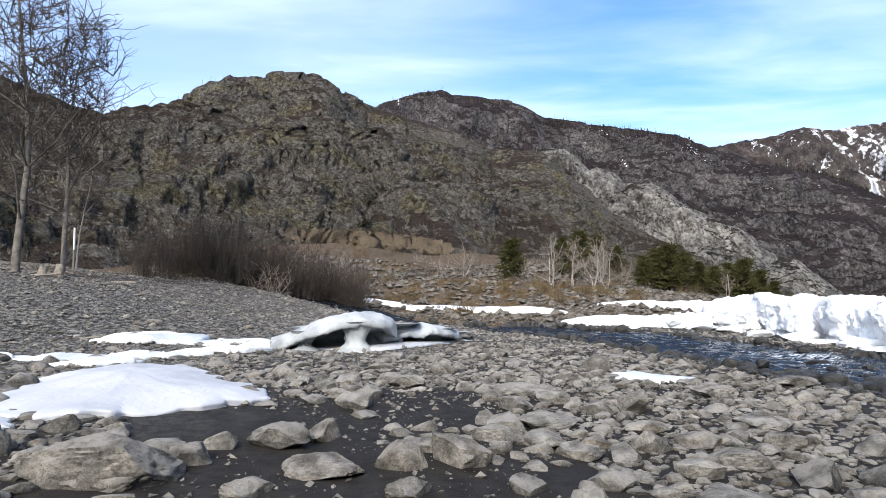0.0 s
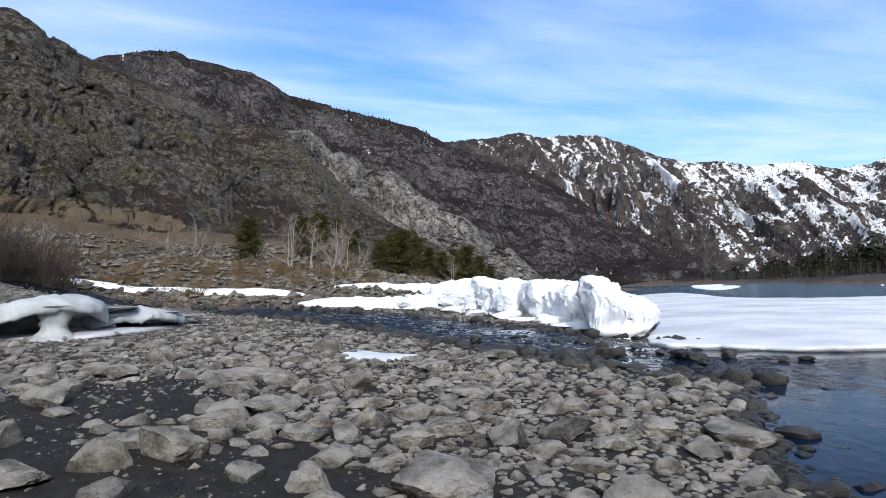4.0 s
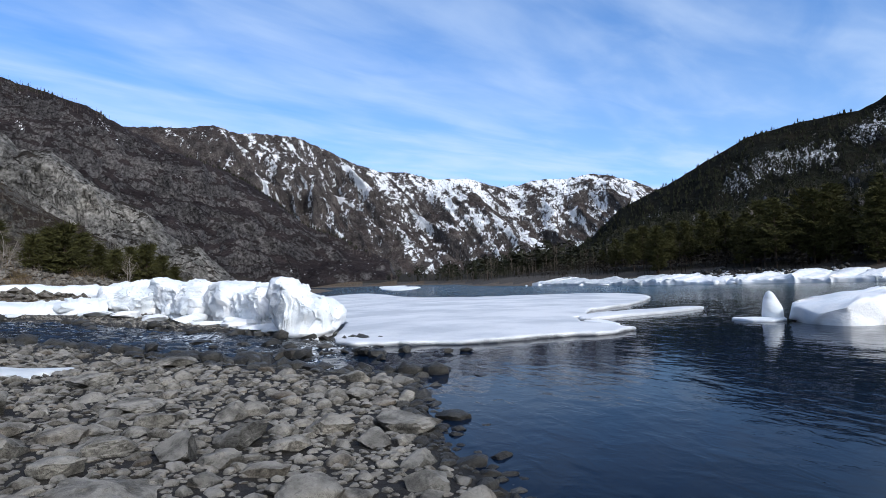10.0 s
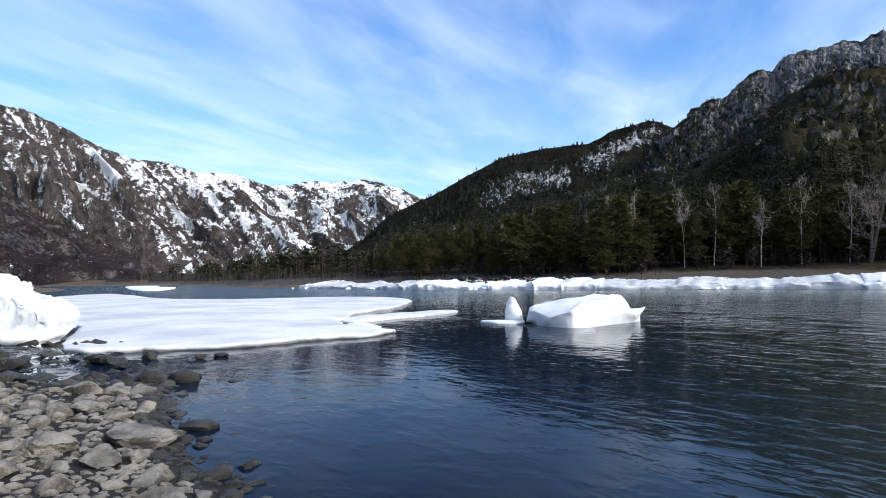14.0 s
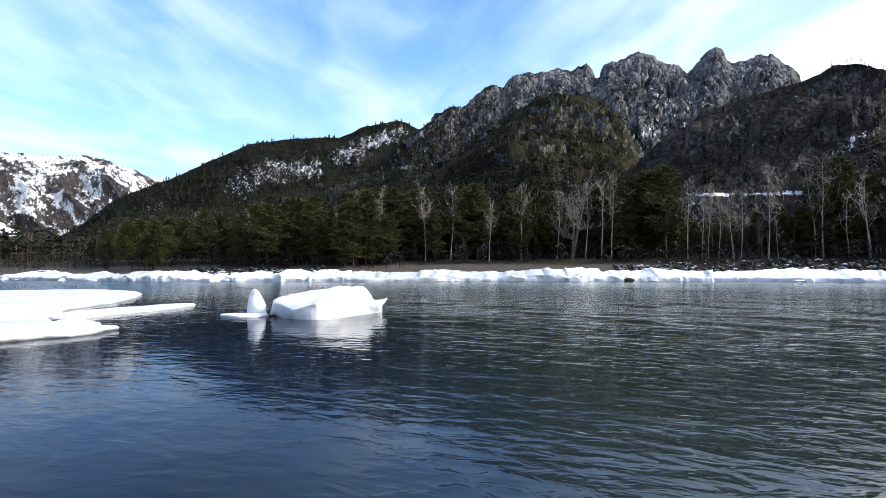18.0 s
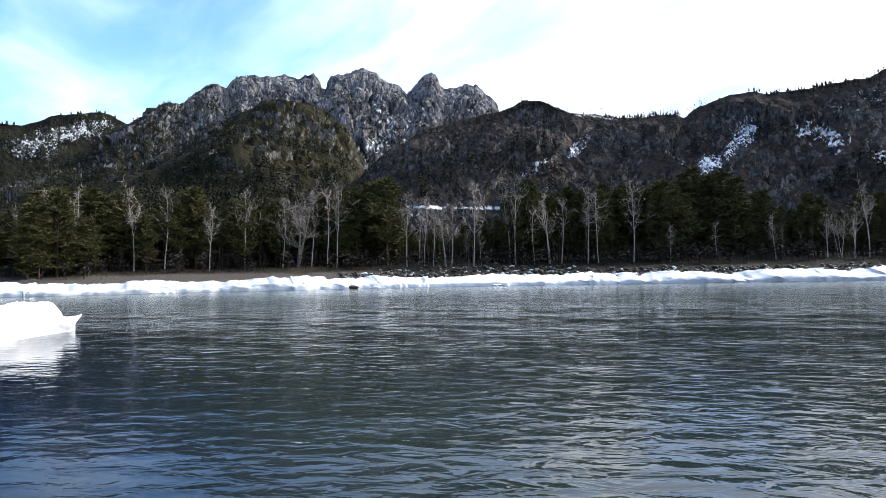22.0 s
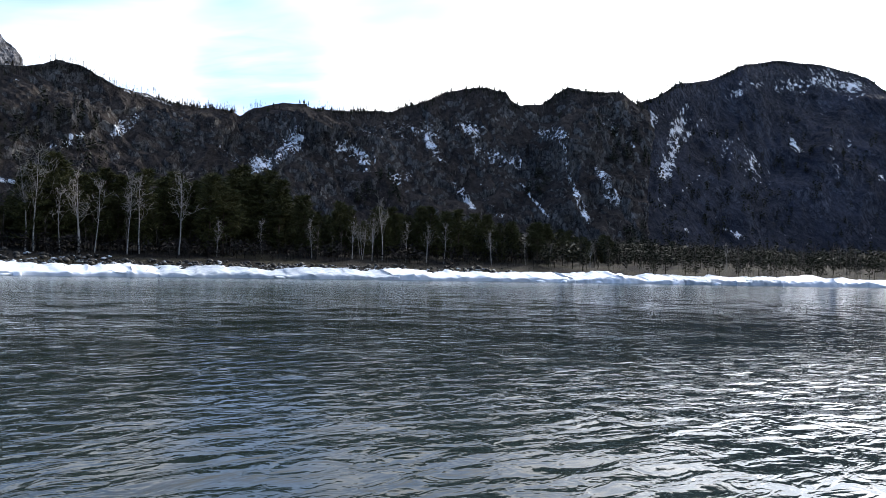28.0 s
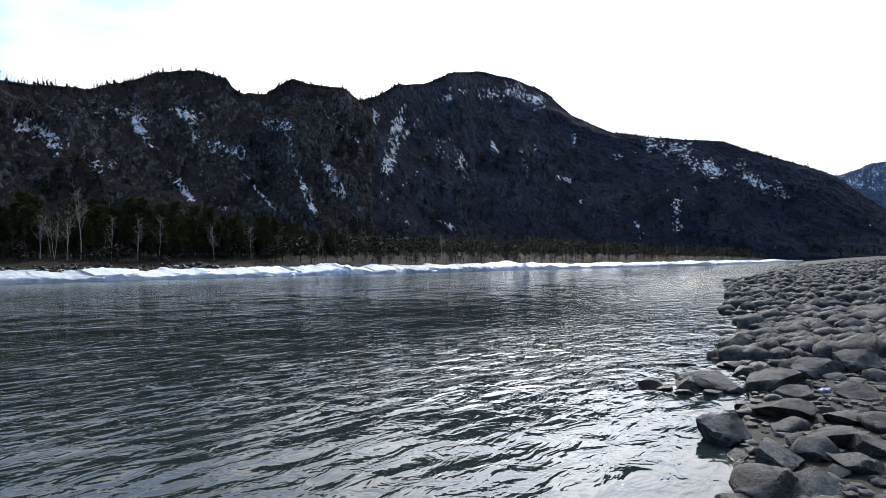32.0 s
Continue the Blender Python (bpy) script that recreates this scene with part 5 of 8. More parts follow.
def scatter_stones():
    """Stones laid side by side, the large ones first; the nearest are things of their own."""
    rng = np.random.default_rng(5)
    cell, table = 1.4, {}

    def free(x, y, r):
        i, j = int(x // cell), int(y // cell)
        for a in (-1, 0, 1):
            for b in (-1, 0, 1):
                for (px, py, pr) in table.get((i + a, j + b), ()):
                    if (px - x) ** 2 + (py - y) ** 2 < (0.74 * (pr + r)) ** 2:
                        return False
        return True

    def keep(x, y, r):
        table.setdefault((int(x // cell), int(y // cell)), []).append((x, y, r))

    for t in TAKEN:
        keep(*t)
    spots = []
    # size, how many tries, farthest
    for size, tries, reach in ((0.62, 260, 20), (0.46, 900, 24), (0.33, 3000, 26), (0.23, 9000, 26), (0.15, 20000, 22), (0.095, 26000, 14)):
        r = np.sqrt(rng.uniform(2.2 ** 2, reach ** 2, tries)) * rng.uniform(0.55, 1.0, tries)
        a = np.radians(rng.uniform(-74, 84, tries))
        south = rng.random(tries) < 0.46
        a = np.where(south, np.radians(rng.uniform(172, 262, tries)), a)
        south_few = rng.random(tries) < 0.5
        r = np.where(south, 4.0 + (r - 2) * 1.7, r)
        x, y = r * np.sin(a), r * np.cos(a)
        dn, dc = to_line(x, y, NEAR_SHORE), np.abs(to_line(x, y, CREEK_LINE))
        patchy = fbm(np.column_stack([x, y]) * 0.33, 3, seed=33)
        s = size * rng.uniform(0.78, 1.25, tries) * np.where(south, 1.3, 1.0)
        ok = (~south | south_few) & (dn > np.where(south, -0.02, -0.35)) & ((dc > 3.9) | (rng.random(tries) < 0.08))
        # bare wet silt between the stones inland of the shore ridge
        bare = smooth(-x, -3.2, 0.2) * smooth(x, -5.5, -3.0) * smooth(-y, -13.5, -10.5) * smooth(dn, 2.5, 5) * (~south)
        ok &= patchy > -0.5 + 0.84 * bare - 0.22 * (s > 0.4) + 0.12 * (s < 0.2)
        ok &= ~((dn > 13) & (~south) & (rng.random(tries) < 0.7)) & (r > 2.2)
        for k in np.flatnonzero(ok):
            if free(x[k], y[k], s[k] * 0.5):
                keep(x[k], y[k], s[k] * 0.5)
                spots.append((x[k], y[k], s[k], float(dn[k])))
    for size, tries in ((0.62, 500), (0.4, 1500), (0.26, 3500), (0.17, 5000)):
        r = 5 + 34 * rng.random(tries) ** 1.3
        a = np.radians(rng.uniform(186, 236, tries))
        x, y = r * np.sin(a), r * np.cos(a)
        dn = to_line(x, y, NEAR_SHORE)
        s = size * rng.uniform(0.7, 1.3, tries)
        for k in np.flatnonzero((dn > -0.1) & (dn < 26) & (s > 0.011 * r)):
            if free(x[k], y[k], s[k] * 0.5):
                keep(x[k], y[k], s[k] * 0.5)
                spots.append((x[k], y[k], s[k], float(dn[k])))
    for size, tries in ((0.34, 300), (0.2, 900), (0.12, 1500)):
        r, a = rng.uniform(0.5, 6.5, tries), rng.uniform(0, 2 * np.pi, tries)
        x, y = r * np.sin(a), r * np.cos(a)
        dn = to_line(x, y, NEAR_SHORE)
        s = size * rng.uniform(0.75, 1.25, tries)
        for k in np.flatnonzero((dn > 0.1) & ((r < 3.4) | (np.abs(np.degrees(a) - 268) < 24)) & (s < 0.12 + 0.1 * r)):
            if free(x[k], y[k], s[k] * 0.5):
                keep(x[k], y[k], s[k] * 0.5)
                spots.append((x[k], y[k], s[k], float(dn[k])))
    spots = np.array(spots)
    z = height(spots[:, 0], spots[:, 1])
    dist = np.hypot(spots[:, 0], spots[:, 1])
    rank = np.argsort(-(spots[:, 2] / (dist + 3)))
    single, large = set(rank[:280].tolist()), set(rank[:80].tolist())
    many, damp, shady = [], [], []
    by_creek = np.abs(to_line(spots[:, 0], spots[:, 1], CREEK_LINE))
    for i, (x, y, s, dn) in enumerate(spots):
        turn = rng.uniform(0, 360)
        if i in single:
            k = int(rng.integers(14))
            # downstream, the wet material also darkens some stones seen against the sun
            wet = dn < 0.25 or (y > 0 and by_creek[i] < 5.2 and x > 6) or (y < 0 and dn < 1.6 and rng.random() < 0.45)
            mesh = ROCK_WET[k % 5] if wet else ROCK_SHADED[k % 10] if y < 0 else (ROCK_MID if i in large else ROCK_SMALL)[k]
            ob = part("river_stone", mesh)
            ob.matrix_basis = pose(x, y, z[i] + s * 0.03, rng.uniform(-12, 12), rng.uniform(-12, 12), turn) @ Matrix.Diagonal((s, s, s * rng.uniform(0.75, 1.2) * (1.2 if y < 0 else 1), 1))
            tagged(ob, "dark wet stone at the water's edge" if wet else "rounded stone on the bank downstream, backlit shade in its colour" if y < 0 else "rounded grey stone among others on the bank", "stone", "stones on the bank")
        else:
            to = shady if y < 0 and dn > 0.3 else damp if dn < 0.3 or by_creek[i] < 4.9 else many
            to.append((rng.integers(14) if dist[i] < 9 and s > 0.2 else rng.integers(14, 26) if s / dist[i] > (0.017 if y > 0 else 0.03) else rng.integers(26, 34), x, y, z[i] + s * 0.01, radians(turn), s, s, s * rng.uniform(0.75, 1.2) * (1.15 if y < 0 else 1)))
    tagged(part("damp_cobbles", mesh_data("damp_cobbles", *joined(ROCK_LOW, shady), STONE_SHADED_MANY, sharp=42)), "cobbles on the bank downstream, backlit shade in their colour", "cobbles", kind="stuff")
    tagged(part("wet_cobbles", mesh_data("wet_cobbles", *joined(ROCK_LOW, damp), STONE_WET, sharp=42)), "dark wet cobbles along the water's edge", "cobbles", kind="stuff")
    v, f = joined(ROCK_LOW, many)
    tagged(part("cobbles", mesh_data("cobbles", v, f, STONE_MANY, sharp=42)), "grey rounded cobbles covering the river bank", "cobbles", kind="stuff")


def scatter_gravel():
    rng = np.random.default_rng(9)
    small = [rock_shape(500 + i, 1, 0.7, 5) for i in range(3)]
    eight = np.array([(0, 1, 4), (1, 2, 4), (2, 3, 4), (3, 0, 4), (1, 0, 5), (2, 1, 5), (3, 2, 5), (0, 3, 5)])
    tiny = []
    for i in range(7):
        v = np.array([(0.55, 0, 0), (0, 0.45, 0), (-0.55, 0, 0), (0, -0.45, 0), (0, 0, 0.38), (0, 0, -0.3)]) + 0.12 * np.random.default_rng(i).normal(size=(6, 3))
        tiny.append((v, eight))
    spots = []
    n = 52000
    r, a = 10 + 36 * rng.random(n) ** 0.8, np.radians(rng.uniform(-48, 40, n))
    x, y = r * np.sin(a), r * np.cos(a)
    dn, dc = to_line(x, y, NEAR_SHORE), np.abs(to_line(x, y, CREEK_LINE))
    z = height(x, y)
    s = 0.028 + 0.15 * rng.random(n) ** 6 + 0.0013 * r
    for k in np.flatnonzero((dn > 4) & (dc > 3.7)):
        spots.append((rng.integers(7), x[k], y[k], z[k] + s[k] * 0.1, rng.uniform(0, 6.28), s[k], s[k], s[k]))
    split = len(spots)
    n = 8000
    r, a = 14 + 170 * rng.random(n) ** 1.5, np.radians(rng.uniform(190, 228, n))
    x, y = r * np.sin(a), r * np.cos(a)
    dn = to_line(x, y, NEAR_SHORE)
    z = height(x, y)
    s = 0.25 + 0.5 * rng.random(n) ** 2 + 0.003 * r
    for k in np.flatnonzero((dn > -0.5) & (dn < 40)):
        spots.append((rng.integers(5), x[k], y[k], z[k] + s[k] * 0.08, rng.uniform(0, 6.28), s[k], s[k], s[k] * rng.uniform(0.7, 1.2)))
    tagged(part("damp_gravel", mesh_data("damp_gravel", *joined(small, [(q[0] % 3, *q[1:]) for q in spots[split:]]), STONE_SHADED_MANY)), "stones far down the bank, backlit shade in their colour", "gravel", kind="stuff")
    spots = spots[:split]
    # stony bank across the creek and the foot of the slope
    n = 11000
    x, y = rng.uniform(-22, 24, n), rng.uniform(38, 82, n)
    past = to_line(x, y, CREEK_LINE)
    dn = to_line(x, y, NEAR_SHORE)
    z = height(x, y)
    s = 0.14 + 0.85 * rng.random(n) ** 5
    for k in np.flatnonzero((past > 4.2) & (dn > 2)):
        spots.append((rng.integers(7), x[k], y[k], z[k] + s[k] * 0.1, rng.uniform(0, 6.28), s[k], s[k], s[k]))
    near_gravel = split
    tagged(part("rubble", mesh_data("rubble", *joined(tiny, spots[near_gravel:]), RUBBLE_MANY, flat=True)), "brown-grey rubble on the slope beyond the creek", "rubble", kind="stuff")
    v, f = joined(tiny, spots[:near_gravel])
    tagged(part("gravel", mesh_data("gravel", v, f, STONE_MANY, flat=True)), "loose grey gravel and small stones", "gravel", kind="stuff")
    n = 19000
    r, a = rng.uniform(0.5, 18, n), np.radians(rng.uniform(-130, 80, n))
    x, y = r * np.sin(a), r * np.cos(a)
    dn = to_line(x, y, NEAR_SHORE)
    z = height(x, y)
    s = 0.018 + 0.09 * rng.random(n) ** 4
    clump = fbm(np.column_stack([x, y]) * 0.9, 3, seed=38) > -0.12
    spots = [(rng.integers(7), x[k], y[k], z[k] + s[k] * 0.1, rng.uniform(0, 6.28), s[k], s[k], s[k]) for k in np.flatnonzero((dn > 0.6) & clump)]
    v, f = joined(tiny, spots)
    tagged(part("pebbles", mesh_data("pebbles", v, f, STONE_MANY, flat=True)), "small pebbles scattered over wet silt", "pebbles", kind="stuff")
    # wet stones in the creek's bed
    line = curve(CREEK_LINE, 300)
    many = []
    for k in range(520):
        i = int(299 - 240 * rng.random() ** 1.5)
        off = (1.2 + 2.8 * rng.random() ** 0.5) * rng.choice([-1, 1])
        d = line[min(i + 1, 299)] - line[i - 1]
        d = d / np.hypot(*d)
        x, y = line[i][0] - d[1] * off, line[i][1] + d[0] * off
        s = 0.2 + 0.5 * rng.random() ** 2
        many.append((rng.integers(3), x, y, float(height(np.array([x]), np.array([y]))[0]) + 0.12 * s + 0.05, rng.uniform(0, 6.28), s, s, s))
    v, f = joined(small, many)
    tagged(part("creek_stones", mesh_data("creek_stones", v, f, STONE_WET)), "dark wet stones in the creek bed", "stones", kind="stuff")


scatter_stones()
scatter_gravel()


# ---- ice and snow ----
def slab(name, outline, thick, mat, level=0.0, dome=0.1, seed=0, n=150, rough=0.05, centre=None, lay=False, edge=0.03, wob=0.25, parent=None):
    """A sheet of ice or snow with an uneven rounded edge. lay: it follows the ground under it."""
    o = curve(outline, n, closed=True)
    c = np.array(centre) if centre is not None else o.mean(0)
    t = np.arange(n) / n * 2 * np.pi
    plain = o
    o = o + (o - c) / np.hypot(*(o - c).T)[:, None] * (wob * fbm(np.column_stack([np.cos(t) * 3 + seed, np.sin(t) * 3]), 5, 0.6, seed) + 0.5 * wob * fbm(np.column_stack([np.cos(t) * 15 + seed, np.sin(t) * 15]), 3, 0.6, seed + 1))[:, None]
    k1 = 1 - edge
    rings = [(0.985, -0.12, 0), (0.995, 0.15 * thick, 0), (1.0, 0.55 * thick, 0), (1 - edge * 0.5, 0.88 * thick, 0), (k1, thick, 0.0)] + [(k1 * k, thick, 1 - k ** 1.7) for k in (0.96, 0.9, 0.83, 0.74, 0.63, 0.5, 0.36, 0.22, 0.1)]
    vs = []
    for k, z, d in rings:
        w = float(smooth(k, 0.8, 1.0))
        p = c + (plain * (1 - w) + o * w - c) * k
        base = height(p[:, 0], p[:, 1]) if lay else level
        bump = rough * fbm(p * 0.9 + seed, 4, 0.55, seed) * (1 if z > 0 else 0)
        vs.append(np.column_stack([p, base + z + dome * d + bump]))
    base = float(height(c[:1], c[1:])[0]) if lay else level
    v = np.concatenate(vs + [np.array([[c[0], c[1], base + thick + dome]])])
    f = grid_faces(len(rings), n, True).tolist()
    last = (len(rings) - 1) * n
    f += [[last + i, last + (i + 1) % n, len(v) - 1] for i in range(n)]
    return part(name, mesh_data(name, v, f, mat), parent)


def sweep(name, line, mat, seed=0, n=160, m=28, rough=0.12, block=0.0, lay=True, level=0.0, square=0.55, parent=None, size=1.0, rise=None, ridged=True):
    """A bank of snow or ice along a line of (x, y, half width, height)."""
    L = curve(line, n)
    d = np.gradient(L[:, :2], axis=0)
    d /= np.hypot(d[:, 0], d[:, 1])[:, None]
    a = np.linspace(-0.12, np.pi + 0.12, m)
    off = np.sign(np.cos(a)) * np.abs(np.cos(a)) ** square
    top = np.sign(np.sin(a)) * np.abs(np.sin(a)) ** square
    run = np.concatenate([[0], np.cumsum(np.hypot(*np.diff(L[:, :2], axis=0).T))])
    step = fbm(np.column_stack([run / (1.6 * size), np.zeros(n)]), 3, 0.6, seed)
    hh = L[:, 3] * (1 + block * np.round(step * 3) / 3)
    x = L[:, 0, None] - d[:, 1, None] * off * L[:, 2, None]
    y = L[:, 1, None] + d[:, 0, None] * off * L[:, 2, None]
    base = height(x.ravel(), y.ravel()).reshape(x.shape) if lay else level
    base = np.maximum(base, -0.05) if lay else base
    if rise is not None:
        base = np.interp(np.linspace(0, 1, n), np.linspace(0, 1, len(rise)), rise)[:, None]
    z = base + top * hh[:, None]
    q = np.column_stack([x.ravel(), y.ravel(), z.ravel()]) / size
    amp = rough * np.repeat(np.minimum(1, L[:, 3] / 0.8), m)
    amp = amp * (0.25 + 0.75 * np.clip(np.tile(top, n), 0, 1))
    x = x.ravel() + amp * fbm(q * 1.1 + 5, 4, 0.6, seed + 1, ridged=ridged)
    y = y.ravel() + amp * fbm(q * 1.1 + 11, 4, 0.6, seed + 2, ridged=ridged)
    z = z.ravel() + 0.6 * amp * fbm(q * 1.3 + 3, 4, 0.6, seed + 3)
    f = grid_faces(n, m).tolist() + [list(range(m))[::-1], [(n - 1) * m + i for i in range(m)]]
    return part(name, mesh_data(name, np.column_stack([x, y, z]), f, mat), parent)


tagged(slab("snow_patch", [(-5.9, 8.0), (-6.6, 9.4), (-7.1, 11.4), (-6.9, 13.0), (-6.0, 13.2), (-4.6, 12.0), (-3.2, 10.3), (-3.4, 9.4), (-4.4, 8.2), (-5.0, 7.8)], 0.06, OLD_SNOW, dome=0.22, seed=3, lay=True, edge=0.02, wob=0.28, rough=0.10), "smooth white snow patch melting among stones", "snow")
tagged(slab("snow_patch", [(-6.6, 7.6), (-5.8, 7.75), (-5.15, 7.4), (-5.4, 7.0), (-6.4, 6.9)], 0.05, OLD_SNOW, dome=0.07, seed=4, lay=True, edge=0.03, wob=0.2), "small flat snow patch among stones", "snow")
tagged(slab("snow_patch", [(3.1, 13.7), (3.6, 13.1), (4.3, 13.4), (4.8, 14.0), (4.2, 14.4), (3.6, 14.5)], 0.04, ICE_DIRTY, dome=0.05, seed=6, lay=True, edge=0.03, wob=0.3), "small snow remnant lying between stones", "snow")
P_RNG = np.random.default_rng(46)
for line, count, size in (([(-13.0, 12.2), (-10.5, 13.6), (-8.6, 14.8), (-7.2, 15.6), (-5.8, 16.8)], 12, 0.46), ([(-8.8, 17.8), (-7.4, 18.6), (-5.6, 19.4)], 7, 0.75), ([(-8.2, 13.4), (-7.6, 14.2)], 3, 0.4)):
    for k, (x, y) in enumerate(curve(line, count)):
        r = size * P_RNG.uniform(0.6, 1.3)
        turn = P_RNG.uniform(-0.4, 0.4) + 0.55
        outline = [(x + math.cos(a) * r * 1.5 * math.cos(turn) - math.sin(a) * r * 0.7 * math.sin(turn), y + math.cos(a) * r * 1.5 * math.sin(turn) + math.sin(a) * r * 0.7 * math.cos(turn)) for a in np.linspace(0, 2 * np.pi, 9)[:-1] + P_RNG.uniform(-0.2, 0.2, 8)]
        tagged(slab("snow_patch", outline, P_RNG.uniform(0.04, 0.14), ICE_DIRTY if k % 3 else ICE_WHITE, dome=0.08 * P_RNG.random(), seed=300 + k, n=44, lay=True, edge=0.06, wob=0.3 * r, rough=0.12), "thin patch of old snow along the gravel", "snow", "patches of old snow")
tagged(sweep("snow_strip", [(-5.4, 18.4, 0.1, 0.03), (-4.6, 18.7, 0.35, 0.08), (-3.6, 18.5, 0.45, 0.08), (-2.8, 18.2, 0.5, 0.1), (-2.0, 18.9, 0.5, 0.1), (-1.3, 20.2, 0.5, 0.1), (-0.6, 21.4, 0.4, 0.08), (-0.2, 22.4, 0.1, 0.03)], OLD_SNOW, 14, n=120, rough=0.12), "low white ice ledge under the ice bridge", "ice")
tagged(sweep("snow_strip", [(-9, 50.5, 0.5, 0.15), (-5.5, 49.8, 0.8, 0.28), (-2, 49, 0.8, 0.25), (1.5, 47.2, 0.9, 0.35), (4.5, 44.6, 0.8, 0.3), (6.6, 42.0, 0.4, 0.12)], ICE_WHITE, 15, n=110, rough=0.12), "white snow strip along the far side of the creek", "snow")


def ice_bridge():
    """A sheet of ice left hanging on three thick legs."""
    ob = tagged(new("ice_bridge"), "melting arched ice sheet standing on icy legs", "ice")
    def sheet(name, line, half, seed):
        n, m = 80, 30
        L = curve(line, n)
        d = np.gradient(L[:, :2], axis=0)
        d /= np.hypot(d[:, 0], d[:, 1])[:, None]
        a = np.linspace(0, 2 * np.pi, m, endpoint=False)
        off, up = np.sign(np.cos(a)) * np.abs(np.cos(a)) ** 0.6, np.sign(np.sin(a)) * np.abs(np.sin(a)) ** 0.7
        x = L[:, 0, None] - d[:, 1, None] * off * L[:, 2, None]
        y = L[:, 1, None] + d[:, 0, None] * off * L[:, 2, None]
        z = L[:, 3, None] - half + up * half - 0.16 * np.abs(off) ** 3
        q = np.column_stack([x.ravel(), y.ravel(), z.ravel()])
        q = q + 0.13 * np.column_stack([fbm(q * 1.5 + k, 4, 0.6, seed + k) for k in (1, 2, 3)]) + (0, 0, 0.05) * fbm(q * 4, 3, 0.6, seed, ridged=True)[:, None]
        f = grid_faces(n, m, True).tolist() + [list(range(m))[::-1], [(n - 1) * m + i for i in range(m)]]
        part(name, mesh_data(name, q, f, GREY_ICE), ob)

    sheet("ice_sheet", [(-5.55, 18.7, 0.3, 1.50), (-5.0, 18.6, 0.8, 1.66), (-4.5, 18.6, 1.1, 1.86), (-3.95, 18.7, 1.25, 2.02), (-3.2, 18.8, 1.3, 2.18), (-2.65, 18.9, 1.2, 2.10), (-2.2, 19.1, 0.6, 1.84)], 0.20, 60)
    sheet("lower_sheet", [(-2.8, 19.2, 0.5, 1.60), (-2.3, 19.8, 0.9, 1.74), (-1.7, 20.5, 1.1, 1.76), (-1.1, 21.2, 1.0, 1.68), (-0.6, 22.0, 0.5, 1.52)], 0.16, 63)
    for x, y, r, top, s in ((-4.5, 18.0, 0.20, 1.70, 1), (-3.05, 18.0, 0.27, 1.9, 2), (-5.3, 18.6, 0.2, 1.4, 8), (-4.2, 19.5, 0.5, 1.8, 3), (-2.9, 19.6, 0.6, 1.8, 4), (-2.05, 19.3, 0.16, 1.62, 5), (-1.2, 20.8, 0.35, 1.6, 6), (-0.7, 21.8, 0.4, 1.45, 7)):
        h0 = float(height(np.array([x]), np.array([y]))[0]) - 0.05
        k = np.linspace(0, 1, 14)
        b = np.linspace(0, 2 * np.pi, 18, endpoint=False)
        rad = r * (0.8 + 1.1 * (2 * k - 0.95) ** 2 + 0.7 * np.clip(0.3 - k, 0, 1))
        gx = x + rad[:, None] * np.cos(b) * 1.25 + 0.12 * (k[:, None] - 0.5)
        gy = y + rad[:, None] * np.sin(b)
        gz = h0 + (top - h0) * np.broadcast_to(k[:, None], gx.shape)
        q = np.column_stack([gx.ravel(), gy.ravel(), gz.ravel()])
        q[:, :2] += 0.09 * np.column_stack([fbm(q * 2.5 + j + s, 3, 0.6, 70 + s) for j in (1, 2)])
        part("leg", mesh_data("leg", q, grid_faces(14, 18, True), GREY_ICE), ob)


ice_bridge()


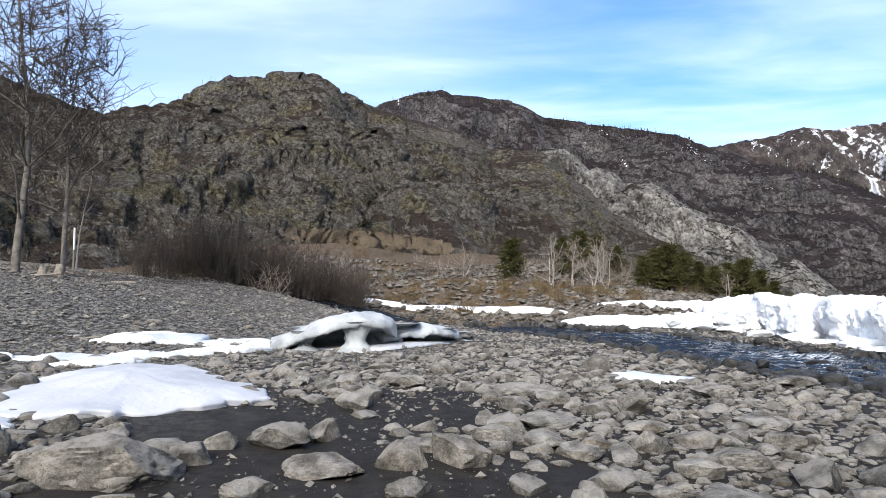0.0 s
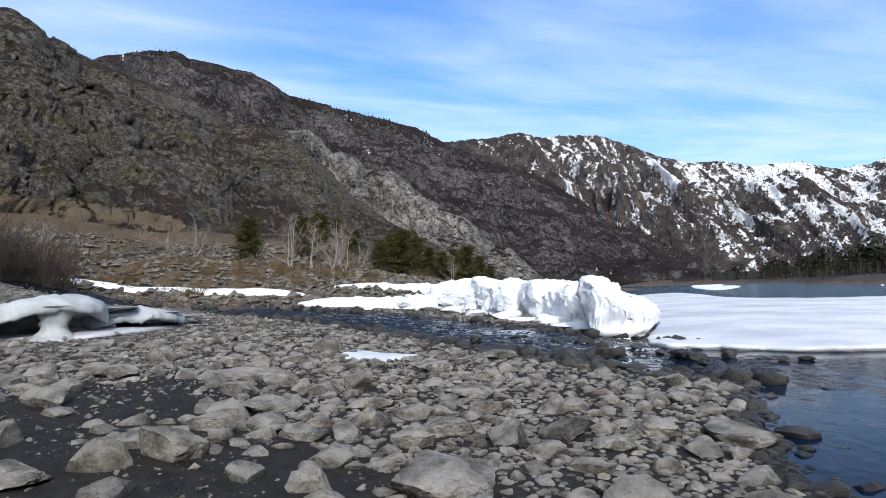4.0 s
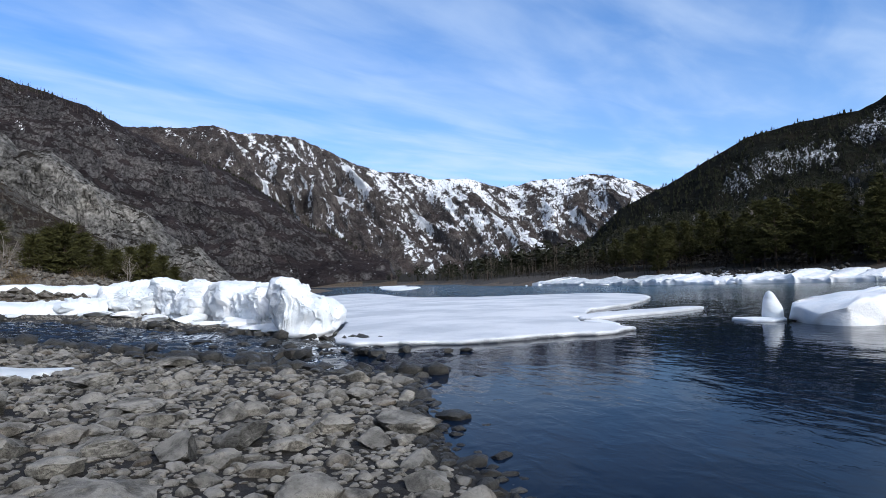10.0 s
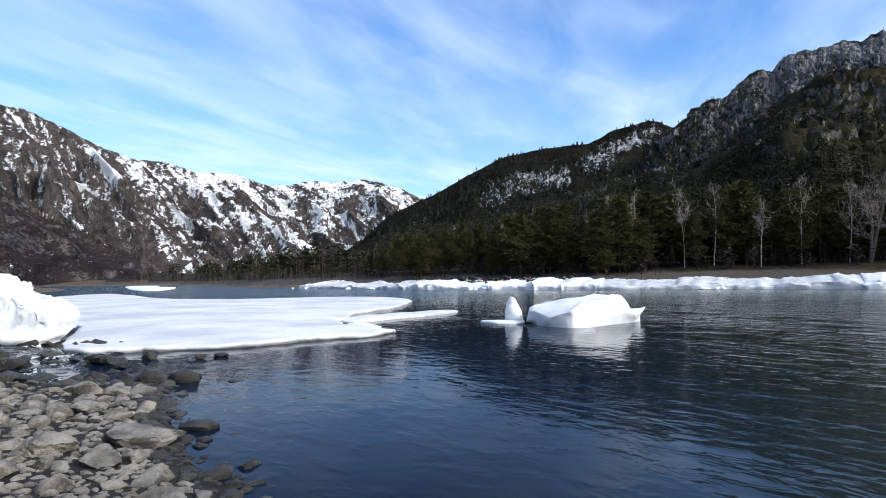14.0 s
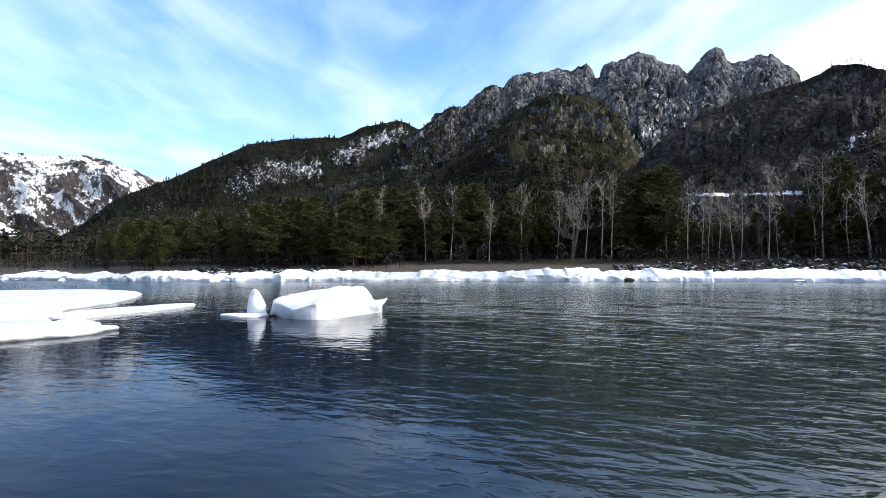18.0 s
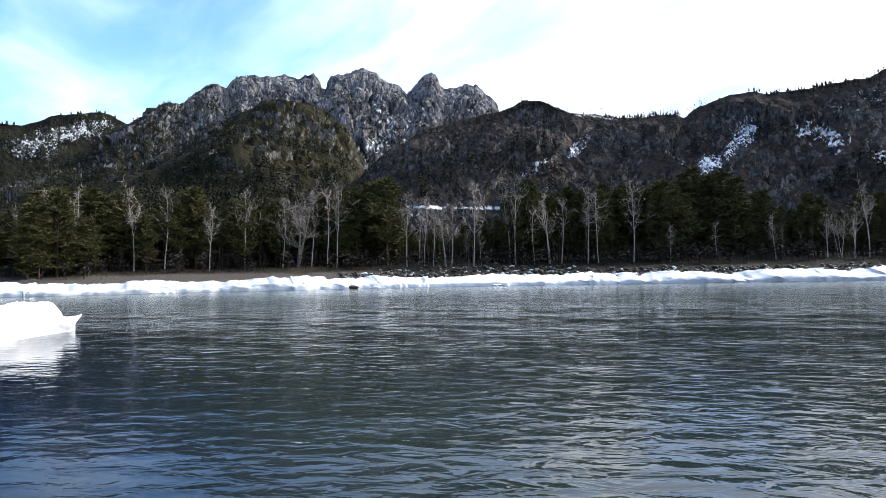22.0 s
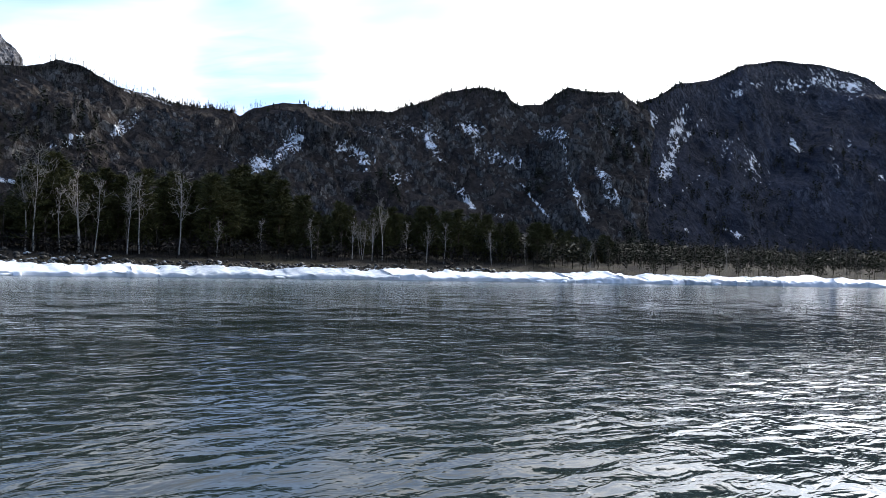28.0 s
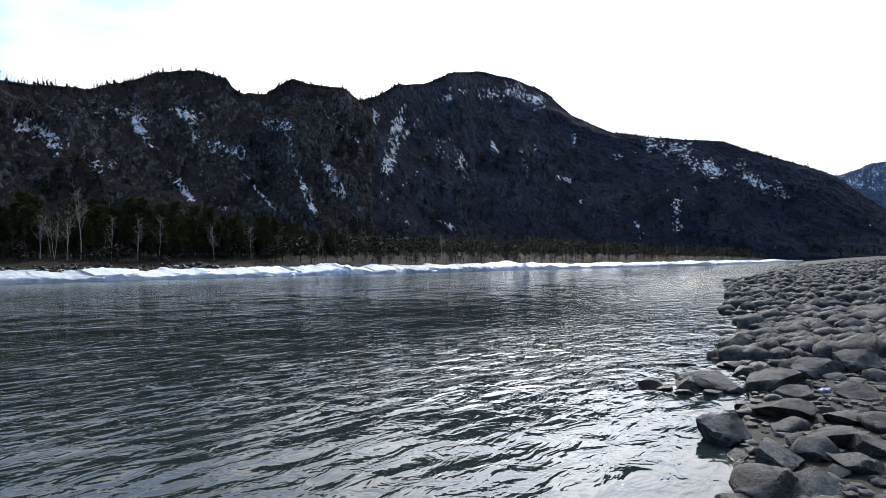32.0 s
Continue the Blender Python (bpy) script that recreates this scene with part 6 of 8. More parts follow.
def ice_mass(name, outline, tops, seed, parent, n=190, undercut=0.12, facets=18):
    """A block of river ice: an outline, the height of its top at each corner, broken faces and a melted foot."""
    o = curve(outline, n, closed=True)
    top = curve([(h, 0) for h in tops], n, closed=True)[:, 0]
    c = o.mean(0)
    rings = [(1 - undercut, -0.25), (1 - undercut, 0.04), (1 - 0.4 * undercut, 0.2), (1.0, 0.42), (1.01, 0.62), (0.995, 0.8), (0.97, 0.9), (0.93, 0.965), (0.86, 1.0), (0.74, 1.02), (0.58, 1.03), (0.4, 1.04), (0.2, 1.04)]
    t = np.linspace(0, len(rings) - 1, 44)
    rings = list(zip(np.interp(t, np.arange(len(rings)), [r[0] for r in rings]), np.interp(t, np.arange(len(rings)), [r[1] for r in rings])))
    mean = float(top.mean())
    vs = []
    for k, z in rings:
        q = c + (o - c) * k
        h = top * min(1.0, k + 0.1) + mean * max(0.0, 0.9 - k)
        base = np.maximum(height(q[:, 0], q[:, 1]), -0.05)
        vs.append(np.column_stack([q, base + np.where(z > 0, z * h, z)]))
    v = np.concatenate(vs + [np.array([[c[0], c[1], float(height(c[:1], c[1:])[0]) + 1.04 * mean]])])
    free = (smooth(v[:, 2], 0.15, 0.6))[:, None]
    v = v + free * 0.30 * np.column_stack([fbm(v * 0.8 + k, 3, 0.5, seed + k, ridged=True) for k in (1, 2, 3)]) * (1, 1, 0.6)
    rng = np.random.default_rng(seed)
    mid = np.array([c[0], c[1], 0.5 * mean])
    for _ in range(facets):
        w = rng.normal(size=3) * (1, 1, 0.45)
        w /= np.linalg.norm(w)
        reach = (v - mid) @ w
        v = v - np.clip(reach - reach.max() * rng.uniform(0.78, 0.95), 0, None)[:, None] * w * free
    # chunks parted by cracks, each a little higher or further out
    chunk = fbm(v * 0.85, 2, 0.5, seed + 11) * 6
    chunk = np.floor(chunk) + smooth(chunk - np.floor(chunk), 0.38, 0.62)
    away = (v - mid) * (1, 1, 0.7)
    v = v + free * 0.085 * chunk[:, None] * away / (np.linalg.norm(away, axis=1)[:, None] + 0.3)
    v = v + free * 0.10 * np.column_stack([fbm(v * 2.4 + k, 4, 0.62, seed + 5 + k, ridged=True) for k in (1, 2, 3)])
    f = grid_faces(len(rings), n, True).tolist()
    last = (len(rings) - 1) * n
    f += [[last + i, last + (i + 1) % n, len(v) - 1] for i in range(n)]
    return part(name, mesh_data(name, v, f, ICE_WHITE, sharp=42), parent)


ICE_WALL = tagged(new("ice_wall"), "tall broken wall of white river ice on the bank", "ice")
ice_mass("ice_block", [(14.9, 22.4), (13.9, 20.6), (13.5, 19.4), (14.0, 18.5), (14.9, 18.3), (15.7, 19.0), (16.5, 20.8), (16.7, 22.6), (16.0, 23.4)], [1.95, 1.9, 1.75, 1.5, 1.3, 1.15, 1.3, 1.7, 1.95], 16, ICE_WALL, undercut=0.2)
ice_mass("ice_block", [(14.8, 22.6), (14.9, 24.4), (15.0, 26.4), (15.4, 28.6), (17.0, 29.4), (18.0, 27.0), (17.8, 24.6), (17.0, 22.8)], [1.5, 1.35, 1.5, 1.65, 1.75, 1.6, 1.5, 1.45], 18, ICE_WALL)
ice_mass("ice_block", [(15.2, 28.4), (14.6, 30.6), (14.4, 32.6), (15.4, 34.0), (17.4, 33.4), (18.2, 31.0), (17.4, 28.8)], [1.65, 1.4, 1.5, 1.7, 1.65, 1.5, 1.55], 24, ICE_WALL)
ice_mass("ice_block", [(14.3, 32.6), (13.0, 34.4), (12.6, 36.4), (13.8, 37.6), (16.2, 36.8), (17.0, 34.6), (16.0, 33.0)], [1.05, 0.8, 0.7, 0.9, 1.3, 1.45, 1.35], 28, ICE_WALL)
tagged(sweep("snow_strip", [(9.6, 45.6, 0.4, 0.15), (11.4, 44.6, 0.9, 0.4), (13.2, 43.2, 1.1, 0.5), (15.0, 41.4, 1.2, 0.6), (16.4, 39.0, 1.0, 0.6), (16.6, 37.2, 0.5, 0.3)], ICE_WHITE, 19, n=110, rough=0.2, block=0.4), "white snow strip behind the ice wall", "snow")
tagged(sweep("ice_ledge", [(13.2, 34.8, 1.2, 0.55), (11.8, 35.2, 1.4, 0.6), (10.4, 35.8, 1.4, 0.42), (8.8, 36.6, 1.3, 0.4), (7.2, 37.6, 1.0, 0.3), (6.0, 38.6, 0.4, 0.1)], ICE_WHITE, 17, n=150, m=34, rough=0.4, block=0.5), "low ledge of broken snow and ice by the creek", "ice")
ICE_LUMPS = [mesh_data("ice_lump", *rock_shape(580 + i, 4, 0.6, 12), ICE_WHITE, sharp=50) for i in range(5)]
L_RNG = np.random.default_rng(44)
for i in range(26):
    k = i / 25
    x, y = np.interp(k, [0, 0.15, 0.4, 0.62, 0.8, 1], [14.3, 14.0, 14.6, 14.2, 12.4, 9.4]), np.interp(k, [0, 0.15, 0.4, 0.62, 0.8, 1], [18.6, 20.6, 25.0, 29.6, 33.2, 34.6])
    size = L_RNG.uniform(0.7, 1.9) * (0.5 if i < 4 else 1)
    ob = place_stone(ICE_LUMPS[i % 5], "ice_lump", x + L_RNG.normal() * 0.35, y + L_RNG.normal() * 0.5, size, L_RNG.uniform(0.3, 0.6), L_RNG.uniform(0, 360), 0.1, L_RNG.uniform(-6, 6))
    tagged(ob, "broken white lump of ice below the ice wall", "ice", "lumps of ice below the wall")
FLOE = tagged(new("ice_floe"), "wide flat snow-covered ice floe fast to the bank", "ice floe")
slab("sheet", [(13.9, 16.6), (14.3, 14.4), (15.6, 12.8), (17.6, 11.6), (19.8, 10.3), (21.6, 9.7), (22.4, 10.8), (24.5, 13.6), (28, 15.6), (33, 17.4), (40, 18.4), (47, 20.2), (54, 23), (62, 29), (64, 36), (57, 44), (58, 56), (74, 78), (84, 95), (66, 84), (48, 62), (34, 44), (25, 32), (20.5, 24.5), (16, 19.5)],
     0.16, FLOE_SNOW, dome=0.12, seed=22, n=420, centre=(26, 24), edge=0.008, wob=0.6, rough=0.05, parent=FLOE)
slab("broken_piece", [(22.6, 11.2), (24.0, 11.6), (25.6, 13.2), (24.8, 13.6), (23.4, 12.6)], 0.1, ICE_WHITE, dome=0.03, seed=26, n=60, edge=0.03, wob=0.12, parent=FLOE)
tagged(slab("ice_floe", [(26.6, 14.0), (29.5, 13.5), (33, 12.6), (36.8, 12.5), (35.5, 13.9), (32, 15.0), (29, 15.8), (27, 15.2)], 0.14, FLOE_SNOW, dome=0.05, seed=25, n=160, edge=0.04, wob=0.2), "narrow white ice floe on the river", "ice floe")


def stranded_ice():
    """The block of ice in the river with an upright tooth of ice beside it."""
    ob = tagged(new("ice_block"), "white melting ice block stranded in the river", "ice block")
    n = 120
    o = curve([(27.9, 6.4), (26.2, 5.6), (25.1, 4.2), (25.6, 3.3), (27.0, 2.6), (29.0, 1.7), (30.5, 1.2), (31.4, 1.9), (30.8, 3.6), (29.8, 5.2), (28.9, 6.3)], n, closed=True)
    c = np.array([28.2, 3.8])
    rings = [(0.84, -0.15), (0.86, 0.03), (0.95, 0.25), (1.0, 0.48), (1.0, 0.72), (0.985, 0.86), (0.95, 0.95), (0.86, 0.98), (0.72, 1.0), (0.5, 1.0), (0.25, 1.0)]
    vs = []
    for k, z in rings:
        p = c + (o - c) * k
        # the top slopes up towards the south end, then drops to a low toe
        along = (p - np.array([27.5, 6.3])) @ np.array([0.5, -0.866])
        top = 0.58 + 0.19 * np.clip(along, 0, 4.0) - 0.72 * smooth(along, 3.9, 4.6)
        vs.append(np.column_stack([p, np.where(z > 0.05, z * top, z)]))
    v = np.concatenate(vs + [np.array([[c[0], c[1], 1.08]])])
    v = v + 0.2 * np.column_stack([fbm(v * 0.9 + k, 4, 0.55, 80 + k) for k in (1, 2, 3)]) * (v[:, 2:] > 0.04)
    # worn flat faces
    rng = np.random.default_rng(84)
    for _ in range(16):
        w = rng.normal(size=3) * (1, 1, 0.6)
        w /= np.linalg.norm(w)
        reach = (v - np.array([28.2, 3.8, 0.4])) @ w
        v = v - np.clip(reach - reach.max() * rng.uniform(0.8, 0.95), 0, None)[:, None] * w * (v[:, 2:] > 0.04)
    f = grid_faces(len(rings), n, True).tolist()
    last = (len(rings) - 1) * n
    f += [[last + i, last + (i + 1) % n, len(v) - 1] for i in range(n)]
    part("block", mesh_data("block", v, f, ICE_WHITE), ob)
    k, b = np.linspace(0, 1, 22), np.linspace(0, 2 * np.pi, 22, endpoint=False)
    rad = 0.42 * (1 - k ** 2.4) ** 0.6 + 0.01
    x = 28.25 + rad[:, None] * np.cos(b) * 0.9 + 0.25 * (1 - k[:, None]) ** 2
    y = 6.95 + rad[:, None] * np.sin(b) * 0.95 + 0.12 * k[:, None]
    z = -0.1 + 1.28 * np.broadcast_to(k[:, None], x.shape)
    q = np.column_stack([x.ravel(), y.ravel(), z.ravel()])
    q = q + 0.08 * np.column_stack([fbm(q * 2 + j, 3, 0.55, 90 + j) for j in (1, 2, 3)])
    part("tooth", mesh_data("tooth", q, grid_faces(22, 22, True), ICE_WHITE), ob, "upright tooth of ice")
    slab("ice_plate", [(27.2, 6.5), (27.0, 7.4), (27.9, 8.4), (28.8, 8.5), (28.9, 7.3), (28.4, 6.5)], 0.09, ICE_WHITE, dome=0.03, seed=27, n=60, edge=0.06, wob=0.1, parent=ob)


stranded_ice()


def far_ice():
    """The broken shelf of ice along the far bank, in lengths that would part where it is cracked."""
    line = curve(FAR_SHORE, 1200)
    run = np.concatenate([[0], np.cumsum(np.hypot(*np.diff(line, axis=0).T))])
    start = run[np.argmin(np.hypot(line[:, 0] + 330, line[:, 1] + 580))]
    end = run[np.argmin(np.hypot(line[:, 0] - 143, line[:, 1] - 89))]
    rng = np.random.default_rng(14)
    s, k, lumps = start, 0, []
    while s < end:
        length = rng.uniform(16, 42) * (1 + 3 * smooth(-float(np.interp(s, run, line[:, 1])), 170, 400))
        ss = np.linspace(s - 0.6, min(s + length, end), 9)
        x, y = np.interp(ss, run, line[:, 0]), np.interp(ss, run, line[:, 1])
        dx, dy = np.interp(ss + 1, run, line[:, 0]) - x, np.interp(ss + 1, run, line[:, 1]) - y
        d = np.hypot(dx, dy)
        out = rng.uniform(3.2, 5.0, 9)
        nx, ny = dy / d, -dx / d
        h = rng.uniform(0.7, 1.35, 9) * rng.uniform(0.75, 1.2)
        h[0] = h[-1] = h.mean() * 0.9
        pts = list(zip(x + nx * out * 0.35, y + ny * out * 0.35, out, h))
        ob = sweep("shore_ice", pts, ICE_WHITE if k % 3 else ICE_DIRTY, 200 + k, n=90, m=22, rough=0.75, block=0.35, lay=True, square=0.3, size=1.5)
        tagged(ob, "broken white ice shelf along the far shore", "shore ice", "ice along the far shore")
        # lumps broken off along its foot
        for _ in range(int(rng.integers(1, 4))):
            j = rng.uniform(s, s + length)
            px, py = np.interp(j, run, line[:, 0]), np.interp(j, run, line[:, 1])
            lumps.append((rng.integers(5), px - nx[4] * rng.uniform(2.2, 3.4), py - ny[4] * rng.uniform(2.2, 3.4), 0.1, rng.uniform(0, 6.28), *(rng.uniform(0.8, 2.4, 3) * (1, 1, 0.5))))
        s += length
        k += 1
    shapes = [rock_shape(560 + i, 2, 0.7, 9) for i in range(5)]
    tagged(part("ice_lumps", mesh_data("ice_lumps", *joined(shapes, lumps), ICE_WHITE)), "broken lumps of ice at the foot of the shore ice", "ice", kind="stuff")


far_ice()
for pts, sd in (([(205, 215, 3, 0.3), (228, 236, 5, 0.6), (256, 258, 5, 0.5), (285, 285, 3, 0.3)], 31), ([(120, 120, 2, 0.2), (150, 150, 6, 0.35), (190, 190, 8, 0.35), (220, 222, 3, 0.2)], 32)):
    tagged(sweep("shore_ice", pts, ICE_WHITE, sd, n=80, rough=0.4, lay=False, size=2.0), "distant strip of river ice", "shore ice", "ice along the far shore")


# dark rocks dusted with snow above the ice of the far shore
def far_rocks():
    rng = np.random.default_rng(41)
    shapes = [rock_shape(540 + i, 1, 0.7, 6) for i in range(5)]
    line = curve(FAR_SHORE, 1200)
    n = 2100
    az = np.where(rng.random(n) < 0.2, rng.uniform(66, 80, n), rng.uniform(108, 165, n))
    dark, pale = [], []
    for a in az:
        i = int(np.argmin(np.abs((np.degrees(np.arctan2(line[:, 0], line[:, 1])) % 360) - a)))
        d = line[min(i + 1, 1199)] - line[i]
        d = d / np.hypot(*d)
        off = 4.2 + (15 if 112 < a < 130 else 9) * rng.random() ** 1.6
        x, y = line[i][0] + d[1] * off, line[i][1] - d[0] * off
        s = 0.35 + 0.9 * rng.random() ** 2
        z = float(height(np.array([x]), np.array([y]))[0])
        to = pale if rng.random() < 0.42 else dark
        to.append((rng.integers(5), x, y, z + 0.1 * s + (0.25 if to is dark else 0.05), rng.uniform(0, 6.28), s, s, s * (0.9 if to is dark else 0.45)))
    tagged(part("shore_rocks", mesh_data("shore_rocks", *joined(shapes, dark), STONE_WET)), "dark broken rocks above the shore ice", "rocks", kind="stuff")
    tagged(part("snow_scraps", mesh_data("snow_scraps", *joined(shapes, pale), SNOW)), "scraps of snow between the rocks", "snow", kind="stuff")


far_rocks()


# ---- small things ----
def marker_post(x, y):
    z = float(height(np.array([x]), np.array([y]))[0])
    ob = tagged(new("marker_post"), "white marker post at the edge of the trees", "post")
    ob.matrix_basis = pose(x, y, z)
    for k, (lo, hi, mat) in enumerate(((-0.1, 1.0, GREY_PAINT), (1.0, 1.06, GREY_PAINT), (1.06, 2.15, WHITE_PAINT))):
        v, f = tube(np.array([[0, 0, lo], [0, 0, (lo + hi) / 2], [0, 0, hi]]), np.array([0.05, 0.05, 0.05]), 10)
        f = f.tolist() + [[20 + i for i in range(10)]]
        part("post" if k != 1 else "band", mesh_data("post", v, f, mat, flat=True), ob)


def driftwood(x, y, length, thick, turn, seed, name="driftwood", label="grey bleached branch lying on the gravel", up=0.06, mat=None):
    rng = np.random.default_rng(seed)
    bits = []
    main = limb_path(rng, (-length / 2, 0, up), (1, 0.1, 0.02), length, 9, 0.25, 0.0)
    bits.append(tube(main, thick * np.linspace(1, 0.35, 9), 7))
    for _ in range(4):
        j = int(rng.integers(3, 8))
        bits.append(tube(limb_path(rng, main[j], (1, rng.normal(), abs(rng.normal()) * 0.4), length * rng.uniform(0.12, 0.3), 4, 0.4, 0.0), thick * np.array([0.5, 0.4, 0.3, 0.15]), 5))
    ob = part(name, mesh_data(name, *merge(bits), mat or DRIFT))
    ob.matrix_basis = spot(x, y, turn)
    tagged(ob, label, "driftwood")


WHITE_PAINT = plain_material("white_paint", (0.6, 0.6, 0.58), (0.75, 0.75, 0.73))
GREY_PAINT = plain_material("grey_paint", (0.12, 0.12, 0.12), (0.2, 0.2, 0.2))
DRIFT = plain_material("driftwood", (0.14, 0.12, 0.10), (0.34, 0.30, 0.26))
LITTER = plain_material("blue_plastic", (0.12, 0.16, 0.35), (0.45, 0.48, 0.6), rough=0.4)


def small_things():
    marker_post(-19.16, 30.48)
    driftwood(-16.4, 24.6, 1.6, 0.06, 20, 1)
    driftwood(-9.8, 17.2, 1.8, 0.035, 10, 2, label="brown branch lying among the stones")
    driftwood(-12.8, 15.0, 1.4, 0.04, -15, 3)
    driftwood(-15.0, 27.5, 2.0, 0.05, 150, 4)
    driftwood(-6.5, 19.0, 1.2, 0.03, 30, 6)
    # broken stumps beside the trees
    for x, y, h, s in ((-16.6, 25.4, 0.55, 1), (-17.0, 25.0, 0.38, 2)):
        rng = np.random.default_rng(s)
        k, b = np.linspace(0, 1, 9), np.linspace(0, 2 * np.pi, 14, endpoint=False)
        rad = 0.17 * (1.35 - 0.5 * k ** 0.5)
        gx, gy = rad[:, None] * np.cos(b) + 0.1 * k[:, None], rad[:, None] * np.sin(b)
        gz = -0.1 + h * k[:, None] * (1 + 0.22 * rng.normal(size=14) * (k[:, None] > 0.95))
        v = np.column_stack([gx.ravel(), gy.ravel(), np.broadcast_to(gz, gx.shape).ravel()])
        ob = part("tree_stump", mesh_data("tree_stump", v, grid_faces(9, 14, True).tolist() + [[8 * 14 + i for i in range(14)]], DRIFT))
        ob.matrix_basis = spot(x, y, 40 * s)
        tagged(ob, "broken grey tree stump at the edge of the gravel", "stump", "stumps by the trees")
    # a scrap of plastic between the stones
    v, f = icosphere(3)
    v = v * (0.09, 0.06, 0.03)
    v = v + 0.025 * np.column_stack([fbm(v * 30 + k, 2, 0.5, 5 + k) for k in (1, 2, 3)])
    ob = part("plastic_scrap", mesh_data("plastic_scrap", v, f, LITTER))
    ob.matrix_basis = spot(-5.1, -8.35, 30) @ pose(0, 0, 0.22)
    tagged(ob, "crumpled blue and white plastic scrap among stones", "litter")


# ---- trees and shrubs ----
def tube(path, radii, sides):
    """A round limb along a path."""
    p = np.asarray(path, float)
    d = np.gradient(p, axis=0)
    d /= np.linalg.norm(d, axis=1)[:, None] + 1e-9
    ref = np.array([0.31, 0.95, 0.07])
    a = np.cross(d, ref)
    a /= np.linalg.norm(a, axis=1)[:, None] + 1e-9
    b = np.cross(d, a)
    t = np.linspace(0, 2 * np.pi, sides, endpoint=False)
    v = p[:, None] + np.asarray(radii)[:, None, None] * (np.cos(t)[None, :, None] * a[:, None] + np.sin(t)[None, :, None] * b[:, None])
    return v.reshape(-1, 3), grid_faces(len(p), sides, True)


def merge(pieces):
    vs, fs, base = [], [], 0
    for v, f in pieces:
        vs.append(v)
        fs.extend((f + base).tolist())
        base += len(v)
    return np.concatenate(vs), fs


def limb_path(rng, start, way, length, n, bend=0.25, rise=0.2):
    p, d = [np.array(start, float)], np.array(way, float)
    d /= np.linalg.norm(d)
    for _ in range(n - 1):
        d = d + rng.normal(size=3) * bend / n * 2 + np.array([0, 0, rise / n])
        d /= np.linalg.norm(d)
        p.append(p[-1] + d * length / (n - 1))
    return np.array(p)


def bare_tree(seed, tall=12.0, stems=1, spread=0.5, limbs=16, twigs=6, thick=0.16, low=0.3, fat=1.0, bend=0.22, tips=2):
    """A leafless tree: (trunk and limbs), (fine twigs)."""
    rng = np.random.default_rng(seed)
    wood, fine = [], []
    for s in range(stems):
        lean = rng.normal(size=2) * (0.05 if stems == 1 else 0.13)
        h = tall * (1 if s == 0 else rng.uniform(0.65, 0.95))
        trunk = limb_path(rng, (0.12 * s * rng.normal(), 0.12 * s * rng.normal(), -0.2), (lean[0], lean[1], 1), h, 14, bend, 0.5)
        rad = thick * (1 - np.linspace(0, 1, 14) ** 0.9 * 0.93)
        wood.append(tube(trunk, rad, 6))
        for _ in range(limbs):
            k = rng.uniform(low, 0.96)
            i = int(k * 13)
            a = rng.uniform(0, 6.28)
            ln = tall * (0.36 * (1.05 - k) + 0.07) * rng.uniform(0.7, 1.25)
            way = (math.cos(a) * spread * 1.5, math.sin(a) * spread * 1.5, rng.uniform(0.6, 1.2))
            p = limb_path(rng, trunk[i], way, ln, 6, 0.5, 0.5)
            wood.append(tube(p, rad[i] * 0.42 * (1 - np.linspace(0, 1, 6) * 0.8), 4))
            for _ in range(twigs):
                j = int(rng.integers(1, 6))
                b = rng.normal(size=3)
                b[2] = abs(b[2]) * 0.8 + 0.3
                q = limb_path(rng, p[j], b, ln * rng.uniform(0.25, 0.5), 4, 0.6, 0.2)
                fine.append(tube(q, 0.020 * fat * tall / 12 * np.array([1.3, 1.1, 0.8, 0.4]), 3))
                for _ in range(tips):
                    b2 = (q[-1] - q[0]) / ln + rng.normal(size=3) * 0.35
                    e = limb_path(rng, q[int(rng.integers(1, 4))], b2, ln * rng.uniform(0.12, 0.25), 3, 0.4, 0.1)
                    fine.append(tube(e, 0.015 * fat * tall / 12 * np.array([1.1, 0.8, 0.4]), 3))
    return merge(wood), merge(fine)


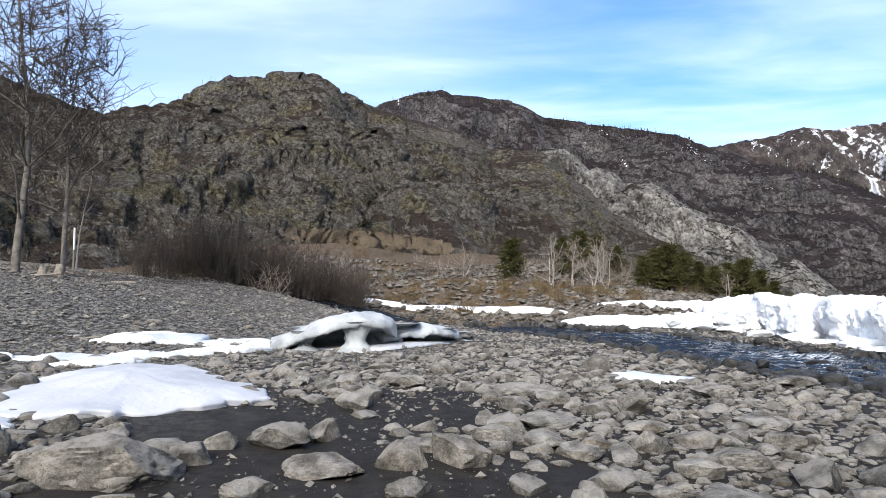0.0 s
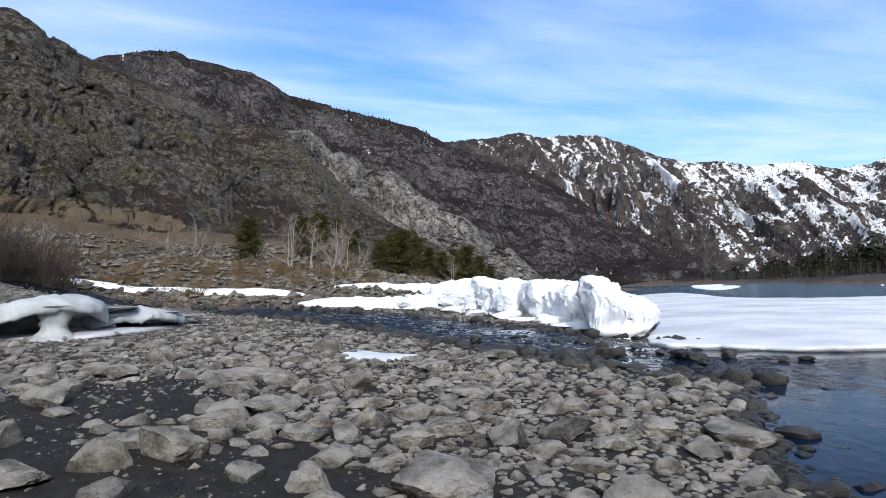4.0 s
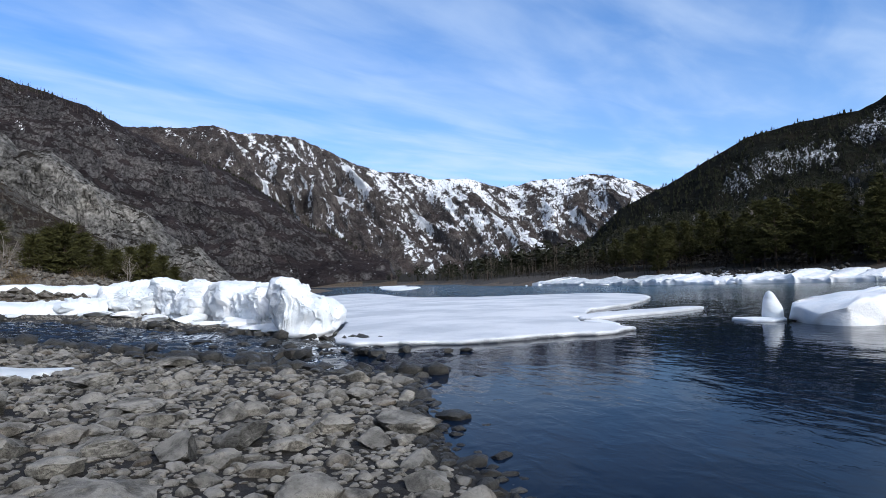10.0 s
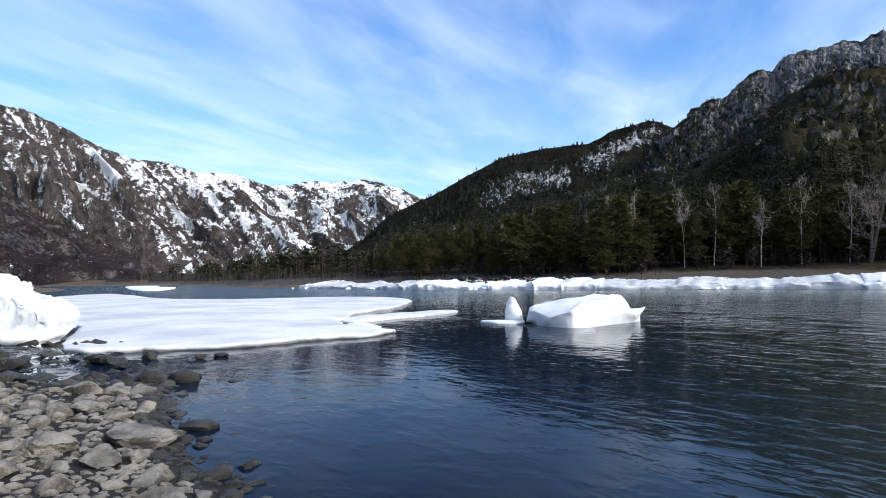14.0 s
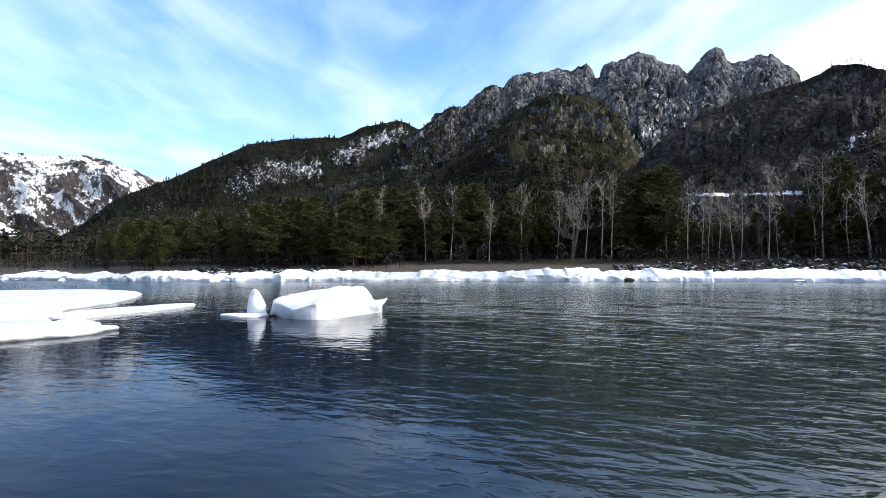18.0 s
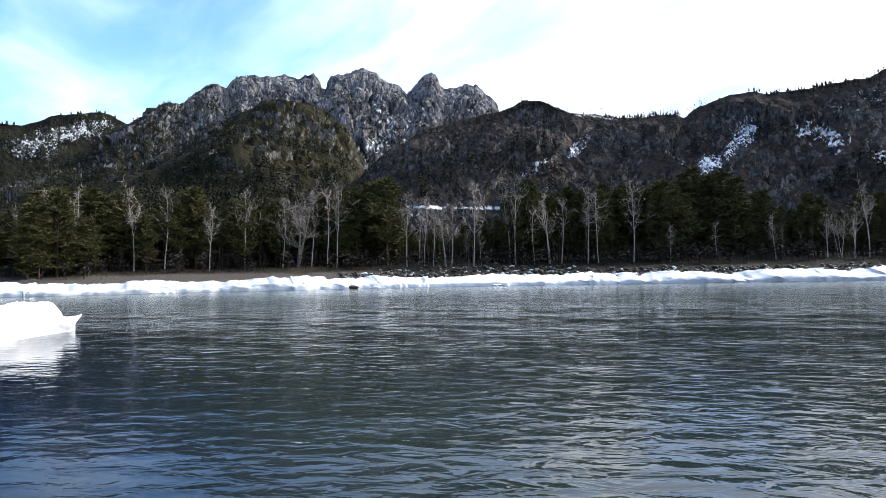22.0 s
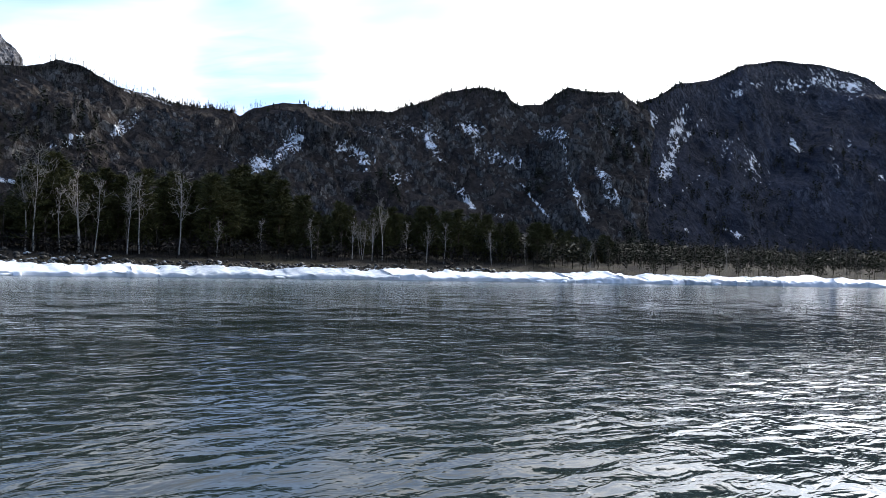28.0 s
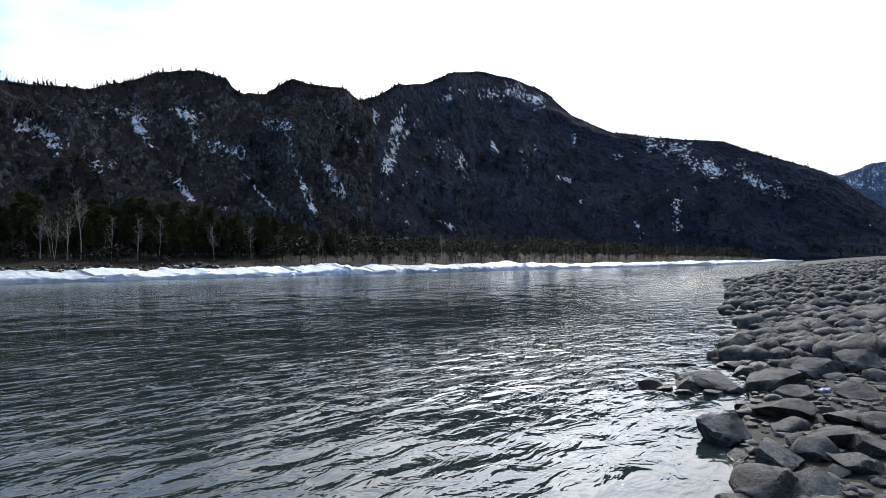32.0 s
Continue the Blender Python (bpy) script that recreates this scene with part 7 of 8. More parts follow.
def pine_tree(seed, tall=13.0, width=2.6, low=0.18, tufts=4, needles=6, blade=0.14, full=2.0):
    """A pine: trunk, and a crown of needle tufts on whorls of branches."""
    rng = np.random.default_rng(seed)
    trunk = limb_path(rng, (0, 0, -0.2), (0, 0, 1), tall, 12, 0.05, 0.3)
    wood = [tube(trunk, 0.2 * tall / 13 * (1 - np.linspace(0, 1, 12) * 0.9), 6)]
    tri = []
    for w in np.arange(low, 0.99, 0.05):
        c = trunk[min(int(w * 11), 11)] + (0, 0, (w * 11 % 1) * tall / 11)
        reach = width * (1 - ((w - low) / (1 - low)) ** full) ** 0.75 * rng.uniform(0.6, 1.2) * min(1, 0.55 + (w - low) * 3) + 0.2
        for _ in range(6):
            a, up = rng.uniform(0, 6.28), rng.uniform(-0.05, 0.35)
            r = reach * rng.uniform(0.7, 1.15)
            tip = c + np.array([math.cos(a) * r, math.sin(a) * r, up * r])
            wood.append(tube(np.array([c, tip]), np.array([0.035, 0.01]), 3))
            for k in np.linspace(0.35, 1.02, tufts):
                base = c + (tip - c) * k + rng.normal(size=3) * 0.13 * r * 0.5
                for _ in range(needles):
                    d = rng.normal(size=3) * (0.42, 0.42, 0.26) + np.array([math.cos(a) * 0.2, math.sin(a) * 0.2, 0.14])
                    s = np.cross(d, rng.normal(size=3))
                    s = s / (np.linalg.norm(s) + 1e-6) * blade
                    tri.append(np.array([base - s, base + s, base + d * rng.uniform(0.8, 1.3)]))
    v = np.concatenate(tri)
    return merge(wood), (v, np.arange(len(v)).reshape(-1, 3).tolist())


def shrub(seed, tall=2.2, wide=1.6, stems=46, side=5, n=5):
    rng = np.random.default_rng(seed)
    bits = []
    for _ in range(stems):
        a, k = rng.uniform(0, 6.28), rng.random() ** 0.6
        way = np.array([math.cos(a) * k * wide / tall, math.sin(a) * k * wide / tall, 1.0])
        p = limb_path(rng, (rng.normal() * 0.2 * wide, rng.normal() * 0.2 * wide, -0.05), way, tall * rng.uniform(0.6, 1.1), n, 0.45, 0.1)
        bits.append(tube(p, 0.016 * np.linspace(1, 0.25, n), 3))
        for _ in range(side):
            j = int(rng.integers(1, n))
            q = limb_path(rng, p[j], way + rng.normal(size=3) * 0.6, tall * rng.uniform(0.15, 0.4), 3, 0.5, 0.2)
            bits.append(tube(q, 0.010 * np.array([1, 0.7, 0.3]), 3))
    return merge(bits)


def tree_thing(name, label, category, group, kind, seed, wood_mat, fine_mat, **how):
    (wv, wf), (fv, ff) = kind(seed, **how)
    ob = tagged(new(name), label, category, group)
    part("trunk", mesh_data("trunk", wv, wf, wood_mat), ob)
    part("crown", mesh_data("crown", fv, ff, fine_mat), ob)
    return ob


def spot(x, y, turn=0.0, size=1.0, sink=0.0):
    z = float(height(np.array([x]), np.array([y]))[0]) - sink
    return pose(x, y, z, 0, 0, turn) @ Matrix.Diagonal((size, size, size, 1))


def stand(ob, x, y, turn, size):
    """A copy of a tree at a place on the ground."""
    c = copy_thing(ob, Matrix())
    c.matrix_basis = spot(x, y, turn, size)
    return c


T_RNG = np.random.default_rng(77)
GREY_BARK = plain_material("grey_bark", (0.06, 0.054, 0.05), (0.22, 0.20, 0.18))
BIRCHES = [tree_thing("birch_tree", "bare white birch on the far bank", "tree", "birches on the far bank", bare_tree, 600 + i, FAR_BIRCH, TWIG_PALE, tall=12, stems=(1, 1, 2, 1, 3)[i], limbs=(16, 13, 10, 18, 8)[i], spread=(0.35, 0.3, 0.4, 0.5, 0.35)[i], thick=0.10, twigs=6, low=0.4, fat=1.2, tips=1) for i in range(5)]
PINES = [tree_thing("pine_tree", "dark green pine at the forest edge", "tree", "pines on the far bank", pine_tree, 640 + i, BARK, NEEDLE, tall=12, width=(2.5, 2.9, 2.2, 3.2)[i], low=(0.12, 0.2, 0.1, 0.28)[i], tufts=6, needles=9, blade=0.09) for i in range(4)]

# far bank: azimuth, elevation of the foot and of the top, shape
BIRCH_NORTH = [(75.1, 1.6, 5.1, 2), (83.1, 2.0, 5.5, 0), (84.7, 1.4, 7.0, 3), (86.0, 1.6, 6.4, 1), (87.2, 1.4, 7.3, 2), (90.9, 1.5, 7.8, 0), (93.2, 2.0, 7.6, 1), (96.7, 1.5, 6.5, 0), (99.6, 2.4, 7.7, 3), (102.8, 2.4, 6.9, 1), (105.3, 2.1, 7.3, 1), (106.7, 2.1, 7.8, 1), (107.5, 2.1, 8.5, 0), (113.8, 2.2, 7.5, 3), (114.9, 2.1, 6.2, 1), (115.4, 2.0, 6.9, 0), (116.2, 2.2, 5.6, 1), (117.3, 2.2, 5.9, 2), (117.9, 2.4, 6.3, 1), (119.9, 1.8, 8.2, 3), (120.6, 1.6, 4.0, 1)]
BIRCH_SOUTH = [(123.2, 2.4, 7.7, 0), (123.7, 2.3, 8.8, 3), (125.4, 2.4, 5.8, 1), (126.7, 2.1, 7.4, 2), (127.8, 2.1, 6.6, 1), (130.1, 2.0, 7.4, 0), (131.0, 2.0, 7.2, 1), (134.0, 1.9, 7.8, 3), (137.0, 1.9, 4.0, 2), (140.7, 2.0, 4.0, 1), (145.0, 2.0, 4.4, 2), (148.6, 1.8, 4.4, 2), (149.5, 1.6, 4.4, 4), (150.4, 1.4, 4.8, 2), (151.3, 1.2, 6.5, 0), (153.4, 1.2, 4.2, 1), (155.3, 1.3, 4.2, 2), (156.9, 1.2, 4.2, 1), (161.2, 1.2, 3.6, 2), (164.3, 1.2, 3.4, 1), (170, 1.0, 2.9, 2), (181.1, 0.8, 2.8, 0)]


def far_spot(az, inland):
    """A place on the far bank, that many metres behind the water's edge as seen from the near bank."""
    r = np.linspace(80, 420, 681)
    x, y = r * math.sin(radians(az)), r * math.cos(radians(az))
    i = int(np.argmax(-to_line(x, y, FAR_SHORE) > inland))
    return x[i], y[i], r[i], float(height(x[i:i + 1], y[i:i + 1])[0])


for az, foot, top, k in BIRCH_NORTH + BIRCH_SOUTH:
    x, y, r, z = far_spot(az, 17 + 3 * foot)
    stand(BIRCHES[k], x, y, T_RNG.uniform(0, 360), (2 + r * math.tan(radians(top)) - z) / 11.4)
BROAD = tree_thing("bare_tree", "broad many-limbed bare grey tree on the far bank", "tree", "", bare_tree, 655, GREY_BARK, TWIG, tall=11, stems=2, limbs=16, spread=0.85, thick=0.2, twigs=8, low=0.3, bend=0.25, tips=2)
x, y, r, z = far_spot(104.1, 23)
BROAD.matrix_basis = spot(x, y, 40, (2 + r * math.tan(radians(8.8)) - z) / 10.6)
PINE_TOPS = np.array([(63, 2.8), (65.5, 3.7), (69, 5.0), (74.3, 5.7), (81, 6.4), (87, 7.5), (91, 7.3), (95.4, 7.7), (103.6, 6.9), (108, 7.7), (109.5, 8.8), (112.3, 8.6), (113.6, 4.4), (118.6, 4.6), (122.5, 5.5), (124.5, 8.3), (126, 8.0), (131, 8.6), (134.5, 7.2), (137, 8.8), (141, 8.2), (145, 7.0), (149, 5.6), (158, 5.7), (163, 4.6), (168, 4.1), (175, 3.0)])
for az in np.arange(63, 172, 0.62):
    for row in range(3):
        if T_RNG.random() < (0.36, 0.55, 0.62)[row] and not (113 < az < 122.5 and row == 0):
            x, y, r, z = far_spot(az + T_RNG.uniform(-0.4, 0.4), float(np.interp(az, [84, 94], [13, 24])) + row * 6 + T_RNG.uniform(0, 5))
            tall = 2 + r * math.tan(radians(float(np.interp(az, PINE_TOPS[:, 0], PINE_TOPS[:, 1])))) - z
            stand(PINES[int(T_RNG.integers(4))], x, y, T_RNG.uniform(0, 360), max(tall, 3.0) / 12 * T_RNG.uniform(0.62, 1.05))

# near bank, at the edge of the gravel and beyond the creek
NEAR_BIRCH = [tree_thing("bare_tree", "tall bare grey-barked tree at the edge of the gravel", "tree", "bare trees by the gravel", bare_tree, 700 + i, GREY_BARK, TWIG_DARK, tall=13, stems=1, bend=0.32, limbs=(34, 32, 14)[i], spread=(0.8, 0.65, 0.5)[i], thick=0.15, twigs=13, low=(0.22, 0.3, 0.4)[i], fat=0.8, tips=3) for i in range(3)]
for x, y, turn, size, k in [(-17.8, 24.6, 0, 1.12, 0), (-17.4, 26.9, 80, 0.95, 1), (-23.5, 30, 200, 0.9, 1), (-26, 31, 30, 1.0, 0), (-20.0, 32, 140, 0.5, 2)]:
    stand(NEAR_BIRCH[k], x, y, turn, size)
CREEK_BIRCH = [tree_thing("birch_tree", "bare pale birch beyond the creek", "tree", "birches beyond the creek", bare_tree, 720 + i, BIRCH, TWIG, tall=6.4, stems=(2, 3, 2, 3)[i], limbs=(13, 9, 14, 8)[i], spread=(1.25, 1.1, 1.4, 1.2)[i], thick=0.075, twigs=10, low=0.2, bend=0.85) for i in range(4)]
CREEK_PINE = [tree_thing("pine_tree", "dark green bushy pine beyond the creek", "tree", "pines beyond the creek", pine_tree, 740 + i, BARK, NEEDLE, tall=(5.2, 4.6, 6.0)[i], width=(1.25, 1.45, 1.15)[i], low=0.14, tufts=4, needles=6, blade=0.06, full=1.1) for i in range(3)]
for az, dist, tall, turn, k in [(7.9, 61, 5.9, 0, 1), (9.8, 61, 5.2, 20, 2), (11.5, 60, 5.2, 60, 3), (12.7, 60, 4.6, 130, 0), (0.1, 70, 5.2, 10, 0), (12.2, 66, 5.4, 40, 1), (14.0, 64, 3.8, 0, 0), (22.4, 68, 3.2, 0, 1), (345.6, 50, 4.2, 40, 0), (349.5, 51, 4.6, 200, 2), (347.6, 52, 3.4, 100, 0)]:
    stand(CREEK_BIRCH[k], *at(az, dist)[:2], turn, tall / 6.4)
for az, dist, tall, turn, k in [(4.5, 66, 4.4, 0, 1), (10.6, 71, 5.6, 0, 0), (12.0, 70, 5.2, 50, 2), (9.0, 72, 4.6, 80, 0), (13.6, 70, 4.2, 0, 0), (15.9, 66, 3.4, 140, 1), (16.9, 67, 4.2, 0, 0), (17.9, 66, 4.8, 0, 1), (19.0, 68, 4.2, 90, 1), (20.3, 69, 3.4, 10, 0), (21.4, 70, 3.2, 70, 1), (22.6, 70, 3.8, 30, 2), (23.7, 69, 4.3, 0, 1), (24.8, 71, 3.4, 20, 1), (25.8, 73, 2.6, 20, 1)]:
    stand(CREEK_PINE[k], *at(az, dist)[:2], turn, tall / (5.2, 4.6, 6.0)[k])
for ob in BIRCHES + PINES + NEAR_BIRCH + CREEK_BIRCH + CREEK_PINE:
    for c in list(ob.children):
        bpy.data.objects.remove(c)
    bpy.data.objects.remove(ob)

SHRUBS = [mesh_data("shrub", *shrub(800 + i, tall=(2.4, 3.0, 1.8, 2.6)[i], wide=(2.0, 1.8, 2.2, 1.8)[i], stems=30), (TWIG_DARK, TWIG_DARK, TWIG, TWIG_DARK)[i]) for i in range(4)]
S_RNG = np.random.default_rng(31)
for i in range(64):
    k = i / 63
    x, y = -18.2 + 10.6 * k + S_RNG.normal() * 0.6, 34.5 + 8.5 * k + S_RNG.uniform(0, 7)
    ob = part("shrub", SHRUBS[int(S_RNG.choice([0, 1, 3, 2], p=[0.38, 0.32, 0.25, 0.05]))])
    ob.matrix_basis = spot(x, y, S_RNG.uniform(0, 360), S_RNG.uniform(0.6, 1.25) * (1 + 0.35 * math.sin(3.14 * k)))
    tagged(ob, "dense bare brown shrub at the edge of the gravel", "shrub", "shrubs behind the gravel bar")
GRASS_TUFT = plain_material("dry_grass", (0.08, 0.055, 0.032), (0.24, 0.175, 0.10), scale=4)
TUFTS = [mesh_data("grass_tuft", *shrub(830 + i, tall=0.6, wide=0.8, stems=70, side=0, n=3), GRASS_TUFT) for i in range(2)]
for i in range(90):
    x, y = S_RNG.uniform(-13, 16), S_RNG.uniform(46, 64)
    ob = part("grass_tuft", TUFTS[i % 2])
    ob.matrix_basis = spot(x, y, S_RNG.uniform(0, 360), S_RNG.uniform(0.8, 2.0))
    tagged(ob, "dry yellow-brown grass tuft on the slope", "grass", "dry tufts beyond the creek")


LOW_BUSH = [mesh_data("low_bush", *shrub(840 + i, tall=1.1, wide=1.3, stems=16, side=3, n=3), (GRASS_TUFT, TWIG, TWIG_DARK)[i]) for i in range(3)]
for i in range(110):
    x, y = S_RNG.uniform(-30, 26), S_RNG.uniform(58, 100)
    ob = part("low_bush", LOW_BUSH[int(S_RNG.choice([0, 1, 2], p=[0.45, 0.2, 0.35]))])
    ob.matrix_basis = spot(x, y, S_RNG.uniform(0, 360), S_RNG.uniform(0.7, 1.7))
    tagged(ob, "low dry bush on the brown slope", "bush", "low bushes on the slope")


# ---- woods: too many to count ----
def rough_pine(seed, layers=6, sides=7):
    rng = np.random.default_rng(seed)
    tri = []
    for j in range(layers):
        k = j / layers
        z0, r = 0.12 + 0.78 * k, 0.24 * (1 - k) ** 0.5 * (0.6 + 0.7 * k) + 0.03
        a = rng.uniform(0, 6.28)
        for i in range(sides):
            b, w = a + i / sides * 6.283, rng.uniform(0.7, 1.25)
            tri.append([(math.cos(b - 0.5) * r * 0.5, math.sin(b - 0.5) * r * 0.5, z0 + 0.10), (math.cos(b) * r * w, math.sin(b) * r * w, z0 - 0.05 * w), (math.cos(b + 0.5) * r * 0.5, math.sin(b + 0.5) * r * 0.5, z0 + 0.10)])
            tri.append([(math.cos(b - 0.4) * r * w * 0.8, math.sin(b - 0.4) * r * w * 0.8, z0 - 0.01), (math.cos(b + 0.4) * r * w * 0.8, math.sin(b + 0.4) * r * w * 0.8, z0 - 0.01), (0, 0, z0 + 0.17 * (1 - 0.4 * k))])
    v = np.array(tri).reshape(-1, 3)
    return v, np.arange(len(v)).reshape(-1, 3)


def rough_bare(seed):
    rng = np.random.default_rng(seed)
    tri = []
    for _ in range(13):
        k = rng.uniform(0.25, 0.95)
        a, r = rng.uniform(0, 6.28), 0.16 * rng.uniform(0.4, 1)
        p, q = np.array([0, 0, k * 0.8]), np.array([math.cos(a) * r, math.sin(a) * r, k + rng.uniform(0.05, 0.2)])
        s = np.array([-math.sin(a), math.cos(a), 0]) * 0.006
        tri += [[p - s, p + s, q], [p - (0, 0, 0.007), p + (0, 0, 0.007), q]]
    for a in (0, 2.1, 4.2):
        s = np.array([math.cos(a), math.sin(a), 0]) * 0.008
        tri.append([-s, s, np.array([0, 0, 1.0])])
    v = np.array(tri).reshape(-1, 3)
    return v, np.arange(len(v)).reshape(-1, 3)


def rough_round(seed, count=60, leaf=0.055):
    """A far pine with a rounded, ragged crown on a dark stem."""
    rng = np.random.default_rng(seed)
    d = rng.normal(size=(count, 3))
    d /= np.linalg.norm(d, axis=1)[:, None]
    c = d * (0.21, 0.21, 0.34) * rng.uniform(0.45, 1.1, (count, 1)) + (0, 0, 0.62)
    tri = c[:, None] + rng.normal(size=(count, 3, 3)) * (leaf, leaf, leaf * 0.7)
    stem = [[(-0.012, 0, 0), (0.012, 0, 0), (0, 0, 0.7)], [(0, -0.012, 0), (0, 0.012, 0), (0, 0, 0.7)]]
    v = np.concatenate([tri, np.array(stem)]).reshape(-1, 3)
    return v, np.arange(len(v)).reshape(-1, 3)


PINE_LOW = [rough_round(970 + i) for i in range(7)] + [rough_pine(900 + i, 5, 6) for i in range(2)]
PINE_SOFT = [rough_round(1030 + i, 130, 0.034) for i in range(5)]
PINE_FAR = [rough_round(990 + i, 30, 0.065) for i in range(4)] + [rough_pine(950 + i, 4, 4) for i in range(3)]
def dot_pine(seed):
    """A very far conifer."""
    rng = np.random.default_rng(seed)
    a = rng.uniform(0, 6.28, 5) + np.arange(5) * 1.26
    tri = [[(math.cos(b) * 0.2, math.sin(b) * 0.2, rng.uniform(0, 0.35)), (math.cos(b + 1.1) * 0.2, math.sin(b + 1.1) * 0.2, rng.uniform(0, 0.3)), (rng.normal() * 0.05, rng.normal() * 0.05, rng.uniform(0.7, 1))] for b in a]
    v = np.array(tri).reshape(-1, 3)
    return v, np.arange(len(v)).reshape(-1, 3)


PINE_DOT = [dot_pine(1010 + i) for i in range(6)]
BARE_LOW = [rough_bare(920 + i) for i in range(6)]


def wood_on(name, label, grids, count, tall, mat, shapes, seed, low=0.0, high=1.0, thin=0.0, sparse_top=False, az=None):
    """Trees rooted over mountain sides; grids as mountain() gave them."""
    rng = np.random.default_rng(seed)
    spots = []
    for grid, part_of in grids:
        nv, nu, _ = grid.shape
        n = int(count * part_of)
        i = (low + (high - low) * rng.random(n) ** (1.6 if sparse_top else 1.0)) * (nv - 1)
        j = rng.random(n) * (nu - 1)
        i0, j0 = np.minimum(i.astype(int), nv - 2), np.minimum(j.astype(int), nu - 2)
        fi, fj = (i - i0)[:, None], (j - j0)[:, None]
        p = (grid[i0, j0] * (1 - fi) + grid[i0 + 1, j0] * fi) * (1 - fj) + (grid[i0, j0 + 1] * (1 - fi) + grid[i0 + 1, j0 + 1] * fi) * fj
        keep = fbm(p[:, :2] / 60.0, 3, 0.6, seed) > thin
        if az is not None:
            a = np.degrees(np.arctan2(p[:, 0], p[:, 1])) % 360
            keep &= (a > az[0]) & (a < az[1])
        for q in p[keep]:
            h = tall * rng.uniform(0.6, 1.25)
            w = h * rng.uniform(0.8, 1.3)
            spots.append((rng.integers(len(shapes)), q[0], q[1], q[2] - 0.03 * h, rng.uniform(0, 6.28), w, w, h))
    v, f = joined(shapes, spots)
    tagged(part(name, mesh_data(name, v, f, mat, flat=True)), label, "forest", kind="stuff")


def wood_flat(name, label, n, az, dist, tall, mat, shapes, seed, clear=0.0):
    rng = np.random.default_rng(seed)
    a, r = rng.uniform(*az, n), rng.uniform(*dist, n)
    x, y = r * np.sin(np.radians(a)), r * np.cos(np.radians(a))
    df = -to_line(x, y, FAR_SHORE)
    z = height(x, y)
    spots = []
    for k in np.flatnonzero(df > clear):
        h = tall * rng.uniform(0.4, 1.25)
        w = h * rng.uniform(0.9, 1.6)
        spots.append((rng.integers(len(shapes)), x[k], y[k], z[k] - 0.1, rng.uniform(0, 6.28), w, w, h))
    v, f = joined(shapes, spots)
    tagged(part(name, mesh_data(name, v, f, mat, flat=True)), label, "forest", kind="stuff")


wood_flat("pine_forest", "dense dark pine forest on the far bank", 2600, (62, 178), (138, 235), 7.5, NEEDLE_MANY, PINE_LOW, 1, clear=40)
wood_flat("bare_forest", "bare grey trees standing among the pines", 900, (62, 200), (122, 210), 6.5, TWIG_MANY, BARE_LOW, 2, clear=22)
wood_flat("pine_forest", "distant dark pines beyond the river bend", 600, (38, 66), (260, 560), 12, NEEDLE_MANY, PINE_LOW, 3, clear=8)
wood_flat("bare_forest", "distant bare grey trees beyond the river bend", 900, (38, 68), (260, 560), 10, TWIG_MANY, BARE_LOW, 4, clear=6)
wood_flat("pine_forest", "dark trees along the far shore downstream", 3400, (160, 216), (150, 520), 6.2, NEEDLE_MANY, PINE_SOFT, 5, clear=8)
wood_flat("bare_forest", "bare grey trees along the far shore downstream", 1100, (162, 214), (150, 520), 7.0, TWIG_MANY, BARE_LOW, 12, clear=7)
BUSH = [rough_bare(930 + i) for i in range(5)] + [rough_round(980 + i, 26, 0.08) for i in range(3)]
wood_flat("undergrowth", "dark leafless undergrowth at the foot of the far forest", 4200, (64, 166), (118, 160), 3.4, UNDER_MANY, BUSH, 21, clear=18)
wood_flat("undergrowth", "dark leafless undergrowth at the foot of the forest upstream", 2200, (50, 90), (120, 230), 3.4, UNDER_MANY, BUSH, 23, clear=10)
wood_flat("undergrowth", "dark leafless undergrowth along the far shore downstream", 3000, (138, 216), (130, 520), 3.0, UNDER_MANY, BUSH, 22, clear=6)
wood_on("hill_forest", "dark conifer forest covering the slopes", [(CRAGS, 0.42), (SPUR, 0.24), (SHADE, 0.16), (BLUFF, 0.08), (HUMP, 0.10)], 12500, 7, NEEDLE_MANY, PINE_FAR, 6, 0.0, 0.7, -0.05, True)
wood_on("hill_forest", "dark conifer forest climbing to the crags", [(CRAGS, 0.75), (SPUR, 0.25)], 9000, 8, NEEDLE_MANY, PINE_FAR, 19, 0.0, 0.97, -0.35, az=(63, 99))
wood_on("ridge_trees", "thin line of bare trees along the ridges", [(SHADE, 0.45), (BLUFF, 0.35), (CRAGS, 0.2)], 2600, 4.6, TWIG_MANY, BARE_LOW, 7, 0.95, 1.0, -0.25)
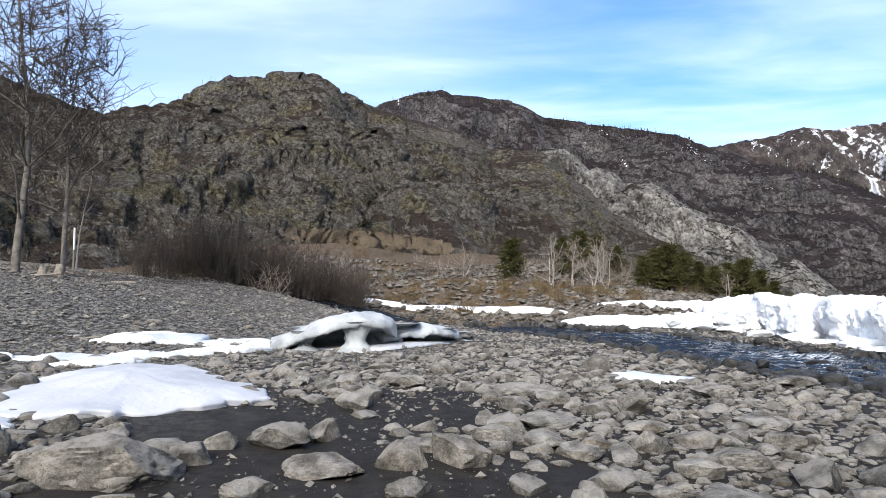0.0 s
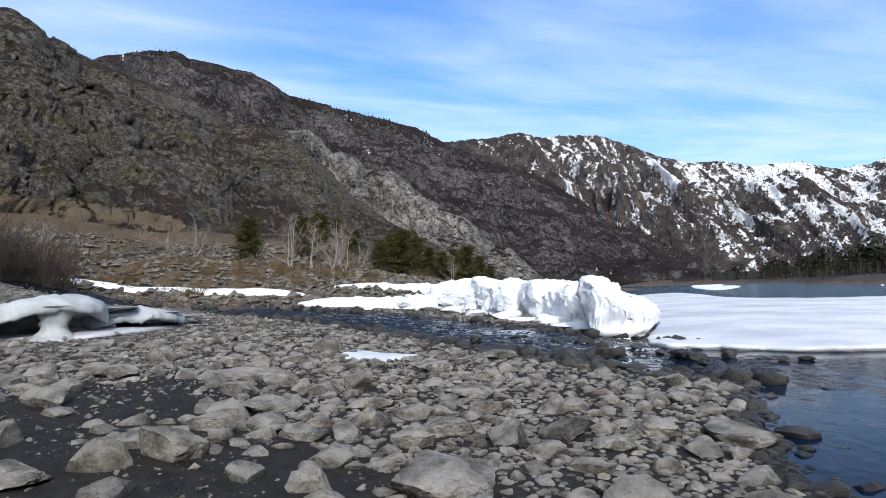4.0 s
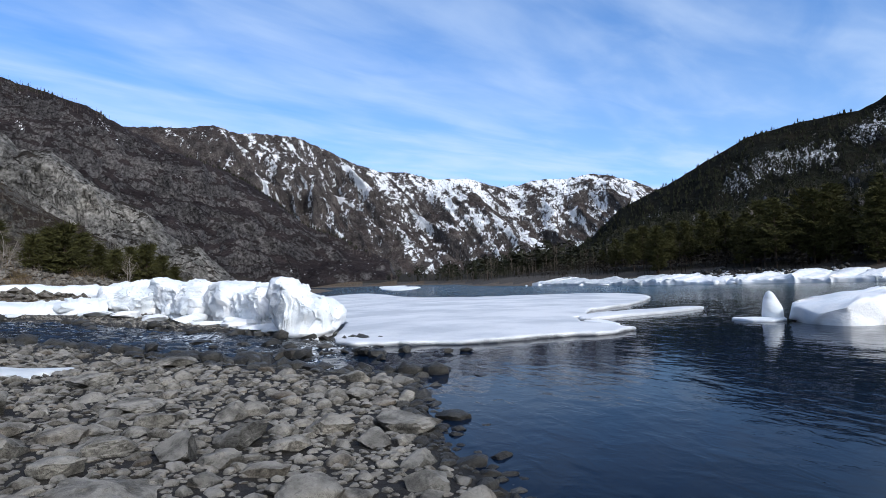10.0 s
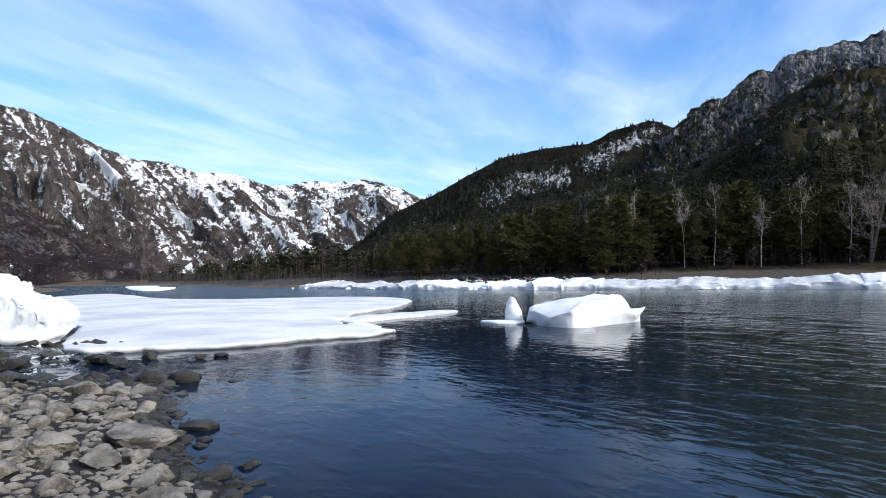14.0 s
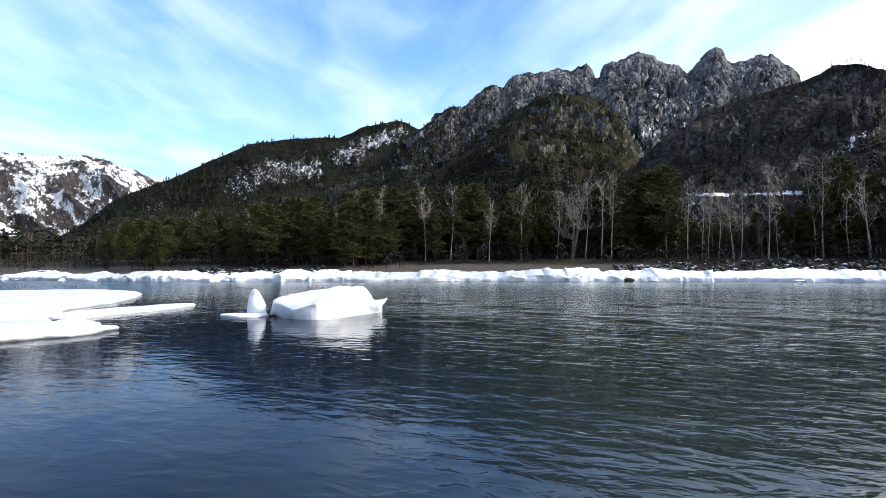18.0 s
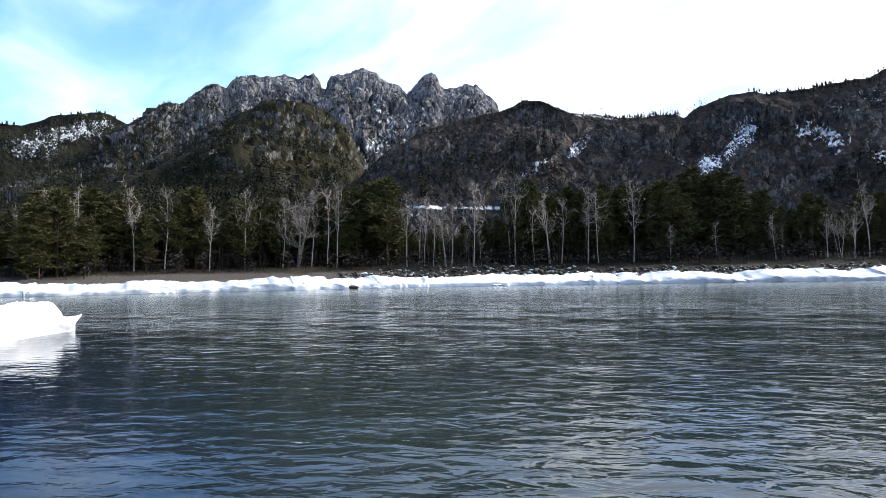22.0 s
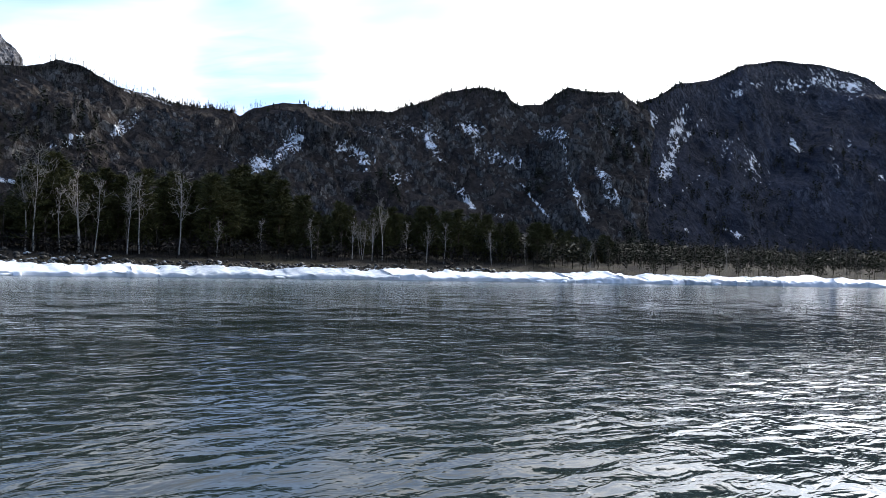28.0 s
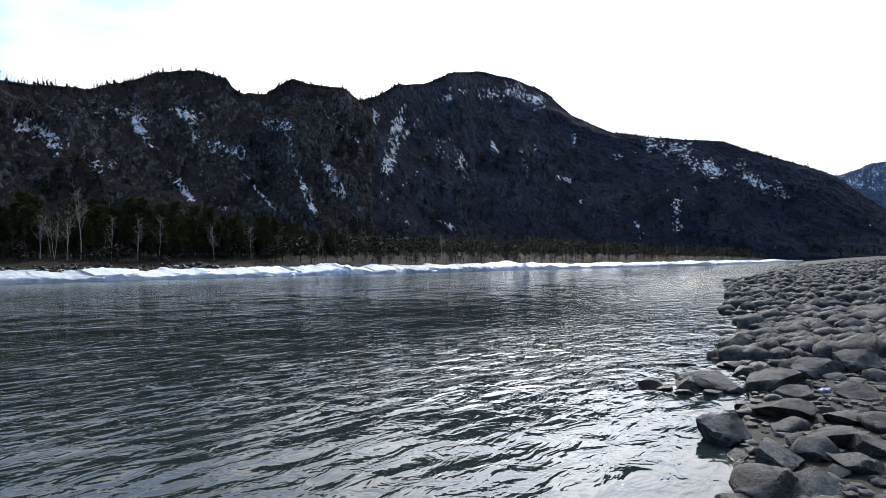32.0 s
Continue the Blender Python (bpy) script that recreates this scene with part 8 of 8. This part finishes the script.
wood_on("ridge_trees", "thin line of conifers along the ridges", [(SHADE, 0.35), (BLUFF, 0.2), (CRAGS, 0.3), (HUMP, 0.2)], 600, 2.5, NEEDLE_MANY, PINE_DOT, 8, 0.93, 1.0, -0.15)
wood_on("ridge_trees", "thin trees and bushes on the brown mountain", [(HILL, 1.0)], 1600, 3.2, TWIG_MANY, BARE_LOW, 9, 0.02, 1.0, -0.1)


wood_on("ridge_trees", "conifers along the skyline of the wooded hill", [(HUMP, 1.0)], 3500, 7.5, NEEDLE_MANY, PINE_DOT, 14, 0.1, 1.0, -0.4)
wood_on("ridge_trees", "scattered dark trees over the snowy range", [(SNOWY, 1.0)], 5000, 8, UNDER_MANY, PINE_DOT, 18, 0.05, 1.0, -0.15)
wood_on("ridge_trees", "fine fringe of bare trees on the shaded crest", [(BLUFF, 1.0)], 900, 6, TWIG_MANY, BARE_LOW, 16, 0.97, 1.0, -0.35)
wood_on("ridge_trees", "fine fringe of conifers on the shaded crest", [(BLUFF, 0.6), (SHADE, 0.4)], 1600, 2.6, NEEDLE_MANY, PINE_DOT, 17, 0.97, 1.0, -0.2)
wood_on("ridge_trees", "conifers along the skyline of the dark ridge", [(RIDGE, 1.0)], 700, 4.5, NEEDLE_MANY, PINE_DOT, 15, 0.94, 1.0, -0.05)
small_things()
# logs frozen into the far shore ice
for az, dist, ln in ((101.2, 104.5, 4.5), (109, 103, 1.6)):
    x, y, _ = at(az, dist)
    v, f = merge([tube(limb_path(np.random.default_rng(int(az)), (-ln / 2, 0, 0.25), (1, 0, 0), ln, 8, 0.1, 0), 0.3 * np.array([0.5, 0.9, 1, 1, 0.95, 0.9, 0.7, 0.3]), 8)])
    ob = part("log", mesh_data("log", v, f, TWIG_DARK))
    ob.matrix_basis = pose(x, y, 0.0, 0, 0, -az)
    tagged(ob, "dark log lying at the edge of the ice", "log", "logs on the far shore")
wood_on("ridge_trees", "thin scattered trees along the dark ridge", [(RIDGE, 1.0)], 1100, 7, TWIG_MANY, BARE_LOW, 10, 0.88, 1.0, -0.2)
